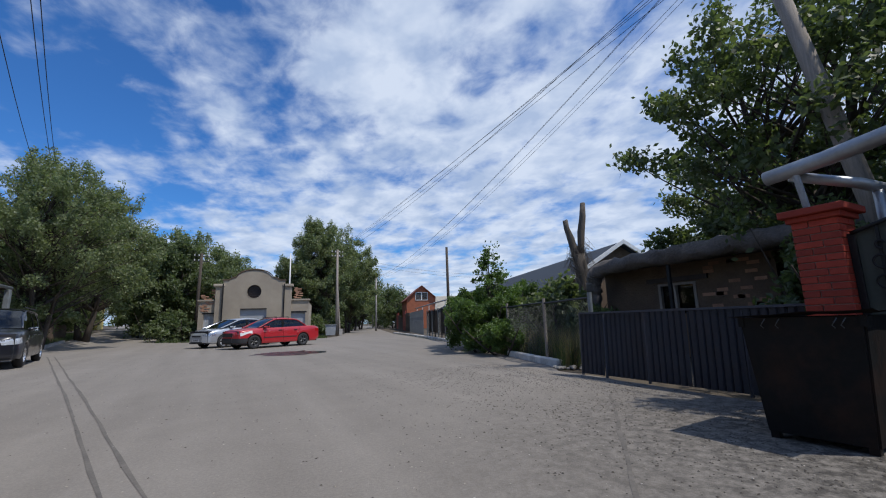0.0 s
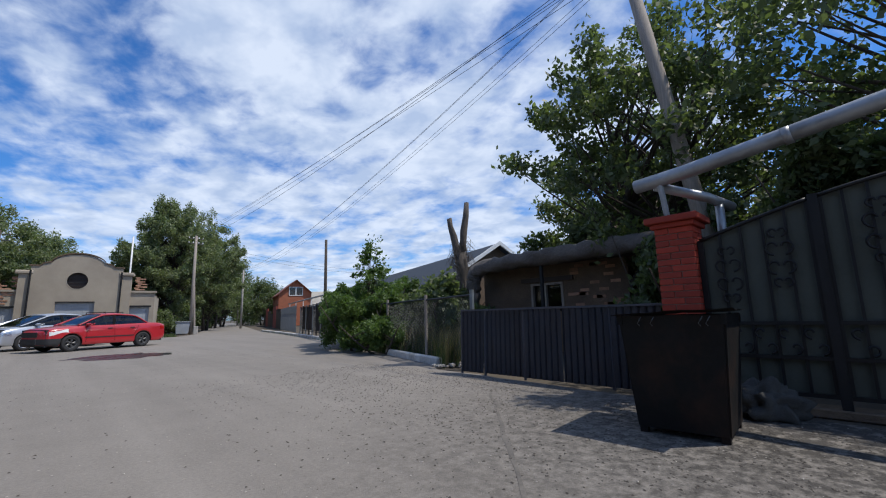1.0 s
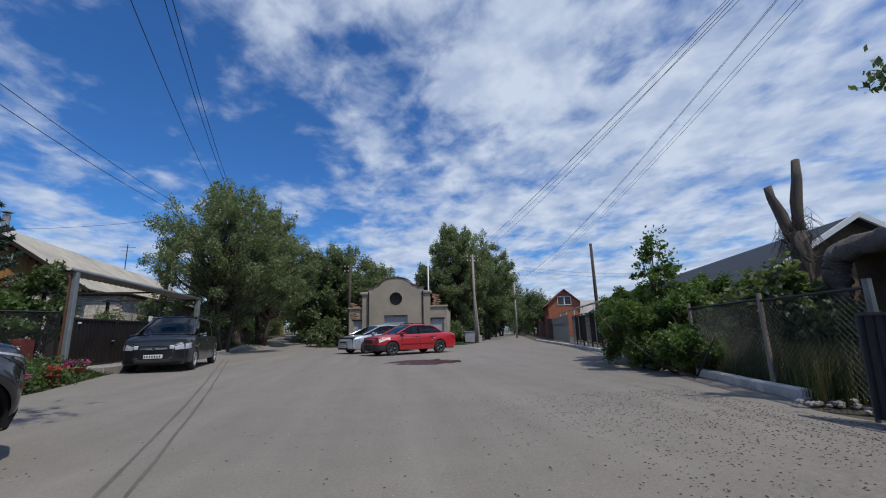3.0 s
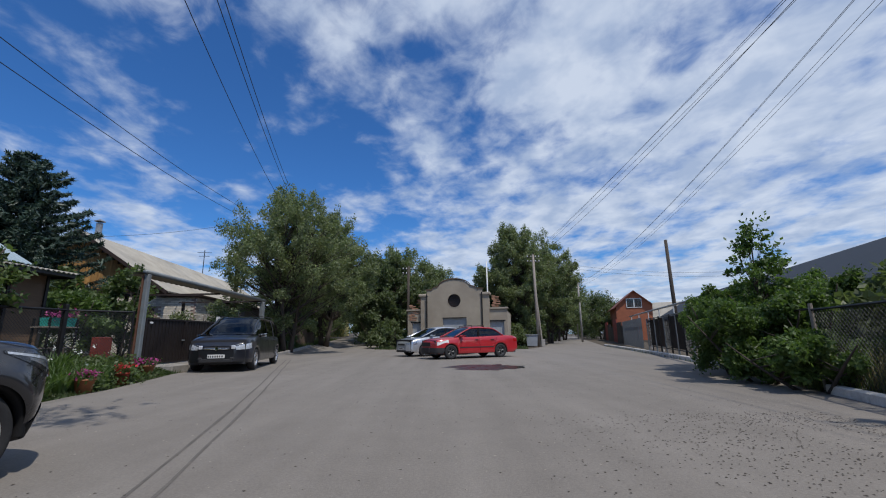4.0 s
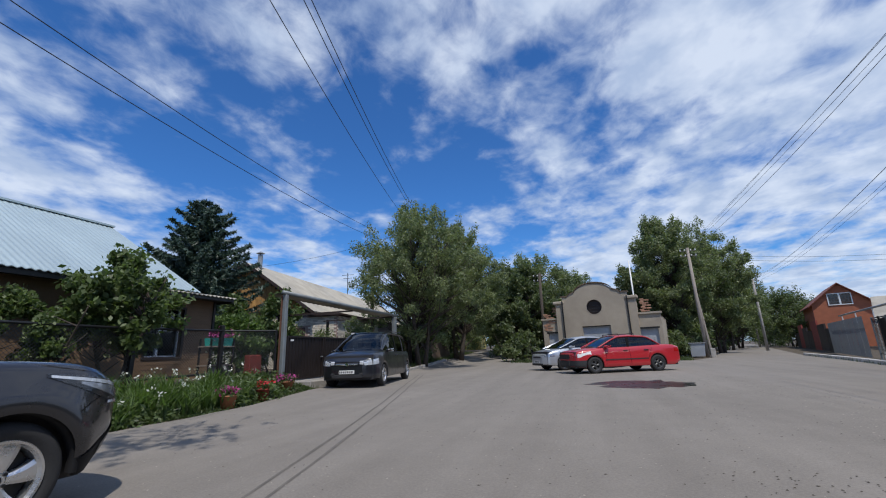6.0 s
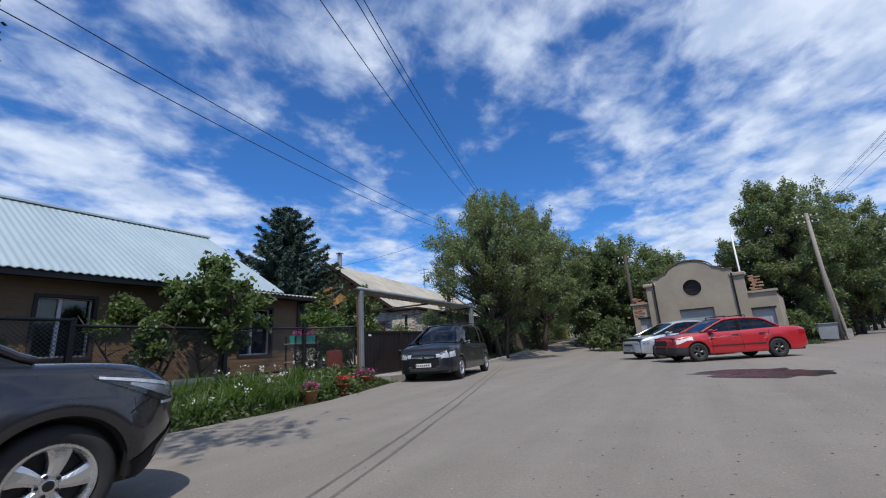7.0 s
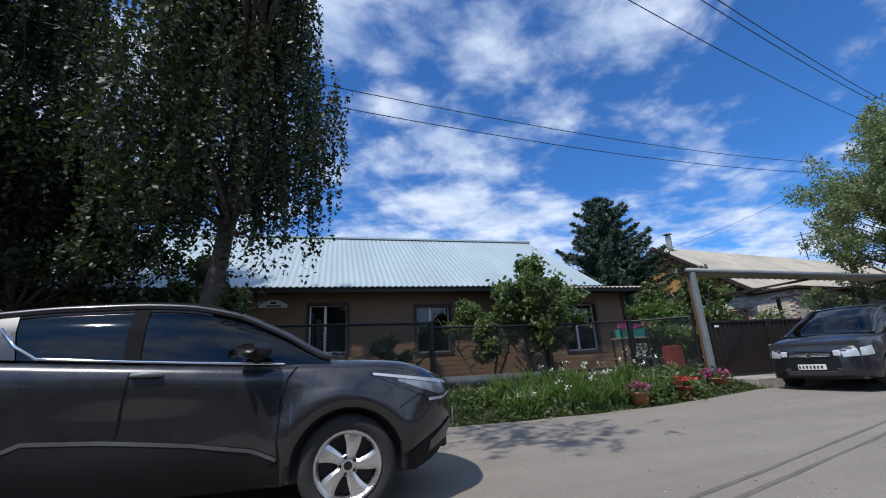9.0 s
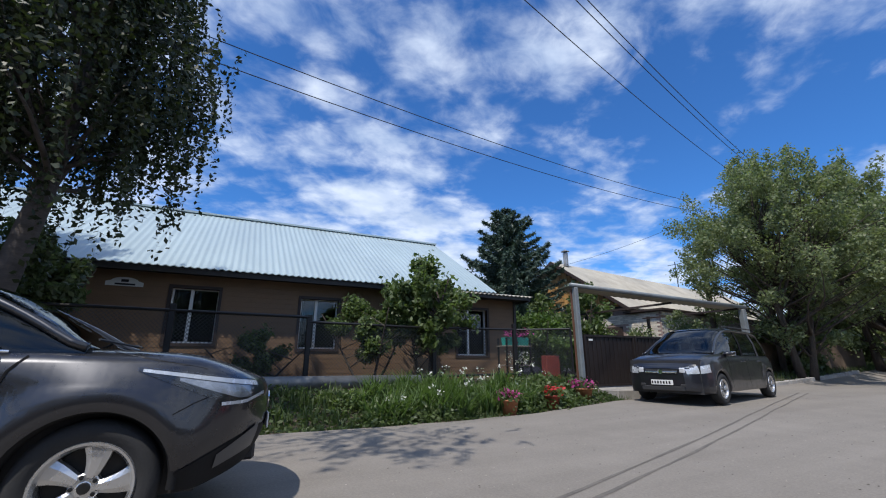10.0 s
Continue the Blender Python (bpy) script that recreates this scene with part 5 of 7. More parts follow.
for k in range(60):
    y = 8.7 + 8.1 * k / 59
    o = 0.02 * (k % 2)
    rows.append([(-5.2, y, 2.97 - 0.019 * (y - 8.7) + o), (-5.75, y, 2.95 - 0.019 * (y - 8.7) + o)])
sheet(bm, rows)
sheet(bm, [[(x, y, z - 0.06) for x, y, z in r] for r in rows[::-1]])
part("roof_sheet", bm, SLATE, cp, "grey sheet roof")
for y in (12.8, 16.4):
    part("rafter", box(B(), -9.1, -5.25, y - 0.03, y + 0.03, 2.70, 2.76), DARKWOOD, cp, "dark rafter")
bm = B()
tube(bm, [(-9.0, 13.0, 1.9), (-8.2, 13.0, 2.62)], 0.03, 6)
part("brace", bm, BLACKSTEEL, cp)
gate = thing("driveway_gate", "dark maroon sheet metal driveway gate, closed", "gate")
for k, (a, b) in enumerate(((8.95, 10.85), (10.9, 12.8))):
    leafp = part("gate_leaf", box(B(), -5.30, -5.26, a, b, 0.36, 1.62), GATEBROWN, gate)
    bm = B()
    for q in ((a, a + 0.05, 0.33, 1.66), (b - 0.05, b, 0.33, 1.66), (a + 0.05, b - 0.05, 1.61, 1.66), (a + 0.05, b - 0.05, 0.33, 0.38)):
        box(bm, -5.26, -5.22, *q)
    part("frame", bm, GATEBROWN, leafp)
    for j in range(1, 12):
        y = a + (b - a) * j / 12
        part("rib", box(B(), -5.26, -5.245, y - 0.02, y + 0.02, 0.39, 1.60), GATEBROWN, leafp)
bm = B()
box(bm, -5.24, -5.20, 10.7, 10.82, 0.98, 1.02, 0.01)
part("latch", bm, GREYPAINT, gate)
part("number_mark", box(B(), -5.222, -5.218, 9.1, 9.24, 1.5, 1.55), SIGNWHITE, gate, "small pale tag")
gf = thing("panel_fence", "grey sheet fence with a pierced top rail", "fence")
for k in range(5):
    y = 12.9 + k * 0.72
    part("panel", box(B(), -5.29, -5.25, y, y + 0.70, 0.34, 1.55), GREYSHEET, gf)
for k in range(26):
    y = 12.95 + k * 0.14
    part("bar", box(B(), -5.28, -5.26, y, y + 0.03, 1.55, 1.80), GREYSHEET, gf)
part("rail", box(B(), -5.29, -5.25, 12.9, 16.5, 1.80, 1.84), GREYSHEET, gf)
part("post", box(B(), -5.32, -5.22, 12.82, 12.90, 0.32, 1.86), SIGNWHITE, gf, "white post")
drive = solid("driveway_slab", box(B(), -5.6, -4.35, 9.0, 12.8, 0.06, 0.30, 0.02), CONCRETE, "low concrete threshold before the gate", "slab", kind="structure")
hedge_wall = solid("side_wall", box(B(), -7.0, -6.8, 17.2, 30.0, 0.2, 1.7), OLDPLASTER, "low dark garden wall behind the trees", "wall", kind="structure")


def chain_link(parent, p0, p1, z0, z1, cell=0.075, r=0.0045):
    """Diamond mesh between two points of the plan."""
    a, b = Vector((*p0, 0)), Vector((*p1, 0))
    L, H = (b - a).length, z1 - z0
    d = (b - a) / L
    nrm = Vector((-d.y, d.x, 0)) * r
    faces = []
    n = int((L + H) / cell)
    for sgn in (1, -1):
        for k in range(n + 1):
            s0 = k * cell - H
            q = []
            for s, z in ((s0, 0.0), (s0 + H, H)):
                q.append([s, z])
            (sa, za), (sb, zb) = q
            if sa < 0:
                za, sa = -sa, 0.0
            if sb > L:
                zb, sb = zb - (sb - L), L
            if sb <= sa:
                continue
            if sgn < 0:
                za, zb = H - za, H - zb
            A, C = a + d * sa + Vector((0, 0, z0 + za)), a + d * sb + Vector((0, 0, z0 + zb))
            u = Vector((0, 0, r * 1.4))
            for o1, o2 in ((u, -u), (nrm, -nrm)):
                faces.append([A + o1, A + o2, C + o2, C + o1])
    me = quads("wire_mesh", np.array([[tuple(v) for v in f] for f in faces]), GALV)
    ob = new("wire_mesh", me)
    ob.parent = parent
    return tagged(ob, "diamond wire mesh", kind="stuff")


fence = thing("garden_fence", "chain link garden fence with dark posts and rails", "fence")
FX = -6.2
for (a, b) in ((-9.0, -3.3), (-3.3, -0.45), (-0.45, 2.05), (2.05, 5.0), (5.0, 7.4)):
    chain_link(fence, (FX, a), (FX, b), 0.66, 1.80 if a > 1 else 1.95)
for y in (-9.0, -3.3, -0.45, 2.05, 5.0, 7.4):
    z = 1.95 if y > 1 else 2.05
    part("post", box(B(), FX - 0.05, FX + 0.05, y - 0.05, y + 0.05, 0.2, z, 0.008), BLACKSTEEL, fence, "dark post")
for a, b, z in ((-9.0, 2.05, 1.98), (2.05, 7.4, 1.80), (-9.0, 2.05, 0.66), (2.05, 7.4, 0.66)):
    bm = B()
    tube(bm, [(FX + 0.03, a, z), (FX + 0.03, (a + b) / 2, z - 0.03), (FX + 0.03, b, z - (0.08 if z > 1.9 else 0))], 0.028, 8)
    part("rail", bm, BLACKSTEEL, fence)
wick = thing("wicket_gate", "narrow chain link wicket with a dark frame", "gate")
chain_link(wick, (-6.2, 7.45), (-5.35, 8.6), 0.62, 1.78)
for p, q in (((-6.2, 7.45), (-5.35, 8.6)),):
    for z in (0.60, 1.80):
        bm = B()
        tube(bm, [(*p, z), (*q, z - 0.12 if z < 1 else z)], 0.025, 8)
        part("rail", bm, BLACKSTEEL, wick)
    for x, y in (p, q):
        bm = B()
        tube(bm, [(x, y, 0.35), (x, y, 1.84)], 0.03, 8)
        part("stile", bm, BLACKSTEEL, wick)
bm = B()
tube(bm, [(-5.7, -9, 0.60), (-5.7, -1, 0.60), (-5.68, 4.4, 0.57)], 0.13, 14)
solid("ground_pipe", bm, PIPEGREY, "fat grey pipe lying along the fence", "pipe", smooth=True)
bm = B()
box(bm, -5.62, -5.40, 8.15, 8.62, 0.80, 1.50, 0.02)
solid("red_cabinet", bm, REDPAINT, "faded red metal box beside the wicket", "box", m=Matrix.Translation((-0.45, 0, -0.38)))
fs = thing("flower_stand", "tiered stand with turquoise planters behind the fence", "plant stand", Matrix.Translation((-6.7, 7.75, 0.45)))
for x in (-0.2, 0.2):
    for y in (-0.4, 0.4):
        part("leg", box(B(), x - 0.02, x + 0.02, y - 0.02, y + 0.02, 0, 1.15), BLACKSTEEL, fs)
for y in (-0.36, 0.02):
    bm = B()
    prism(bm, [(-0.12, 0), (0.12, 0), (0.16, 0.22), (-0.16, 0.22)], y, y + 0.34)
    ob = part("planter", bm, TEAL, fs, "turquoise planter box")
    ob.matrix_basis = Matrix.Translation((0.05, 0, 0.95))
for z in (0.4, 0.92):
    part("shelf", box(B(), -0.22, 0.22, -0.45, 0.45, z, z + 0.03), OLDWOOD, fs)


def pot(x, y, h, r, mat, flower, seed):
    t = thing("flower_pot", "terracotta pot of " + ("red" if flower is PETALRED else "magenta") + " petunias at the verge", "flower pot", Matrix.Translation((x, y, gh(x, y) - 0.01)), "pots along the verge")
    part("pot", lathe(B(), [(0.0, 0.0), (r * 0.72, 0.0), (r, h), (r * 1.06, h), (r * 1.06, h - 0.03), (r * 0.9, h - 0.02), (0, h - 0.04)], 20), mat, t, "", True)
    rg = np.random.default_rng(seed)
    for nm, mt, n, s in (("leaves", GREEN_VIB, 260, 0.05), ("blossoms", flower, 120, 0.045)):
        c = rg.normal(0, 1, (n, 3)) * (r * 0.6, r * 0.6, 0.045) + (0, 0, h + (0.05 if nm == "leaves" else 0.09))
        ob = new(nm, quads(nm, cards(c, s, rg), mt))
        ob.parent = t
        tagged(ob, kind="stuff")
    return t


def cards(c, size, rg, flatten=0.0, wide=0.55):
    """Small kite-shaped leaves at the points c."""
    n = len(c)
    a = rg.normal(0, 1, (n, 3))
    a[:, 2] *= 1 - flatten
    a /= np.linalg.norm(a, axis=1)[:, None]
    b = np.cross(a, rg.normal(0, 1, (n, 3)))
    b /= np.linalg.norm(b, axis=1)[:, None] + 1e-9
    s = size * rg.uniform(0.6, 1.3, (n, 1))
    return np.stack([c - a * s, c + b * s * wide, c + a * s, c - b * s * wide], 1)


pot(-3.80, 5.45, 0.28, 0.17, TERRACOTTA, PETALPINK, 1)
pot(-3.98, 6.65, 0.26, 0.16, REDPAINT, PETALRED, 2)
pot(-4.30, 7.85, 0.24, 0.20, TERRACOTTA, PETALPINK, 3)

# ---- trees ----


def limb_path(rg, p0, p1, bend, n=6):
    p0, p1 = np.array(p0, float), np.array(p1, float)
    o = rg.normal(0, bend, 3)
    return [tuple(p0 + (p1 - p0) * k / n + o * math.sin(math.pi * k / n)) for k in range(n + 1)]


def tree(name, label, x, y, h, r, bare, seed, leafmat, count, size, clumps=34, trunk=0.16, bark=None, stems=1, squash=1.0, category="tree", group="", lean=(0, 0), spread=0.30, up=0.1, sag=0.45):
    """A tapered trunk, limbs that reach into the clumps, and a crown of single leaves with gaps."""
    rg = np.random.default_rng(seed)
    t = thing(name, label, category, Matrix.Translation((x, y, gh(x, y) - 0.03)), group)
    cz, rz = (h + bare) / 2, (h - bare) / 2
    cent = []
    while len(cent) < clumps:
        v = rg.normal(0, 1, 3)
        v /= np.linalg.norm(v)
        f = rg.uniform(0.35, 0.92)
        c = np.array((v[0] * r * f * squash + lean[0] * 0.5, v[1] * r * f + lean[1] * 0.5, cz + v[2] * rz * f))
        low = (c[2] - bare) / (h - bare)
        c[:2] *= 0.72 + 0.5 * math.sin(math.pi * min(1, max(0.06, low * 0.9 + 0.12)))
        cent.append(c)
    bm = B()
    for s in range(stems):
        a = 2 * math.pi * s / max(1, stems) + seed
        off = (0.25 * math.cos(a) * (stems > 1), 0.25 * math.sin(a) * (stems > 1))
        tip = (off[0] * 5 + lean[0], off[1] * 5 + lean[1], bare + (h - bare) * 0.72)
        pts = limb_path(rg, (off[0], off[1], 0), tip, 0.12 * r * 0.3, 8)
        rad = [trunk * (1.25 if k == 0 else 1.0 - 0.09 * k) for k in range(9)]
        tube(bm, pts, rad, 8)
        for c in cent[s::max(1, stems)]:
            k = int(np.clip((c[2] - bare * 0.3) / max(0.5, tip[2]) * 6, 1, 7))
            tube(bm, limb_path(rg, pts[k], c, 0.12 * r * 0.3, 4), [trunk * 0.42, trunk * 0.3, trunk * 0.2, trunk * 0.12, trunk * 0.05], 5)
    part("trunk", bm, bark or BARK, t, "", True)
    w = rg.uniform(0.5, 1.4, clumps)
    idx = rg.choice(clumps, count, p=w / w.sum())
    cl = np.array(cent)[idx]
    rad = r * spread * rg.uniform(0.65, 1.15, clumps)[idx]
    d = rg.normal(0, 1, (count, 3))
    d /= np.linalg.norm(d, axis=1)[:, None]
    pos = cl + d * (rad * rg.uniform(0, 1, count) ** 0.45)[:, None] * (1, 1, 0.75)
    # twigs that stick out of the outline
    tw = rg.integers(0, clumps, max(8, count // 50))
    tips = np.array(cent)[tw]
    out = tips - np.array((0, 0, cz - rz * 0.4))
    out /= np.linalg.norm(out, axis=1)[:, None]
    out = out + np.array((0, 0, up)) * rg.uniform(0, 1, (len(tw), 1))
    extra = (tips[:, None, :] + out[:, None, :] * (r * spread * np.linspace(0.5, 1.15, 14))[None, :, None] * rg.uniform(0.6, 1.0, (len(tw), 1, 1)) - np.array((0, 0, 1.0)) * (r * spread * sag * np.linspace(0, 1, 14) ** 2)[None, :, None] + rg.normal(0, size * 1.5, (len(tw), 14, 3))).reshape(-1, 3)
    pos = np.concatenate([pos, extra])
    pos = pos[pos[:, 2] > bare * 0.55]
    ob = new("crown", quads("crown", cards(pos, size, rg), leafmat))
    ob.parent = t
    return t


def bush(name, label, x, y, h, r, seed, leafmat, count, size, clumps=16, squash=1.0):
    return tree(name, label, x, y, h, r, 0.15, seed, leafmat, count, size, clumps, 0.035, BARK, 3, squash, "bush", spread=0.36)


def birch(x, y, h, seed=77):
    rg = np.random.default_rng(seed)
    t = thing("birch_tree", "weeping birch with long hanging twigs on the verge", "tree", Matrix.Translation((x, y, gh(x, y) - 0.03)))
    bm = B()
    pts = [(0.0, 0.0, 0), (0.02, 0.10, 1.5), (0.1, 0.32, 3.0), (0.1, 0.45, 5.0), (0.0, 0.5, 7.5), (0, 0.5, h)]
    tube(bm, pts, [0.19, 0.16, 0.14, 0.11, 0.07, 0.02], 10)
    leaves, tw = [], []
    for k in range(250):
        a, f = rg.uniform(0, 2 * math.pi), rg.uniform(0, 1)
        z0 = 3.6 + (h - 3.6) * f
        reach = 2.75 * math.sqrt(rg.uniform(0.04, 1)) * (1 - 0.68 * f ** 1.1) * (0.68 + 0.32 * min(1.0, f / 0.35))
        top = np.array((reach * math.cos(a) * 0.95, 0.15 + (1.02 if math.sin(a) > 0 else 0.85) * reach * math.sin(a), min(h + 0.3, z0 + 0.7)))
        base = np.array((0.05, 0.4, max(3.3, z0 - 0.9)))
        if k % 3 == 0:
            tube(bm, limb_path(rg, base, top, 0.12, 4), [0.05, 0.035, 0.025, 0.016, 0.008], 5)
        for s in range(7):
            st = top + rg.normal(0, 0.19, 3) * (1, 1, 1.4)
            ln = rg.uniform(0.8, 2.6)
            end = max(((2.7 if math.sin(a) < 0.2 else 3.1) + 2.4 * max(0.0, math.sin(a)) * max(0.0, reach / 2.75 - 0.45) if s else 2.3) + 0.9 * rg.uniform() + 0.8 * math.sin(5 * a + 1), st[2] - ln * (1.3 if s == 0 else 1.0))
            if st[2] - end < 0.3:
                continue
            m = int((st[2] - end) * 24)
            zz = np.linspace(st[2], end, m)
            dx = 0.06 * np.sin(zz * 2 + k) + 0.10 * (st[2] - zz) * math.cos(a) * 0.4
            dy = 0.06 * np.cos(zz * 2.3 + s) + 0.10 * (st[2] - zz) * math.sin(a) * 0.4
            p = np.stack([st[0] + dx, st[1] + dy, zz], 1)
            leaves.append(p + rg.normal(0, 0.035, p.shape))
            for i in range(0, m - 4, 4):
                A, C = p[i], p[min(m - 1, i + 4)]
                tw.append([A + (0.003, 0, 0), A - (0.003, 0, 0), C - (0.003, 0, 0), C + (0.003, 0, 0)])
    # the long limb over the road edge, whose leaves shade the asphalt
    for k in range(130 if seed == 77 else 0):
        f = rg.uniform(0.62, 1.02)
        st = np.array((5.6 * f + rg.normal(0, 0.30), 0.3 + 1.3 * f + rg.normal(0, 0.60), 6.3 + 1.7 * f + rg.normal(0, 0.15)))
        zz = np.linspace(st[2], st[2] - rg.uniform(0.2, 0.7), 16)
        leaves.append(np.stack([st[0] + 0.05 * np.sin(zz * 4 + k), st[1] + 0.05 * np.cos(zz * 5), zz], 1) + rg.normal(0, 0.05, (16, 3)))
        if k < 4:
            tube(bm, [(0.1, 0.45, 5.4), (2.6, 0.9 + 0.2 * k, 7.1), (5.3, 1.0 + 0.4 * k, 7.95)], [0.05, 0.03, 0.008], 5)
    part("trunk", bm, BIRCHBARK, t, "", True)
    pos = np.concatenate(leaves)
    for nm, me, lb in (("crown", quads("crown", cards(pos, 0.052, rg), GREEN_BIRCH), "small hanging leaves coloured dark for shade"), ("twig_mass", quads("twig_mass", np.array(tw), BARK), "thin hanging twigs")):
        ob = new(nm, me)
        ob.parent = t
        tagged(ob, lb, kind="stuff" if nm == "twig_mass" else "")


def spruce(x, y, h, r):
    rg = np.random.default_rng(5)
    t = thing("spruce_tree", "dark blue green spruce between the two houses", "tree", Matrix.Translation((x, y, 0.3)))
    bm = B()
    tube(bm, [(0, 0, 0), (0, 0, h * 0.5), (0, 0, h)], [0.17, 0.11, 0.02], 8)
    pos = []
    for lv in range(24):
        f = lv / 23
        z = 1.4 + (h - 1.5) * f
        n = int(11 - 5 * f)
        for k in range(n):
            a = 2 * math.pi * (k + rg.uniform(-0.3, 0.3)) / n + lv
            L = r * (1.0 - f) ** 0.55 * rg.uniform(0.42, 1.12) + 0.22
            pts = np.array([(L * s * math.cos(a), L * s * math.sin(a), z - 0.22 * L * s + 0.42 * L * s * s) for s in np.linspace(0, 1, 7)])
            tube(bm, [tuple(p) for p in pts[::2]], [0.03, 0.022, 0.014, 0.006], 5)
            m = int(120 * L) + 20
            s = rg.uniform(0.12, 1.05, m)
            p = np.stack([np.interp(s, np.linspace(0, 1, 7), pts[:, i]) for i in range(3)], 1)
            w = 0.28 * L * (1.05 - s) + 0.06
            side = rg.normal(0, 0.6, m) * w
            p += np.stack([-math.sin(a) * side, math.cos(a) * side, -0.05 * rg.uniform(0, 1, m) - 0.25 * np.abs(side)], 1)
            pos.append(p)
    part("trunk", bm, BARK, t, "", True)
    pos = np.concatenate(pos)
    ob = new("crown", quads("crown", cards(pos, 0.16, rg, 0.2, 0.2), NEEDLES))
    ob.parent = t


birch(-4.3, -2.3, 9.5)
birch(-5.6, -6.6, 10.5, 78)
spruce(-13.2, 12.4, 8.2, 3.3)
LANE = "trees along the lanes"
tree("elm_tree", "tall green elm over the lane by the carport", -5.5, 20.6, 10.1, 3.7, 0.7, 11, GREEN_ELM, 62000, 0.062, 260, 0.13, stems=3, group=LANE, sag=0.35, spread=0.155, up=1.0)
tree("elm_tree", "darker elm behind the first along the lane", -5.6, 28.5, 10.6, 3.5, 0.9, 12, GREEN_ELM, 46000, 0.08, 190, 0.18, stems=2, group=LANE, spread=0.18, sag=0.4, up=0.7)
for i, (x, y, h, r, mt) in enumerate(((-10.5, 38, 10.5, 4.2, GREEN_ELM), (-13.5, 50, 11.5, 5.0, GREEN_DARK), (-1.5, 42, 10.5, 4.2, GREEN_ELM), (-4.5, 52, 11.5, 4.6, GREEN_DARK), (1.5, 50, 10.5, 4.5, GREEN_ELM), (-2.0, 36.5, 8.6, 3.6, GREEN_DARK), (-16, 66, 13, 6, GREEN_ELM), (-9, 68, 13, 6, GREEN_DARK))):
    tree("lane_tree", "leafy green tree along the far lane", x, y, h, r, 0.8, 30 + i, mt, 32000, 0.115, 140, 0.18, stems=2, group=LANE, spread=0.20, sag=0.4, up=0.6)
for i, (x, y, h, r, mt, n) in enumerate(((10.3, 37.0, 12.2, 3.4, GREEN_ELM, 60000), (15.2, 43, 12.8, 3.4, GREEN_ELM, 50000), (12.6, 40, 10.6, 3.2, GREEN_DARK, 26000), (19.5, 56, 11.0, 4.0, GREEN_DARK, 9000), (23.5, 66, 11, 4.5, GREEN_DARK, 8000), (8.0, 38.5, 6.5, 2.4, GREEN_DARK, 9500), (32, 72, 8.5, 4.0, GREEN_DARK, 6000), (36, 88, 10, 6.0, GREEN_DARK, 6000), (27, 84, 10, 5.0, GREEN_ELM, 6000))):
    tree("lane_tree", "tall leafy tree behind the garage by the lane", x, y, h, r, 0.9, 50 + i, mt, int(n * 1.25), 0.085 if n > 20000 else 0.15, 210, 0.15, stems=2, group=LANE, spread=0.20, sag=0.5, up=0.7)
tree("poplar_tree", "big dark leafy tree behind the iron gate", 14.4, -1.8, 10.0, 3.55, 1.6, 71, GREEN_DARK, 20000, 0.085, 140, 0.15, stems=2, spread=0.17, up=0.4)
tree("poplar_tree", "big dark leafy tree behind the iron gate", 13.2, -7.6, 10.5, 4.3, 0.8, 72, GREEN_DARK, 17000, 0.085, 130, 0.16, stems=3, spread=0.16, up=0.4)
tree("poplar_tree", "leafy branches over the old clay house", 17.2, 0.2, 6.2, 2.8, 1.6, 73, GREEN_DARK, 16000, 0.09, 36, 0.2)
VERGE = "bushes on the verge"
for i, (x, y, h, r, n) in enumerate(((9.9, 5.6, 1.9, 1.1, 10000), (10.5, 7.3, 2.2, 1.2, 10000), (11.2, 6.0, 2.6, 1.1, 8000), (11.5, 8.8, 2.5, 1.2, 8000), (9.7, 4.2, 1.1, 0.7, 4500), (13.0, 8.6, 2.8, 1.4, 8000))):
    tagged(bush("maple_bush", "bright green leafy bush spilling over the kerb", x, y, h, r, 80 + i, GREEN_BUSH, int(n * 2.2), 0.042), group=VERGE)
tree("maple_sapling", "tall thin green sapling above the bushes", 11.3, 7.2, 3.9, 0.80, 1.2, 90, GREEN_BUSH, 1900, 0.06, 46, 0.04, category="tree", spread=0.24, up=1.2, sag=0.1)
for i, (x, y, h, r) in enumerate(((11.2, 3.2, 2.0, 1.0), (12.2, 4.4, 2.3, 1.1), (13.6, 6.6, 2.7, 1.3), (11.0, 2.2, 1.2, 0.5))):
    tagged(bush("wild_bush", "dark green bush behind the wire fence", x, y, h, r, 100 + i, GREEN_DARK, 5000, 0.09), group=VERGE)
tree("viburnum_tree", "small viburnum with broad leaves at the garden fence", -6.75, 5.0, 3.2, 1.05, 0.55, 110, GREEN_VIB, 9500, 0.075, 70, 0.05, stems=2, spread=0.22, up=0.8)
bush("viburnum_bush", "leafy bush against the garden fence", -6.8, 3.6, 2.3, 0.85, 111, GREEN_VIB, 10000, 0.05)
bush("garden_bush", "low green bush under the house window", -7.4, 1.15, 1.25, 0.5, 112, GREEN_VIB, 5000, 0.05)
bush("garden_bush", "dark leafy shrub by the house wall", -7.1, -3.2, 3.3, 1.15, 113, GREEN_DARK, 12000, 0.06)
bush("garden_bush", "dark leafy shrub by the house wall", -6.4, -6.0, 3.2, 1.5, 114, GREEN_DARK, 9000, 0.07)
bush("garden_bush", "dark leafy shrub by the house wall", -5.6, -9.0, 3.6, 1.8, 115, GREEN_DARK, 9000, 0.07)
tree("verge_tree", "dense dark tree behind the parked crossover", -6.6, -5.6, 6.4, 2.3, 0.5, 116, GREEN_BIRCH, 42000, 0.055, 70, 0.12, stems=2)
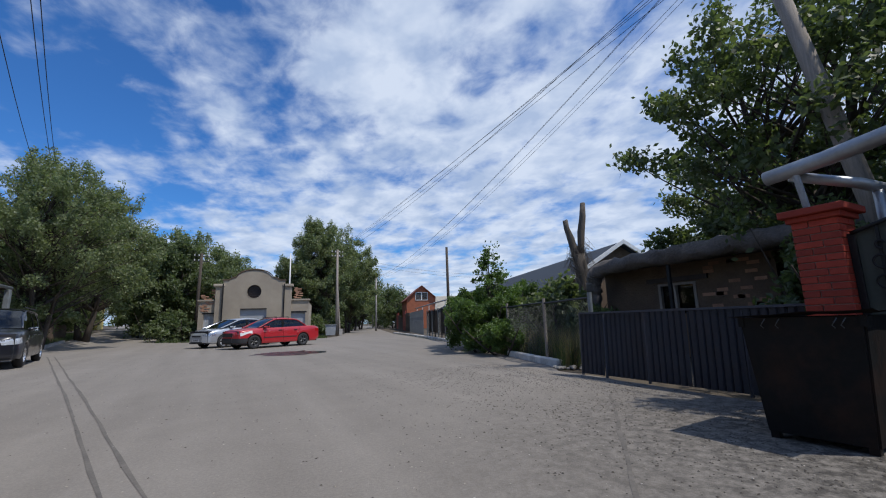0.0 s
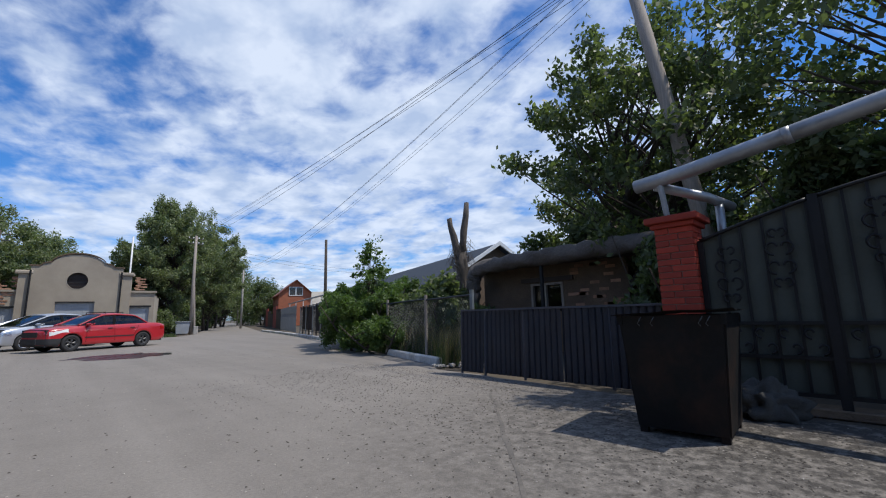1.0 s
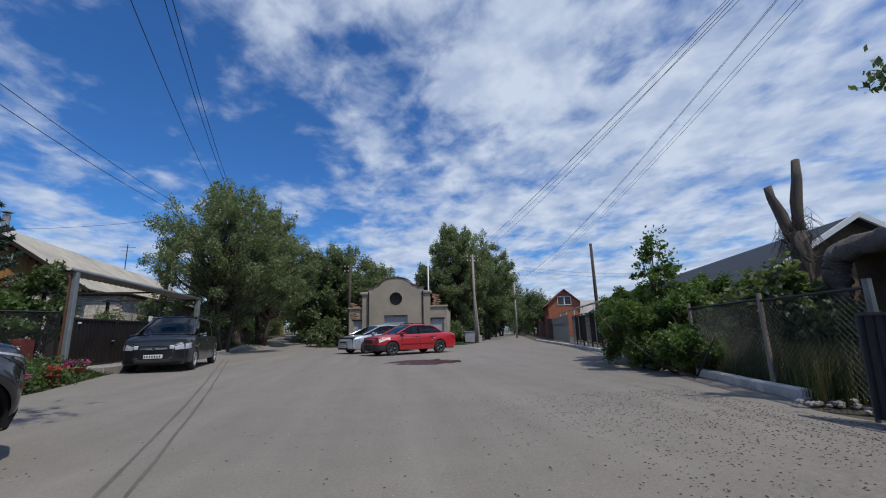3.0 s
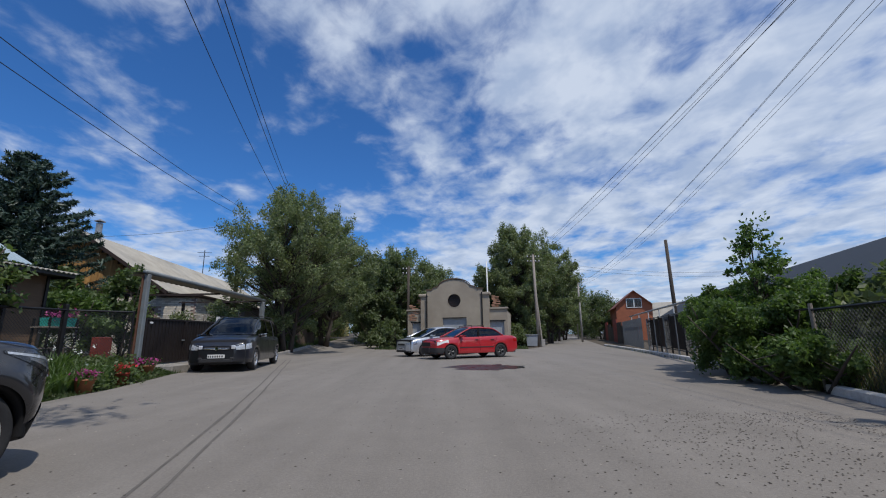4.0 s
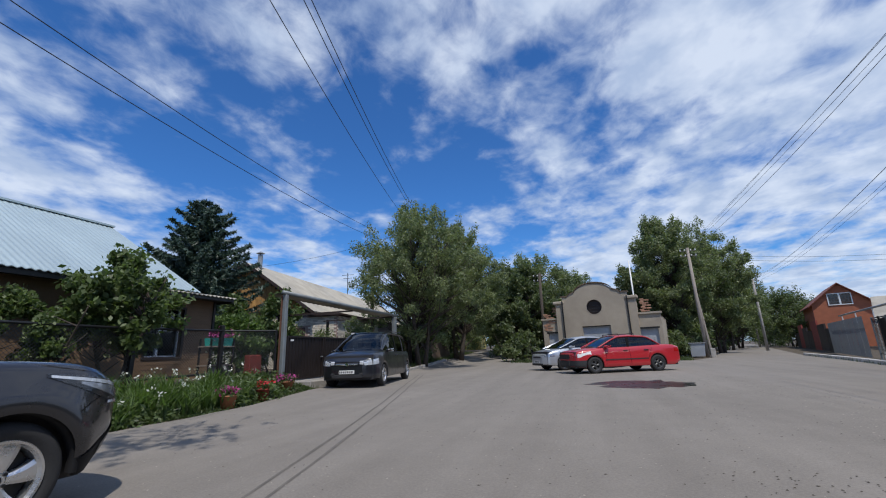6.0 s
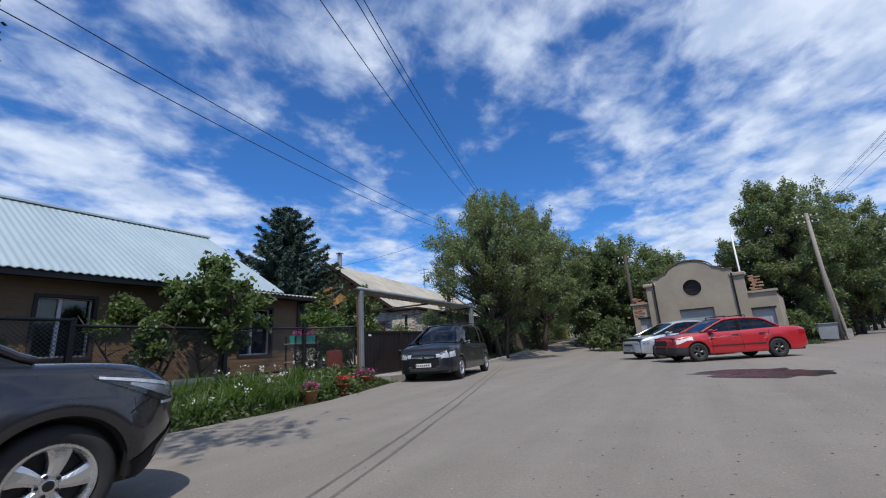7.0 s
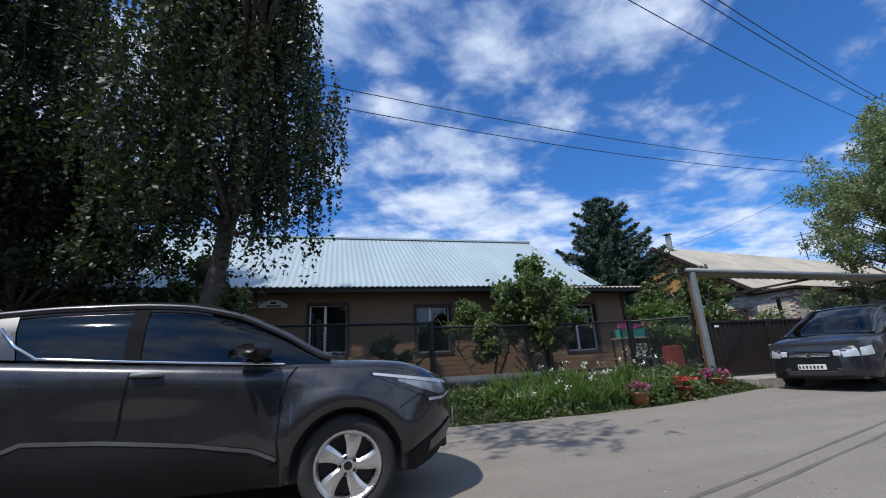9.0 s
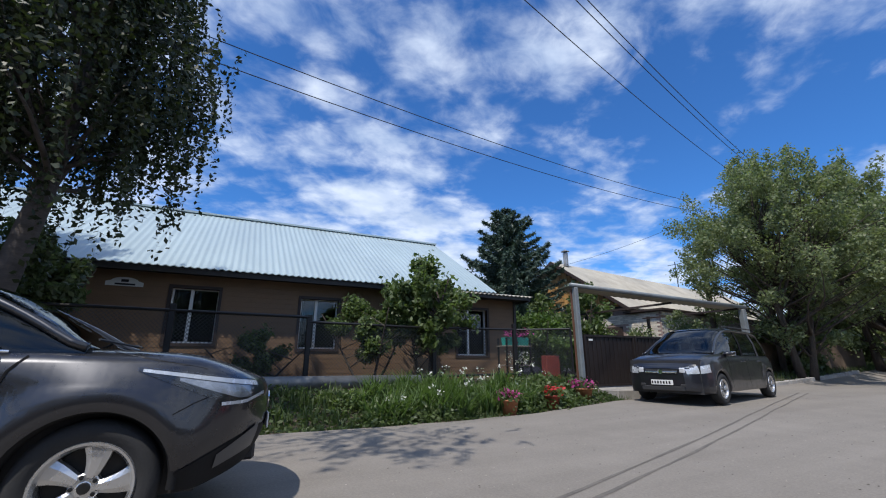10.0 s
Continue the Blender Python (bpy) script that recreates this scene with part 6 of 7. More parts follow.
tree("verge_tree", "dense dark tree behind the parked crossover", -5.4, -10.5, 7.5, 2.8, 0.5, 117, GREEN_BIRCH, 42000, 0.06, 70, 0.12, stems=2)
for i, (x, y, h, r) in enumerate(((-9.5, 11.4, 2.7, 1.3), (-8.6, 10.3, 2.5, 1.0), (-10.8, 13.0, 3.3, 1.4), (-9.0, 12.9, 3.7, 1.1))):
    tagged(bush("garden_shrub", "leafy shrub in the yard between the houses", x, y, h, r, 120 + i, GREEN_BUSH if i < 2 else GREEN_VIB, 5000, 0.085), group="shrubs in the yard")
bush("tamarisk_bush", "feathery green bush behind the panel fence", -6.6, 14.6, 2.3, 1.3, 130, GREEN_ELM, 6000, 0.05)
for i, (x, y, h, r) in enumerate(((-6.6, 22.5, 2.4, 1.4), (-7.4, 25.5, 2.8, 1.7), (-8.2, 29, 3.0, 1.8), (-9.3, 34, 3.0, 1.8), (-10.5, 39, 3.2, 2.0), (-12, 46, 3.4, 2.2), (-1.2, 28.5, 1.7, 1.0), (-0.2, 30.5, 2.2, 1.0), (-2.5, 33, 2.8, 1.5), (-4, 38, 3.0, 1.6), (9.8, 32.8, 1.5, 0.9), (11.0, 34.5, 2.2, 1.2), (-6.2, 48, 3.5, 2.0), (5, 62, 4.5, 4.5), (12, 70, 4.5, 4.5), (-1, 74, 5, 5), (18, 84, 5, 5), (33, 110, 6, 7), (42, 96, 6, 6), (-24, 88, 6, 6), (9, 44, 3, 2.4), (14, 50, 3.2, 2.6), (17.5, 60, 3.5, 2.6), (24, 100, 7, 8), (31, 128, 9, 10), (44, 122, 9, 10), (21.5, 74, 4.5, 3.0), (31.5, 80, 3.6, 2.6), (-14, 60, 3.5, 2.4), (-18.5, 78, 4, 3), (-2.2, 37, 2.6, 1.6), (44, 142, 7, 7), (53, 150, 8, 8), (18.6, 57, 2.6, 1.6), (22, 68, 2.8, 2.0), (25.4, 82, 3.2, 2.4), (29, 64, 4.2, 2.5), (33, 77, 4.6, 3.0), (38, 92, 5, 3.5))):
    tagged(bush("lane_bush", "dark shaded bush along the lane", x, y, h, r, 140 + i, GREEN_DARK, 3200, 0.12), group="bushes along the lane")


for i, (x, y, h, r) in enumerate(((10.4, -5.6, 4.0, 1.4), (10.8, -7.8, 4.3, 1.6), (10.6, -10.2, 4.2, 1.6), (10.0, -3.6, 2.2, 0.9), (11.6, -4.2, 3.9, 1.3), (12.4, -2.2, 3.6, 1.1))):
    tagged(bush("gate_bush", "dark leafy bush behind the iron gate", x, y, h, r, 180 + i, GREEN_DARK, 9000, 0.065), group="bushes behind the gate")

# ---- grass, weeds and flowers ----


def blades(name, label, pts, height, width, mat, seed, lean=0.35):
    rg = np.random.default_rng(seed)
    pts = np.array(pts)
    n = len(pts)
    a = rg.uniform(0, 2 * math.pi, n)
    h = height * rg.uniform(0.45, 1.2, n)
    w = width * rg.uniform(0.7, 1.2, n)
    sx, sy = np.cos(a), np.sin(a)
    l = lean * h * rg.uniform(0.1, 1.0, n)
    base = np.stack([sx * w, sy * w, 0 * h], 1)
    mid = np.stack([-sy * l * 0.35, sx * l * 0.35, h * 0.6], 1)
    tip = np.stack([-sy * l, sx * l, h], 1)
    f1 = np.stack([pts - base, pts + base, pts + mid + base * 0.8, pts + mid - base * 0.8], 1)
    f2 = np.stack([pts + mid - base * 0.8, pts + mid + base * 0.8, pts + tip + base * 0.08, pts + tip - base * 0.08], 1)
    ob = new(name, quads(name, np.concatenate([f1, f2]), mat))
    return tagged(ob, label, "grass" if "grass" in name else "plants", kind="stuff")


rg = np.random.default_rng(3)


def strip(n, y0, y1, xa, xb, hold=None):
    """Points scattered over the bank; xa, xb: offsets from the road's left edge."""
    y = rg.uniform(y0, y1, n)
    o = rg.uniform(xa, xb, n)
    return [(left_edge(v) - u, v, gh(left_edge(v) - u, v) - 0.03) for v, u in zip(y, o)]


c = np.array([p for q in strip(90, 2.2, 8.2, 0.15, 1.4) for p in [(q[0] + rg.normal(0, 0.13), q[1] + rg.normal(0, 0.13), q[2] + 0.05 + abs(rg.normal(0, 0.11))) for _ in range(60)]])
tagged(new("bed_leaves", quads("bed_leaves", cards(c, 0.052, rg, 0.3, 0.5), GREEN_VIB)), "dark broad leaves of the flower bed", "plants", kind="stuff")
blades("verge_grass", "green grass on the bank before the fence", strip(9000, -8, 9.3, 0.05, 1.9), 0.12, 0.006, GREEN_GRASS, 1)
blades("strap_leaves", "clumps of broad strap leaves in the flower bed", [p for c in strip(80, 2.8, 6.2, 0.25, 1.5) for p in [(c[0] + rg.normal(0, 0.09), c[1] + rg.normal(0, 0.09), c[2]) for _ in range(30)]], 0.46, 0.020, GREEN_LILY, 2, 1.2)
c = np.array(strip(16000, -8, 8.9, 0.02, 1.9))
c[:, 2] += 0.03 + rg.uniform(0, 1, len(c)) ** 2 * 0.20 * (0.5 + 0.5 * np.sin(c[:, 1] * 2.1 + np.sin(c[:, 0] * 5)))
tagged(new("ground_cover", quads("ground_cover", cards(c, 0.045, rg, 0.4), GREEN_GRASS)), "low leafy plants covering the bank", "plants", kind="stuff")
blades("leafy_weeds", "low leafy weeds beside the ground pipe", [p for c in strip(60, -6, 3.4, 0.4, 1.5) for p in [(c[0] + rg.normal(0, 0.1), c[1] + rg.normal(0, 0.1), c[2]) for _ in range(20)]], 0.30, 0.014, GREEN_GRASS, 3, 0.8)
c = np.array([(x, y, z + rg.uniform(0.38, 0.58)) for x, y, z in strip(26, 3.0, 7.8, 0.3, 1.6)])
c = np.repeat(c, 7, 0) + rg.normal(0, 0.028, (26 * 7, 3))
tagged(new("white_flowers", quads("white_flowers", cards(c, 0.028, rg), PETALWHITE)), "white blossoms above the flower bed", "flowers", kind="stuff")
c = np.array([(-6.55 + rg.normal(0, 0.12), 7.75 + rg.uniform(-0.4, 0.4), 1.72 + rg.normal(0, 0.07)) for _ in range(120)])
tagged(new("planter_blossoms", quads("planter_blossoms", cards(c, 0.04, rg), PETALPINK)), "pink blossoms in the turquoise planters", "flowers", kind="stuff")
c = np.array([(-6.5 + rg.normal(0, 0.12), 7.75 + rg.uniform(-0.4, 0.4), 1.05 + rg.normal(0, 0.1)) for _ in range(90)])
tagged(new("stand_blossoms", quads("stand_blossoms", cards(c, 0.045, rg), PETALWHITE)), "white blossoms on the plant stand", "flowers", kind="stuff")


def right_strip(n, y0, y1, a, b):
    y = rg.uniform(y0, y1, n)
    o = rg.uniform(a, b, n)
    return [(right_edge(v) + u, v, -0.03) for v, u in zip(y, o)]


blades("tall_weeds", "tall weeds and grass behind the kerb", right_strip(8000, 0.7, 9.0, 0.2, 2.0), 0.55, 0.008, GREEN_GRASS, 5, 0.4)
blades("dry_weeds", "straw coloured dry weeds behind the kerb", right_strip(3000, 0.7, 5.0, 0.25, 1.5), 0.75, 0.006, STRAW, 6, 0.35)
blades("kerb_grass", "grass tufts along the kerb", right_strip(2500, 1.5, 30, -0.05, 0.5), 0.16, 0.006, GREEN_GRASS, 7)
pts = [(rg.uniform(-1.5, 9.5), rg.uniform(26.6, 29.5), 0.0) for _ in range(4200)]
blades("island_grass", "rough grass round the old garage", [(x, y, gh(x, y) - 0.03) for x, y, z in pts if not (-0.3 < x < 8.8 and y > 27.4)], 0.25, 0.01, GREEN_GRASS, 8)
pts = [(left_edge(v) - rg.uniform(0, 2.0), v) for v in rg.uniform(16.5, 45, 4500)]
blades("lane_grass", "grass along the lane under the trees", [(x, y, gh(x, y) - 0.03) for x, y in pts], 0.25, 0.01, GREEN_GRASS, 9)

# ---- the right hand side: bin, pillar, gate, fences ----
bn = thing("waste_bin", "battered black steel waste bin with a sheet lid", "waste bin", Matrix.Translation((6.88, -4.14, 0.0)) @ Matrix.Rotation(radians(4), 4, "Z") @ Matrix.Diagonal((1, 1, 1.07, 1)))
bm = B()
lo, hi = 0.33, 0.40
pr = [((-lo, -lo), (-hi, -hi)), ((lo, -lo), (hi, -hi)), ((lo, lo), (hi, hi)), ((-lo, lo), (-hi, hi))]
rows = []
for k in range(7):
    f = k / 6
    rows.append([(a[0] + (b[0] - a[0]) * f + 0.006 * noise.noise((a[0] * 9, a[1] * 9, f * 4)), a[1] + (b[1] - a[1]) * f, 0.05 + 0.86 * f) for a, b in pr + pr[:1]])
vr = sheet(bm, rows)
bm.faces.new([v for v in vr[0][:4]])
bmesh.ops.remove_doubles(bm, verts=bm.verts, dist=0.0005)
bmesh.ops.bevel(bm, geom=[e for e in bm.edges if abs(e.verts[0].co.z - e.verts[1].co.z) > 0.05 and e.is_manifold], offset=0.015, segments=2, affect="EDGES")
part("body", bm, BINPAINT, bn, "tapering black steel body")
for sx, sy in ((-1, -1), (1, -1), (1, 1), (-1, 1)):
    part("foot", box(B(), sx * 0.29 - 0.03, sx * 0.29 + 0.03, sy * 0.29 - 0.03, sy * 0.29 + 0.03, 0.0, 0.06), BINPAINT, bn)
    part("corner_iron", box(B(), sx * 0.385 - 0.02, sx * 0.385 + 0.02, sy * 0.385 - 0.02, sy * 0.385 + 0.02, 0.84, 0.915), BINPAINT, bn)
bm = B()
rows = []
for i in range(9):
    x = -0.46 + 0.92 * i / 8
    rows.append([(x, -0.46 + 0.92 * j / 8, 0.925 + 0.02 * noise.noise((x * 3, j * 0.5, 2)) + 0.03 * (j / 8 - 0.5) * -1 + (0.015 if i == 0 else 0)) for j in range(9)])
sheet(bm, rows)
bmesh.ops.solidify(bm, geom=bm.faces[:], thickness=0.012)
part("lid", bm, BINPAINT, bn, "warped sheet lid")
for k, y in enumerate((-0.30, -0.25, 0.10, 0.2)):
    bm = B()
    tube(bm, [(-0.42, y, 0.90), (-0.44, y + 0.015, 0.87), (-0.43, y + 0.03, 0.85), (-0.41, y + 0.02, 0.83)], 0.004, 6)
    part("wire_hook", bm, GALV, bn, "bent bright wire")

pillar = thing("brick_pillar", "red painted brick gate pillar with a stepped cap", "pillar", Matrix.Translation((8.30, -3.82, 0)))
part("core", box(B(), -0.19, 0.19, -0.19, 0.19, 0, 2.02), MORTAR, pillar, "mortar joints")
part("cap", box(B(), -0.29, 0.29, -0.29, 0.29, 2.05, 2.13, 0.01), REDBRICK, pillar, "overhanging brick cap")
part("cap_step", box(B(), -0.24, 0.24, -0.24, 0.24, 1.99, 2.05, 0.008), REDBRICK, pillar)
shared = {}
for k in range(26):
    z = 0.02 + k * 0.076
    for s in range(4):
        for piece in ((-0.2, 0.045), (0.055, 0.2)) if (k + s) % 2 else ((-0.2, -0.055), (-0.045, 0.2)):
            key = piece
            if key not in shared:
                bm = B()
                box(bm, piece[0], piece[1], -0.205, -0.185, 0.0, 0.066, 0.004)
                shared[key] = finish("brick", bm, REDBRICK)
            ob = new("brick", shared[key])
            ob.parent = pillar
            ob.matrix_basis = Matrix.Translation((0, 0, z)) @ Matrix.Rotation(s * math.pi / 2, 4, "Z")

gp = thing("gas_pipe", "silver painted gas pipe carried over the gate", "pipe")
bm = B()
tube(bm, [(8.18, -3.42, 2.60), (8.15, -4.0, 2.64), (8.0, -5.6, 2.82), (7.9, -7.0, 2.97), (7.9, -12, 3.2)], 0.085, 16)
part("main_pipe", bm, ALUPAINT, gp, "", True)
bm = B()
tube(bm, [(8.05, -4.95, 2.735), (8.045, -5.02, 2.745)], 0.094, 16)
part("pipe_joint", bm, ALUPAINT, gp, "", True)
bm = B()
tube(bm, [(8.22, -3.75, 2.12), (8.16, -3.72, 2.56)], 0.035, 8)
part("bracket", bm, ALUPAINT, gp)
bm = B()
tube(bm, [(8.2, -3.65, 2.56), (8.55, -4.12, 2.38), (8.9, -4.3, 2.28)], 0.06, 12)
tube(bm, [(8.72, -4.2, 2.34), (8.72, -4.2, 1.6)], 0.05, 10)
part("branch_pipe", bm, ALUPAINT, gp, "thin branch pipe", True)

ig = thing("iron_gate", "grey green sheet gate with black scrolled ironwork, closed", "gate")


def gate_top(y):
    s = (-4.05 - y) / 4.5
    return 1.80 + 0.46 * math.sin(math.pi * min(1, max(0, s)))


for a, b in ((-4.06, -5.04), (-5.12, -6.7), (-6.78, -8.5)):
    n = 16
    bm = B()
    out = [(a + (b - a) * k / n, gate_top(a + (b - a) * k / n) - 0.01) for k in range(n + 1)] + [(b, 0.15), (a, 0.15)]
    prism(bm, out, -8.27, -8.26, Matrix.Rotation(radians(90), 4, "Z"))
    lf = part("gate_leaf", bm, GATESHEET, ig, "grey green sheet leaf")
    bm = B()
    tube(bm, [(8.22, a + (b - a) * k / n, gate_top(a + (b - a) * k / n)) for k in range(n + 1)], 0.022, 6)
    part("top_bar", bm, BLACKSTEEL, lf, "black arched bar", True)
    for z in (0.17, 0.52, 0.86):
        part("rail", box(B(), 8.20, 8.24, min(a, b), max(a, b), z - 0.018, z + 0.018), BLACKSTEEL, lf)
    m = int(abs(b - a) / 0.165)
    for k in range(m + 1):
        y = a + (b - a) * k / m
        w = 0.03 if k in (0, m) else 0.012
        part("bar", box(B(), 8.215, 8.24, y - w, y + w, 0.17, gate_top(y)), BLACKSTEEL, lf)

    def scroll(y, z, s, sg, parent):
        bm = B()
        pts = []
        for k in range(26):
            t = k / 25
            r = s * (1 - 0.72 * t)
            an = -math.pi / 2 + sg * 4.6 * t
            pts.append((8.205, y + sg * s * 0.0 + r * math.cos(an) + sg * s * 0.55, z + r * math.sin(an)))
        tube(bm, pts, 0.012, 5)
        part("scroll", bm, BLACKSTEEL, parent, "wrought scroll", True)

    for yc in (a + (b - a) * 0.25, a + (b - a) * 0.72):
        zc = gate_top(yc) - 0.48
        for sg in (-1, 1):
            for dz, s in ((0.26, 0.055), (0.10, 0.085), (-0.10, 0.085), (-0.26, 0.055)):
                scroll(yc, zc + dz, s, sg, lf)
    for k in range(5):
        yc = a + (b - a) * (k + 0.5) / 5
        for dz in (-0.075, 0.075):
            scroll(yc, 0.69 + dz, 0.06, 1 if dz > 0 else -1, lf)
for y in (-5.08, -6.74):
    part("gate_post", box(B(), 8.19, 8.27, y - 0.04, y + 0.04, 0.0, gate_top(y) + 0.03), BLACKSTEEL, ig, "black gate post")
solid("gate_sill", box(B(), 8.15, 8.45, -8.6, -4.05, -0.02, 0.06, 0.01), OLDPLASTER, "low concrete sill under the iron gate", "sill", kind="structure")
bm = B()
bmesh.ops.create_icosphere(bm, subdivisions=4, radius=1.0)
for v in bm.verts:
    k = 1 + 0.55 * noise.noise(v.co * 2.1) + 0.28 * noise.noise(v.co * 5.5) + 0.10 * noise.noise(v.co * 11)
    v.co = Vector((v.co.x * 0.24 * k, v.co.y * 0.40 * k, max(-0.0, v.co.z * 0.20 * k + 0.12)))
solid("sack", bm, SACK, "slumped grey sack lying beside the bin", "sack", smooth=True, m=Matrix.Translation((7.72, -4.55, 0)) @ Matrix.Rotation(radians(25), 4, "Z") @ Matrix.Diagonal((0.75, 0.66, 1.0, 1)))

yf = thing("sheet_fence", "slate blue profiled sheet fence with a patched join", "fence")
for i, (a, b) in enumerate(((-3.55, -2.9), (-2.88, -2.2), (-2.18, -1.52), (-1.50, -0.72), (-0.70, -0.20))):
    bm = B()
    rows = []
    n = int((b - a) / 0.019)
    top = 1.08 + 0.015 * (i % 3)
    for k in range(n + 1):
        y = a + (b - a) * k / n
        o = 0.022 if k % 5 == 4 else 0.0
        rows.append([(8.20 + o + 0.03 * (i == 3), y, 0.04), (8.24 + o + 0.03 * (i == 3), y, top)])
    sheet(bm, rows)
    bmesh.ops.solidify(bm, geom=bm.faces[:], thickness=0.004)
    part("panel", bm, BLUEFENCE, yf)
for y in (-2.89, -1.51, -0.71, -0.18):
    bm = B()
    tube(bm, [(8.235, y, 0), (8.265, y, 1.10)], 0.024, 8)
    part("post", bm, BLUEFENCE, yf)
part("top_rail", box(B(), 8.215, 8.245, -3.6, -0.2, 1.075, 1.105), BLUEFENCE, yf)

wf = thing("wire_fence", "rusty framed wire fence grown through by weeds", "fence")
ps = [(8.55, 0.05), (9.0, 1.9), (9.75, 4.4), (10.6, 7.2), (11.6, 10.6)]
for k, (x, y) in enumerate(ps):
    bm = B()
    tube(bm, [(x + 0.25, y, 0), (x + 0.25, y, 1.50)], 0.045 if k == 0 else 0.035, 8)
    part("post", bm, GREYPAINT if k == 0 else OLDWOOD, wf)
for p, q in zip(ps, ps[1:]):
    bm = B()
    tube(bm, [(p[0] + 0.25, p[1], 1.40), (q[0] + 0.25, q[1], 1.38)], 0.022, 6)
    part("rail", bm, BLACKSTEEL, wf)
chain_link(wf, (8.8, 0.05), (9.25, 1.9), 0.1, 1.4, 0.09)
chain_link(wf, (9.25, 1.9), (10.0, 4.4), 0.1, 1.4, 0.09)


def kerb(pts, mat, label, w=0.16, h=0.15):
    k = thing("kerb", label, "kerb", kind="structure")
    for p, q in zip(pts, pts[1:]):
        d = Vector(q) - Vector(p)
        n = max(1, round(d.length / 1.0))
        for i in range(n):
            a = Vector(p) + d * (i / n)
            ob = part("kerb_stone", box(B(), 0, w, 0.01, d.length / n - 0.01, -0.05, h, 0.02), mat, k)
            ob.matrix_basis = Matrix.Translation((a.x, a.y, gh(a.x, a.y))) @ Matrix.Rotation(math.atan2(-d.x, d.y), 4, "Z") @ Matrix.Rotation(radians(1.5 * noise.noise((a.x, a.y, 0))), 4, "Y")


kerb([(8.75, 1.05), (9.0, 2.0), (9.62, 4.0)], WHITEWASH, "whitewashed kerb stones with a broken end")
kerb([(11.3, 9.2), (12.25, 12.5), (14.75, 23), (16.4, 31)], WHITEWASH, "pale kerb along the right hand fences")
kerb([(-4.6, 13.2), (-5.05, 17.2), (-5.9, 26.0)], CONCRETE, "grey kerb along the lane", h=0.12)
bm = B()
for k in range(26):
    r = random.Random(k)
    x, y, s = 8.75 + r.uniform(-0.3, 0.5), 0.55 + r.uniform(-0.45, 0.5), r.uniform(0.02, 0.07)
    bmesh.ops.create_icosphere(bm, subdivisions=1, radius=s, matrix=Matrix.Translation((x, y, s * 0.4)) @ Matrix.Diagonal((1.2, 0.9, 0.7, 1)))
tagged(solid("rubble", bm, CONCRETE, "broken kerb rubble and pebbles by the fence", "rubble", kind="stuff"))

# fences and gas line further along
RD = Vector((2.6, 8.3, 0)).normalized()


def along(p, d, off=0.0):
    return (p[0] + RD.x * d + RD.y * off, p[1] + RD.y * d - RD.x * off)


df = thing("dark_fence", "dark frame fence with open panels along the road", "fence")
P0 = (12.55, 12.9)
for k in range(9):
    x, y = along(P0, k * 1.25, 0.3)
    bm = B()
    tube(bm, [(x, y, 0), (x, y, 1.85)], 0.04, 8)
    part("post", bm, BLACKSTEEL if k % 2 else GREYPAINT, df)
    if k < 8:
        x2, y2 = along(P0, (k + 1) * 1.25, 0.3)
        for z in (0.25, 1.80):
            bm = B()
            tube(bm, [(x, y, z), (x2, y2, z)], 0.025, 6)
            part("rail", bm, BLACKSTEEL, df)
        if k in (1, 2, 4, 5, 6):
            bm = B()
            a, c = Vector((x, y, 0)).lerp(Vector((x2, y2, 0)), 0.05), Vector((x, y, 0)).lerp(Vector((x2, y2, 0)), 0.95)
            sheet(bm, [[(a.x, a.y, 0.3), (c.x, c.y, 0.3)], [(a.x, a.y, 1.75), (c.x, c.y, 1.75)]])
            bmesh.ops.solidify(bm, geom=bm.faces[:], thickness=0.01)
            part("panel", bm, GATEBROWN if k != 4 else DARKWOOD, df)
        else:
            chain_link(df, (x, y), (x2, y2), 0.3, 1.75, 0.12, 0.006)
sf = thing("grey_sheet_fence", "long grey profiled sheet fence beside the road", "fence")
P1 = along(P0, 10.6)
for k in range(9):
    bm = B()
    rows = []
    for j in range(17):
        x, y = along(P1, k * 1.2 + j * 1.17 / 16, 0.1 + 0.02 * ((j // 2) % 2))
        rows.append([(x, y, 0.05), (x, y, 1.95)])
    sheet(bm, rows)
    bmesh.ops.solidify(bm, geom=bm.faces[:], thickness=0.006)
    part("panel", bm, GREYSHEET, sf)
ff = thing("far_fence", "row of dark sheds and fences along the far road", "fence")
for k in range(7):
    x, y = along(P1, 12 + k * 4.2, 0.5)
    ob = part("panel", box(B(), 0, 0.12, 0, 4.1, 0, 1.7 + 0.4 * (k % 3)), (GATEBROWN, DARKWOOD, REDPAINT)[k % 3], ff)
    ob.matrix_basis = Matrix.Translation((x, y, 0)) @ Matrix.Rotation(math.atan2(-RD.x, RD.y), 4, "Z")
gl = thing("street_gas_line", "pale gas pipe on thin posts above the fences", "pipe")
for d0, d1 in ((-4, 9), (9, 20)):
    a, b = along(P0, d0, 0.6), along(P0, d1, 0.6)
    bm = B()
    tube(bm, [(*a, 2.25 if d0 < 0 else 2.32), (*b, 2.32 if d0 < 0 else 2.35)], 0.05, 8)
    part("pipe", bm, ALUPAINT, gl, "", True)
for d in (-3, 0.5, 4, 7.5, 11, 15, 19):
    x, y = along(P0, d, 0.6)
    bm = B()
    tube(bm, [(x, y, 0), (x, y, 2.25 + 0.006 * d)], 0.03, 6)
    part("post", bm, SIGNWHITE, gl, "white post")

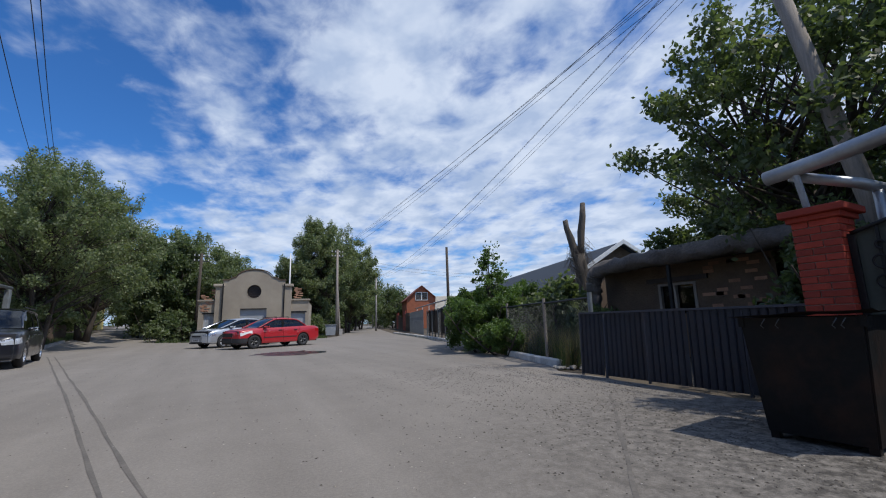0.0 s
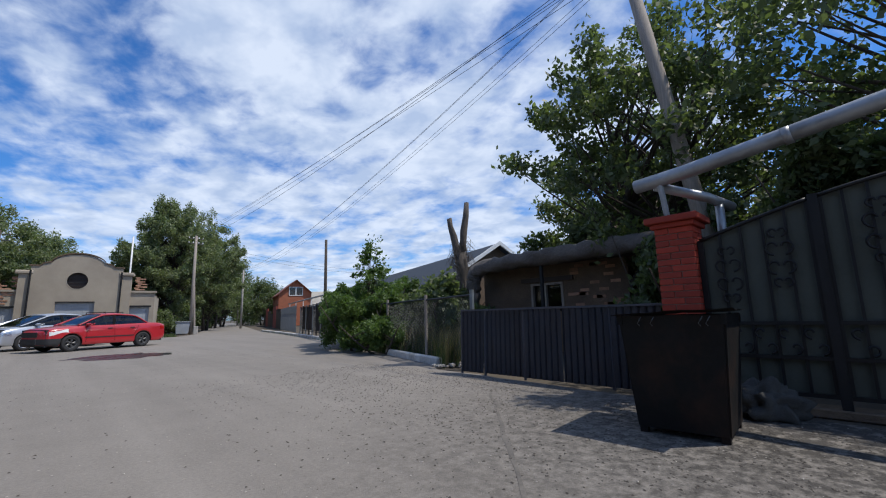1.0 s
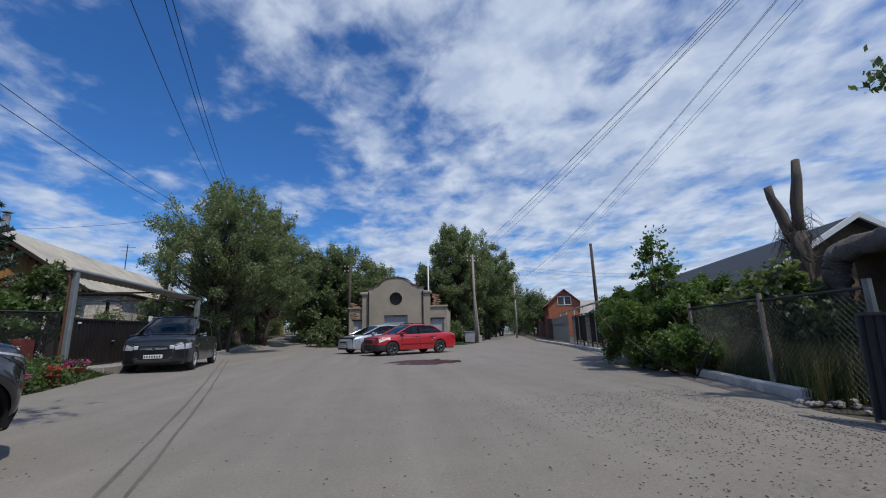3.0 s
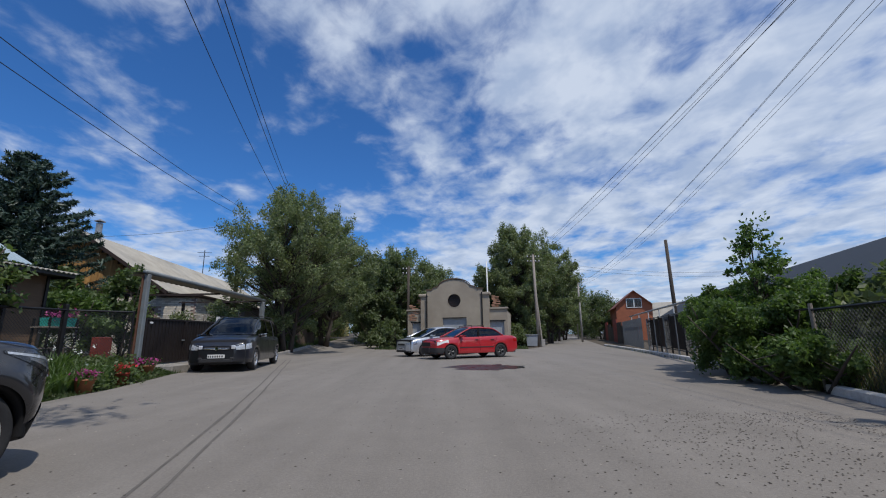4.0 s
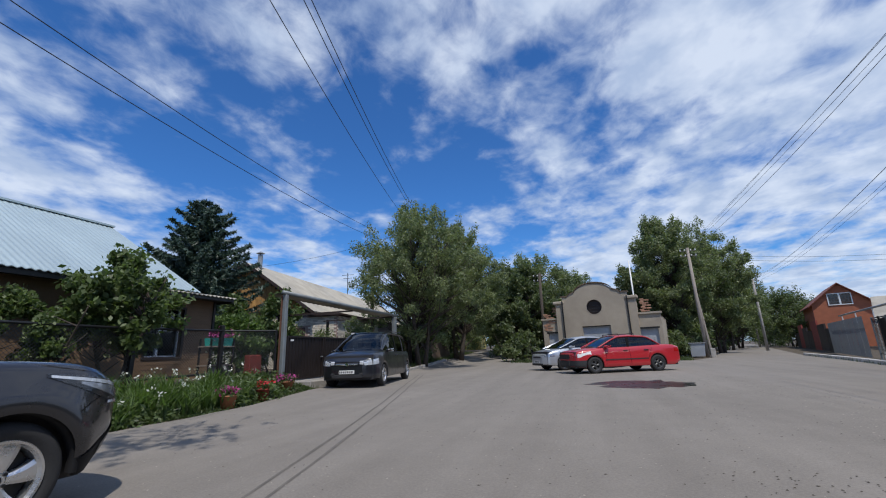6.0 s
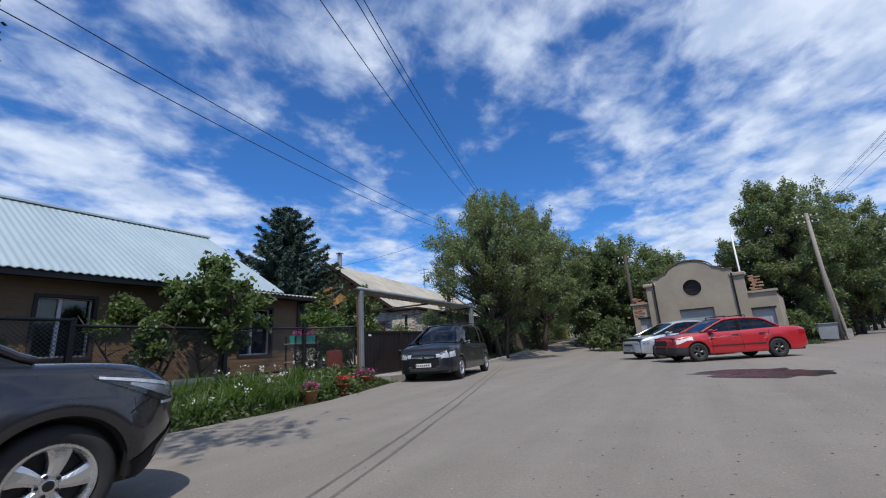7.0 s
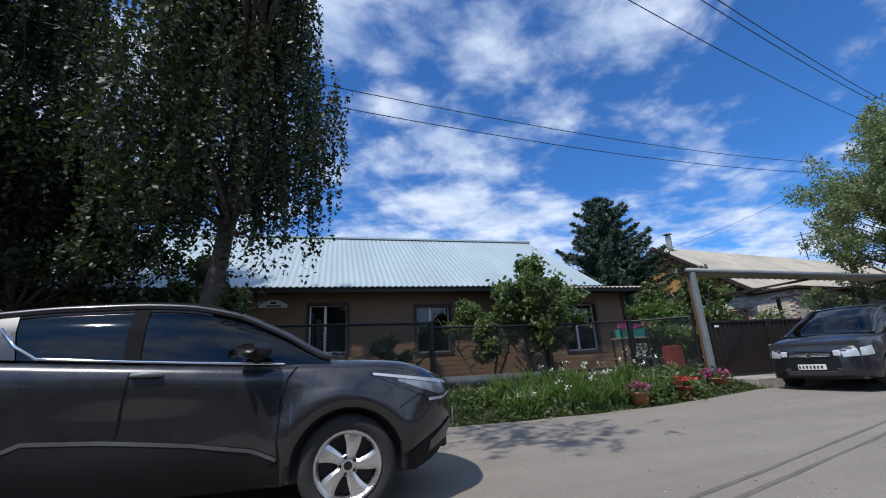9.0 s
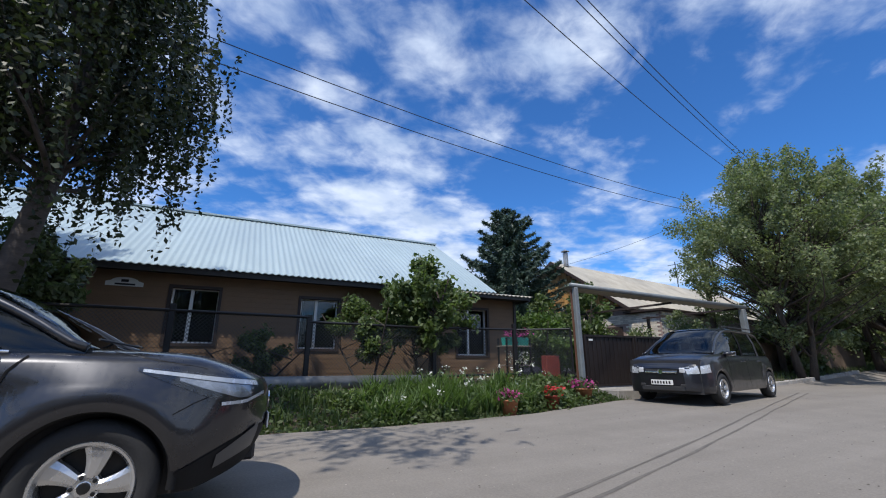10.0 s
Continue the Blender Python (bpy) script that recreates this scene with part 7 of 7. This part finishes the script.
# ---- old clay house with the wrapped heating pipe ----
oh = thing("clay_house", "old crumbling clay house behind the fence", "house")
for q in ((12.6, 18.0, -6.0, -3.9, 0, 2.35), (12.6, 18.0, -1.5, 0.2, 0, 2.35), (14.4, 18.0, -3.9, -1.5, 0, 2.35), (12.6, 14.4, -3.9, -1.5, 2.2, 2.35), (12.6, 18.0, 1.2, 2.9, 0, 2.35), (12.6, 18.0, 0.2, 1.2, 0, 1.05), (12.6, 18.0, 0.2, 1.2, 1.82, 2.35)):
    part("wall", box(B(), *q), OLDPLASTER, oh, "crumbling clay wall")
bm = B()
prism(bm, [(12.2, 2.3), (18.4, 2.3), (15.3, 3.2)], -6.2, 3.1)
part("roof", bm, DARKWOOD, oh, "dark low roof")
w = part("window", box(B(), 12.68, 12.70, 0.2, 1.2, 1.05, 1.82), GLASS_WIN, oh, "old window")
bm = B()
for q in ((0.2, 0.27, 1.05, 1.82), (1.13, 1.2, 1.05, 1.82), (0.72, 0.78, 1.05, 1.76), (0.27, 1.13, 1.76, 1.82)):
    box(bm, 12.58, 12.68, *q)
part("frame", bm, OLDWOOD, w, "weathered frame")
part("lintel", box(B(), 12.55, 12.60, -0.1, 1.5, 1.86, 1.97), DARKWOOD, w, "dark lintel board")
rg2 = random.Random(9)
for k in range(38):
    y, z = rg2.uniform(-1.48, -0.1), 0.9 + 0.09 * rg2.randint(0, 14)
    part("brick", box(B(), 12.59, 12.61, y, y + 0.24, z, z + 0.075), RAWBRICK, oh)
hp = thing("heating_pipe", "fat heating pipe wrapped in torn roofing felt", "pipe")
bm = B()
pts = [(11.9, -6.5, 2.60), (11.9, -3, 2.52), (11.9, 0, 2.46), (11.92, 2.2, 2.42), (11.95, 2.65, 2.30), (11.98, 2.8, 2.0), (11.98, 2.82, 0.9)]
dense = []
for p, q in zip(pts, pts[1:]):
    for k in range(14):
        dense.append(tuple(Vector(p).lerp(Vector(q), k / 14)))
dense.append(pts[-1])
tube(bm, dense, [0.20 + 0.05 * noise.noise((i * 0.6, 2, 0)) for i in range(len(dense))], 18)
for v in bm.verts:
    v.co += Vector((noise.noise(v.co * 3.1), noise.noise(v.co * 3.7 + Vector((5, 0, 0))), noise.noise(v.co * 4.3 + Vector((0, 9, 0))) - 0.3)) * 0.085
part("wrapping", bm, FELT, hp, "torn dark felt wrapping", True)
for y in (-5, -2.2, 0.4):
    bm = B()
    tube(bm, [(11.9, y, 0), (11.9, y, 2.3)], 0.05, 8)
    part("support", bm, BLACKSTEEL, hp)

# ---- dead forked trunk, poles and wires ----
dead = thing("dead_trunk", "bare lopped trunk with two upright stubs", "tree trunk", Matrix.Translation((13.35, 4.55, 0)))
bm = B()
tube(bm, [(0.02, 0, 0), (-0.01, 0.02, 0.4), (0.03, 0.02, 1.0), (-0.02, 0.03, 1.9), (0.03, 0, 2.6), (-0.03, 0, 3.2)], [0.27, 0.22, 0.20, 0.19, 0.21, 0.23], 12)
for v in bm.verts:
    v.co += Vector((noise.noise(v.co * 4), noise.noise(v.co * 4 + Vector((7, 0, 0))), 0)) * 0.05
part("bole", bm, BAREWOOD, dead, "", True)
for pts, rad in (([(-0.05, 0, 2.9), (-0.16, 0.08, 3.4), (-0.18, 0.14, 3.75), (-0.30, 0.20, 4.15), (-0.33, 0.22, 4.45)], [0.16, 0.12, 0.13, 0.10, 0.09]), ([(0.0, 0, 2.9), (0.08, -0.03, 3.5), (0.10, -0.06, 4.0), (0.20, -0.10, 4.55), (0.21, -0.15, 5.05)], [0.16, 0.12, 0.13, 0.11, 0.10])):
    bm = B()
    tube(bm, pts, rad, 10)
    for v in bm.verts:
        v.co += Vector((noise.noise(v.co * 5), noise.noise(v.co * 5 + Vector((7, 0, 0))), noise.noise(v.co * 7))) * 0.035
    part("stub", bm, BAREWOOD, dead, "lopped limb", True)
bm = B()
for k in range(170):
    r = random.Random(k + 50)
    a, z = r.uniform(0, 6.28), r.uniform(2.3, 3.5)
    e = r.uniform(0.30, 0.62)
    tube(bm, [(0.1 * math.cos(a), 0.1 * math.sin(a), z), (0.7 * e * math.cos(a), 0.7 * e * math.sin(a), z + r.uniform(0.0, 0.35)), (e * math.cos(a + 0.5), e * math.sin(a + 0.5), z - r.uniform(0.0, 0.5))], [0.010, 0.007, 0.003], 4)
tagged(part("twig_mass", bm, BAREWOOD, dead, "tangle of thin dry twigs"), kind="stuff")

def pole(x, y, h, lean, mat, label, arms=True, r=0.12, braces=False):
    t = thing("utility_pole", label, "utility pole", Matrix.Translation((x, y, gh(x, y) - 0.05)))
    bm = B()
    tube(bm, [(0, 0, 0), (lean[0] * 0.5, lean[1] * 0.5, h * 0.5), (lean[0], lean[1], h)], [r, r * 0.9, r * 0.75], 10)
    part("mast", bm, mat, t, "", True)
    if arms:
        for dz in (0.25, 0.65):
            bm = B()
            tube(bm, [(lean[0] - 0.55, lean[1], h - dz), (lean[0] + 0.55, lean[1], h - dz)], 0.03, 6)
            part("crossarm", bm, BLACKSTEEL, t)
            for dx in (-0.5, -0.2, 0.2, 0.5):
                part("insulator", lathe(B(), [(0.0, 0.16), (0.04, 0.14), (0.045, 0.06), (0.025, 0.04), (0.02, 0.0)], 8, m=Matrix.Translation((lean[0] + dx, lean[1], h - dz))), SIGNWHITE, t)
    if braces:
        bm = B()
        tube(bm, [(0.32, 0.1, 0), (lean[0] * 0.6, lean[1] * 0.6, h * 0.62)], [0.09, 0.08], 8)
        part("strut", bm, OLDWOOD, t, "leaning strut")
    return t


pole(11.5, 32.6, 8.0, (-0.05, 0, 0), OLDWOOD, "pale wooden utility pole with a strut by the lane", True, 0.13, True)
pole(18.05, 23.0, 7.0, (0.0, 0.1, 0), BARK, "dark leaning wooden pole behind the fences", False, 0.13)
pole(20.2, 47.5, 7.2, (0, 0, 0), CONCRETE, "concrete pole along the far road", True, 0.13)
pole(28.0, 73, 7.4, (0, 0, 0), CONCRETE, "concrete pole along the far road", True, 0.13)
pole(7.4, 33.5, 7.6, (0, 0, 0), SIGNWHITE, "thin white mast behind the garage", False, 0.07)
pole(0.3, 33.0, 7.0, (0.1, 0, 0), BARK, "dark wooden pole with insulators beside the garage", True, 0.14)
pole(11.7, -3.73, 9.6, (-0.10, 1.36, 0), OLDWOOD, "old grey wooden pole leaning over the gate", True, 0.16)
pole(-8.6, 20.5, 6.2, (0.1, 0, 0), BARK, "dark wooden pole hidden in the elm", False, 0.13)
pole(-6.3, 20.9, 7.4, (0, 0, 0), BARK, "dark wooden pole behind the carport tree", False, 0.12)


def wire(a, b, sag, r=0.008):
    bm = B()
    a, b = Vector(a), Vector(b)
    tube(bm, [tuple(a.lerp(b, k / 24) - Vector((0, 0, 4 * sag * (k / 24) * (1 - k / 24)))) for k in range(25)], r, 5)
    solid("overhead_wire", bm, WIRE, "thin black overhead cable sagging between poles", "cable", "overhead wires", smooth=True)


for dx, dz in ((-0.15, 0.0), (0.45, 0.25), (0.62, 0.25)):
    wire((-6.3 + dx, 20.9, 9.2 + dz), (2.6 + dx, -13.0, 9.2 + dz), 1.0, 0.011)
for dx, dz in ((0.0, 0.0), (0.1, 0.45)):
    wire((-8.6 + dx, 20.5, 8.2 + dz), (-3.2 + dx, -14.0, 7.4 + dz), 0.9, 0.011)
for dx, dz in ((0.0, 0.0), (0.35, 0.0), (0.55, 0.35)):
    wire((11.5 + dx * 0.4 - 0.3, 32.6, 7.7 + dz), (9.6 + dx, -14.0, 8.1 + dz), 0.5, 0.006)
for dx, dz in ((0.0, 0.0), (0.4, 0.3), (0.8, 0.0), (1.1, 0.4)):
    wire((11.2 + dx * 0.8, -1.9, 8.8 + dz), (20.0 + dx, 47.5, 6.9 + dz), 1.2, 0.006)
wire((11.4, -1.9, 9.1), (11.3, 32.6, 7.4), 0.7)
for dz in (0, 0.3):
    wire((11.4, 32.6, 7.3 + dz), (26, 26, 5.0 + dz), 0.6)
wire((-13.5, 16.0, 5.9), (-6.3, 20.9, 8.4), 0.3)

# ---- houses on the right and far off ----


def far_house(name, label, x, y, yaw, w, l, eave, ridge, wall, roofm, wins=0):
    t = thing(name, label, "house", Matrix.Translation((x, y, gh(x, y))) @ Matrix.Rotation(radians(yaw), 4, "Z"))
    bm = B()
    box(bm, -w / 2, w / 2, 0, l, 0, eave)
    prism(bm, [(-w / 2, eave), (w / 2, eave), (0, ridge - 0.12)], 0, l)
    part("wall", bm, wall, t)
    bm = B()
    for sg in (-1, 1):
        prism(bm, [(0, ridge), (sg * (w / 2 + 0.4), eave - 0.25), (sg * (w / 2 + 0.4), eave - 0.35), (0, ridge - 0.1)], -0.4, l + 0.4)
    part("roof", bm, roofm, t)
    for k in range(wins):
        x0 = -0.95 + k * 1.0
        wv = part("window", box(B(), x0, x0 + 0.85, -0.03, 0.0, eave - 0.15, eave + 1.0), GLASS_WIN, t)
        bm = B()
        for q in ((x0 - 0.08, x0, eave - 0.23, eave + 1.08), (x0 + 0.85, x0 + 0.93, eave - 0.23, eave + 1.08), (x0, x0 + 0.85, eave + 1.0, eave + 1.08), (x0, x0 + 0.85, eave - 0.23, eave - 0.15)):
            box(bm, q[0], q[1], -0.07, 0.0, q[2], q[3])
        part("frame", bm, WHITEPLASTIC, wv)
    return t


REDROOF = surface("red brown roof", (0.20, 0.06, 0.035), 0.7, var=0.15, scale=1, fine=20)
far_house("orange_house", "orange brick house with a gable and white windows", 30.4, 55.0, -17, 4.9, 9, 4.7, 6.9, ORANGEBRICK, REDROOF, 2)
dh = far_house("long_house", "long low house with a dark blue metal roof", 19.4, 7.8, -18, 6.6, 37.0, 2.5, 4.6, OLDPLASTER, DARKROOF)
bm = B()
for sg in (-1, 1):
    prism(bm, [(0, 4.68), (sg * 3.75, 2.32), (sg * 3.75, 2.12), (0, 4.48)], -0.52, -0.42)
part("verge_board", bm, SIGNWHITE, dh, "white verge board")
far_house("pale_roof_house", "house with a pale sheet roof behind the bushes", 21.2, 1.6, -17, 6.0, 5.0, 2.7, 4.9, OLDPLASTER, ZINC)
far_house("grey_roof_house", "low house with a grey cement roof", 34.2, 46.4, 60, 5.0, 4.6, 2.5, 4.7, OLDPLASTER, SLATE)
far_house("yellow_house", "yellow rendered house far along the lane", -17.0, 68, 8, 7, 10, 4.8, 7.2, YELLOWWALL, SLATE, 2)
dish = thing("garbage_box", "pale grey steel refuse box beside the pole", "waste bin", Matrix.Translation((10.8, 32.0, gh(10.8, 32.0))) @ Matrix.Rotation(radians(-10), 4, "Z"))
bm = B()
prism(bm, [(-0.40, 0.08), (0.40, 0.08), (0.48, 0.95), (-0.48, 0.95)], -0.4, 0.4)
part("body", bm, GREYSHEET, dish)
part("lid", box(B(), -0.52, 0.52, -0.46, 0.46, 0.95, 1.0, 0.01), GREYSHEET, dish)
part("concrete_stub", box(B(), 0.75, 1.05, -0.15, 0.15, 0, 0.6, 0.02), CONCRETE, dish)
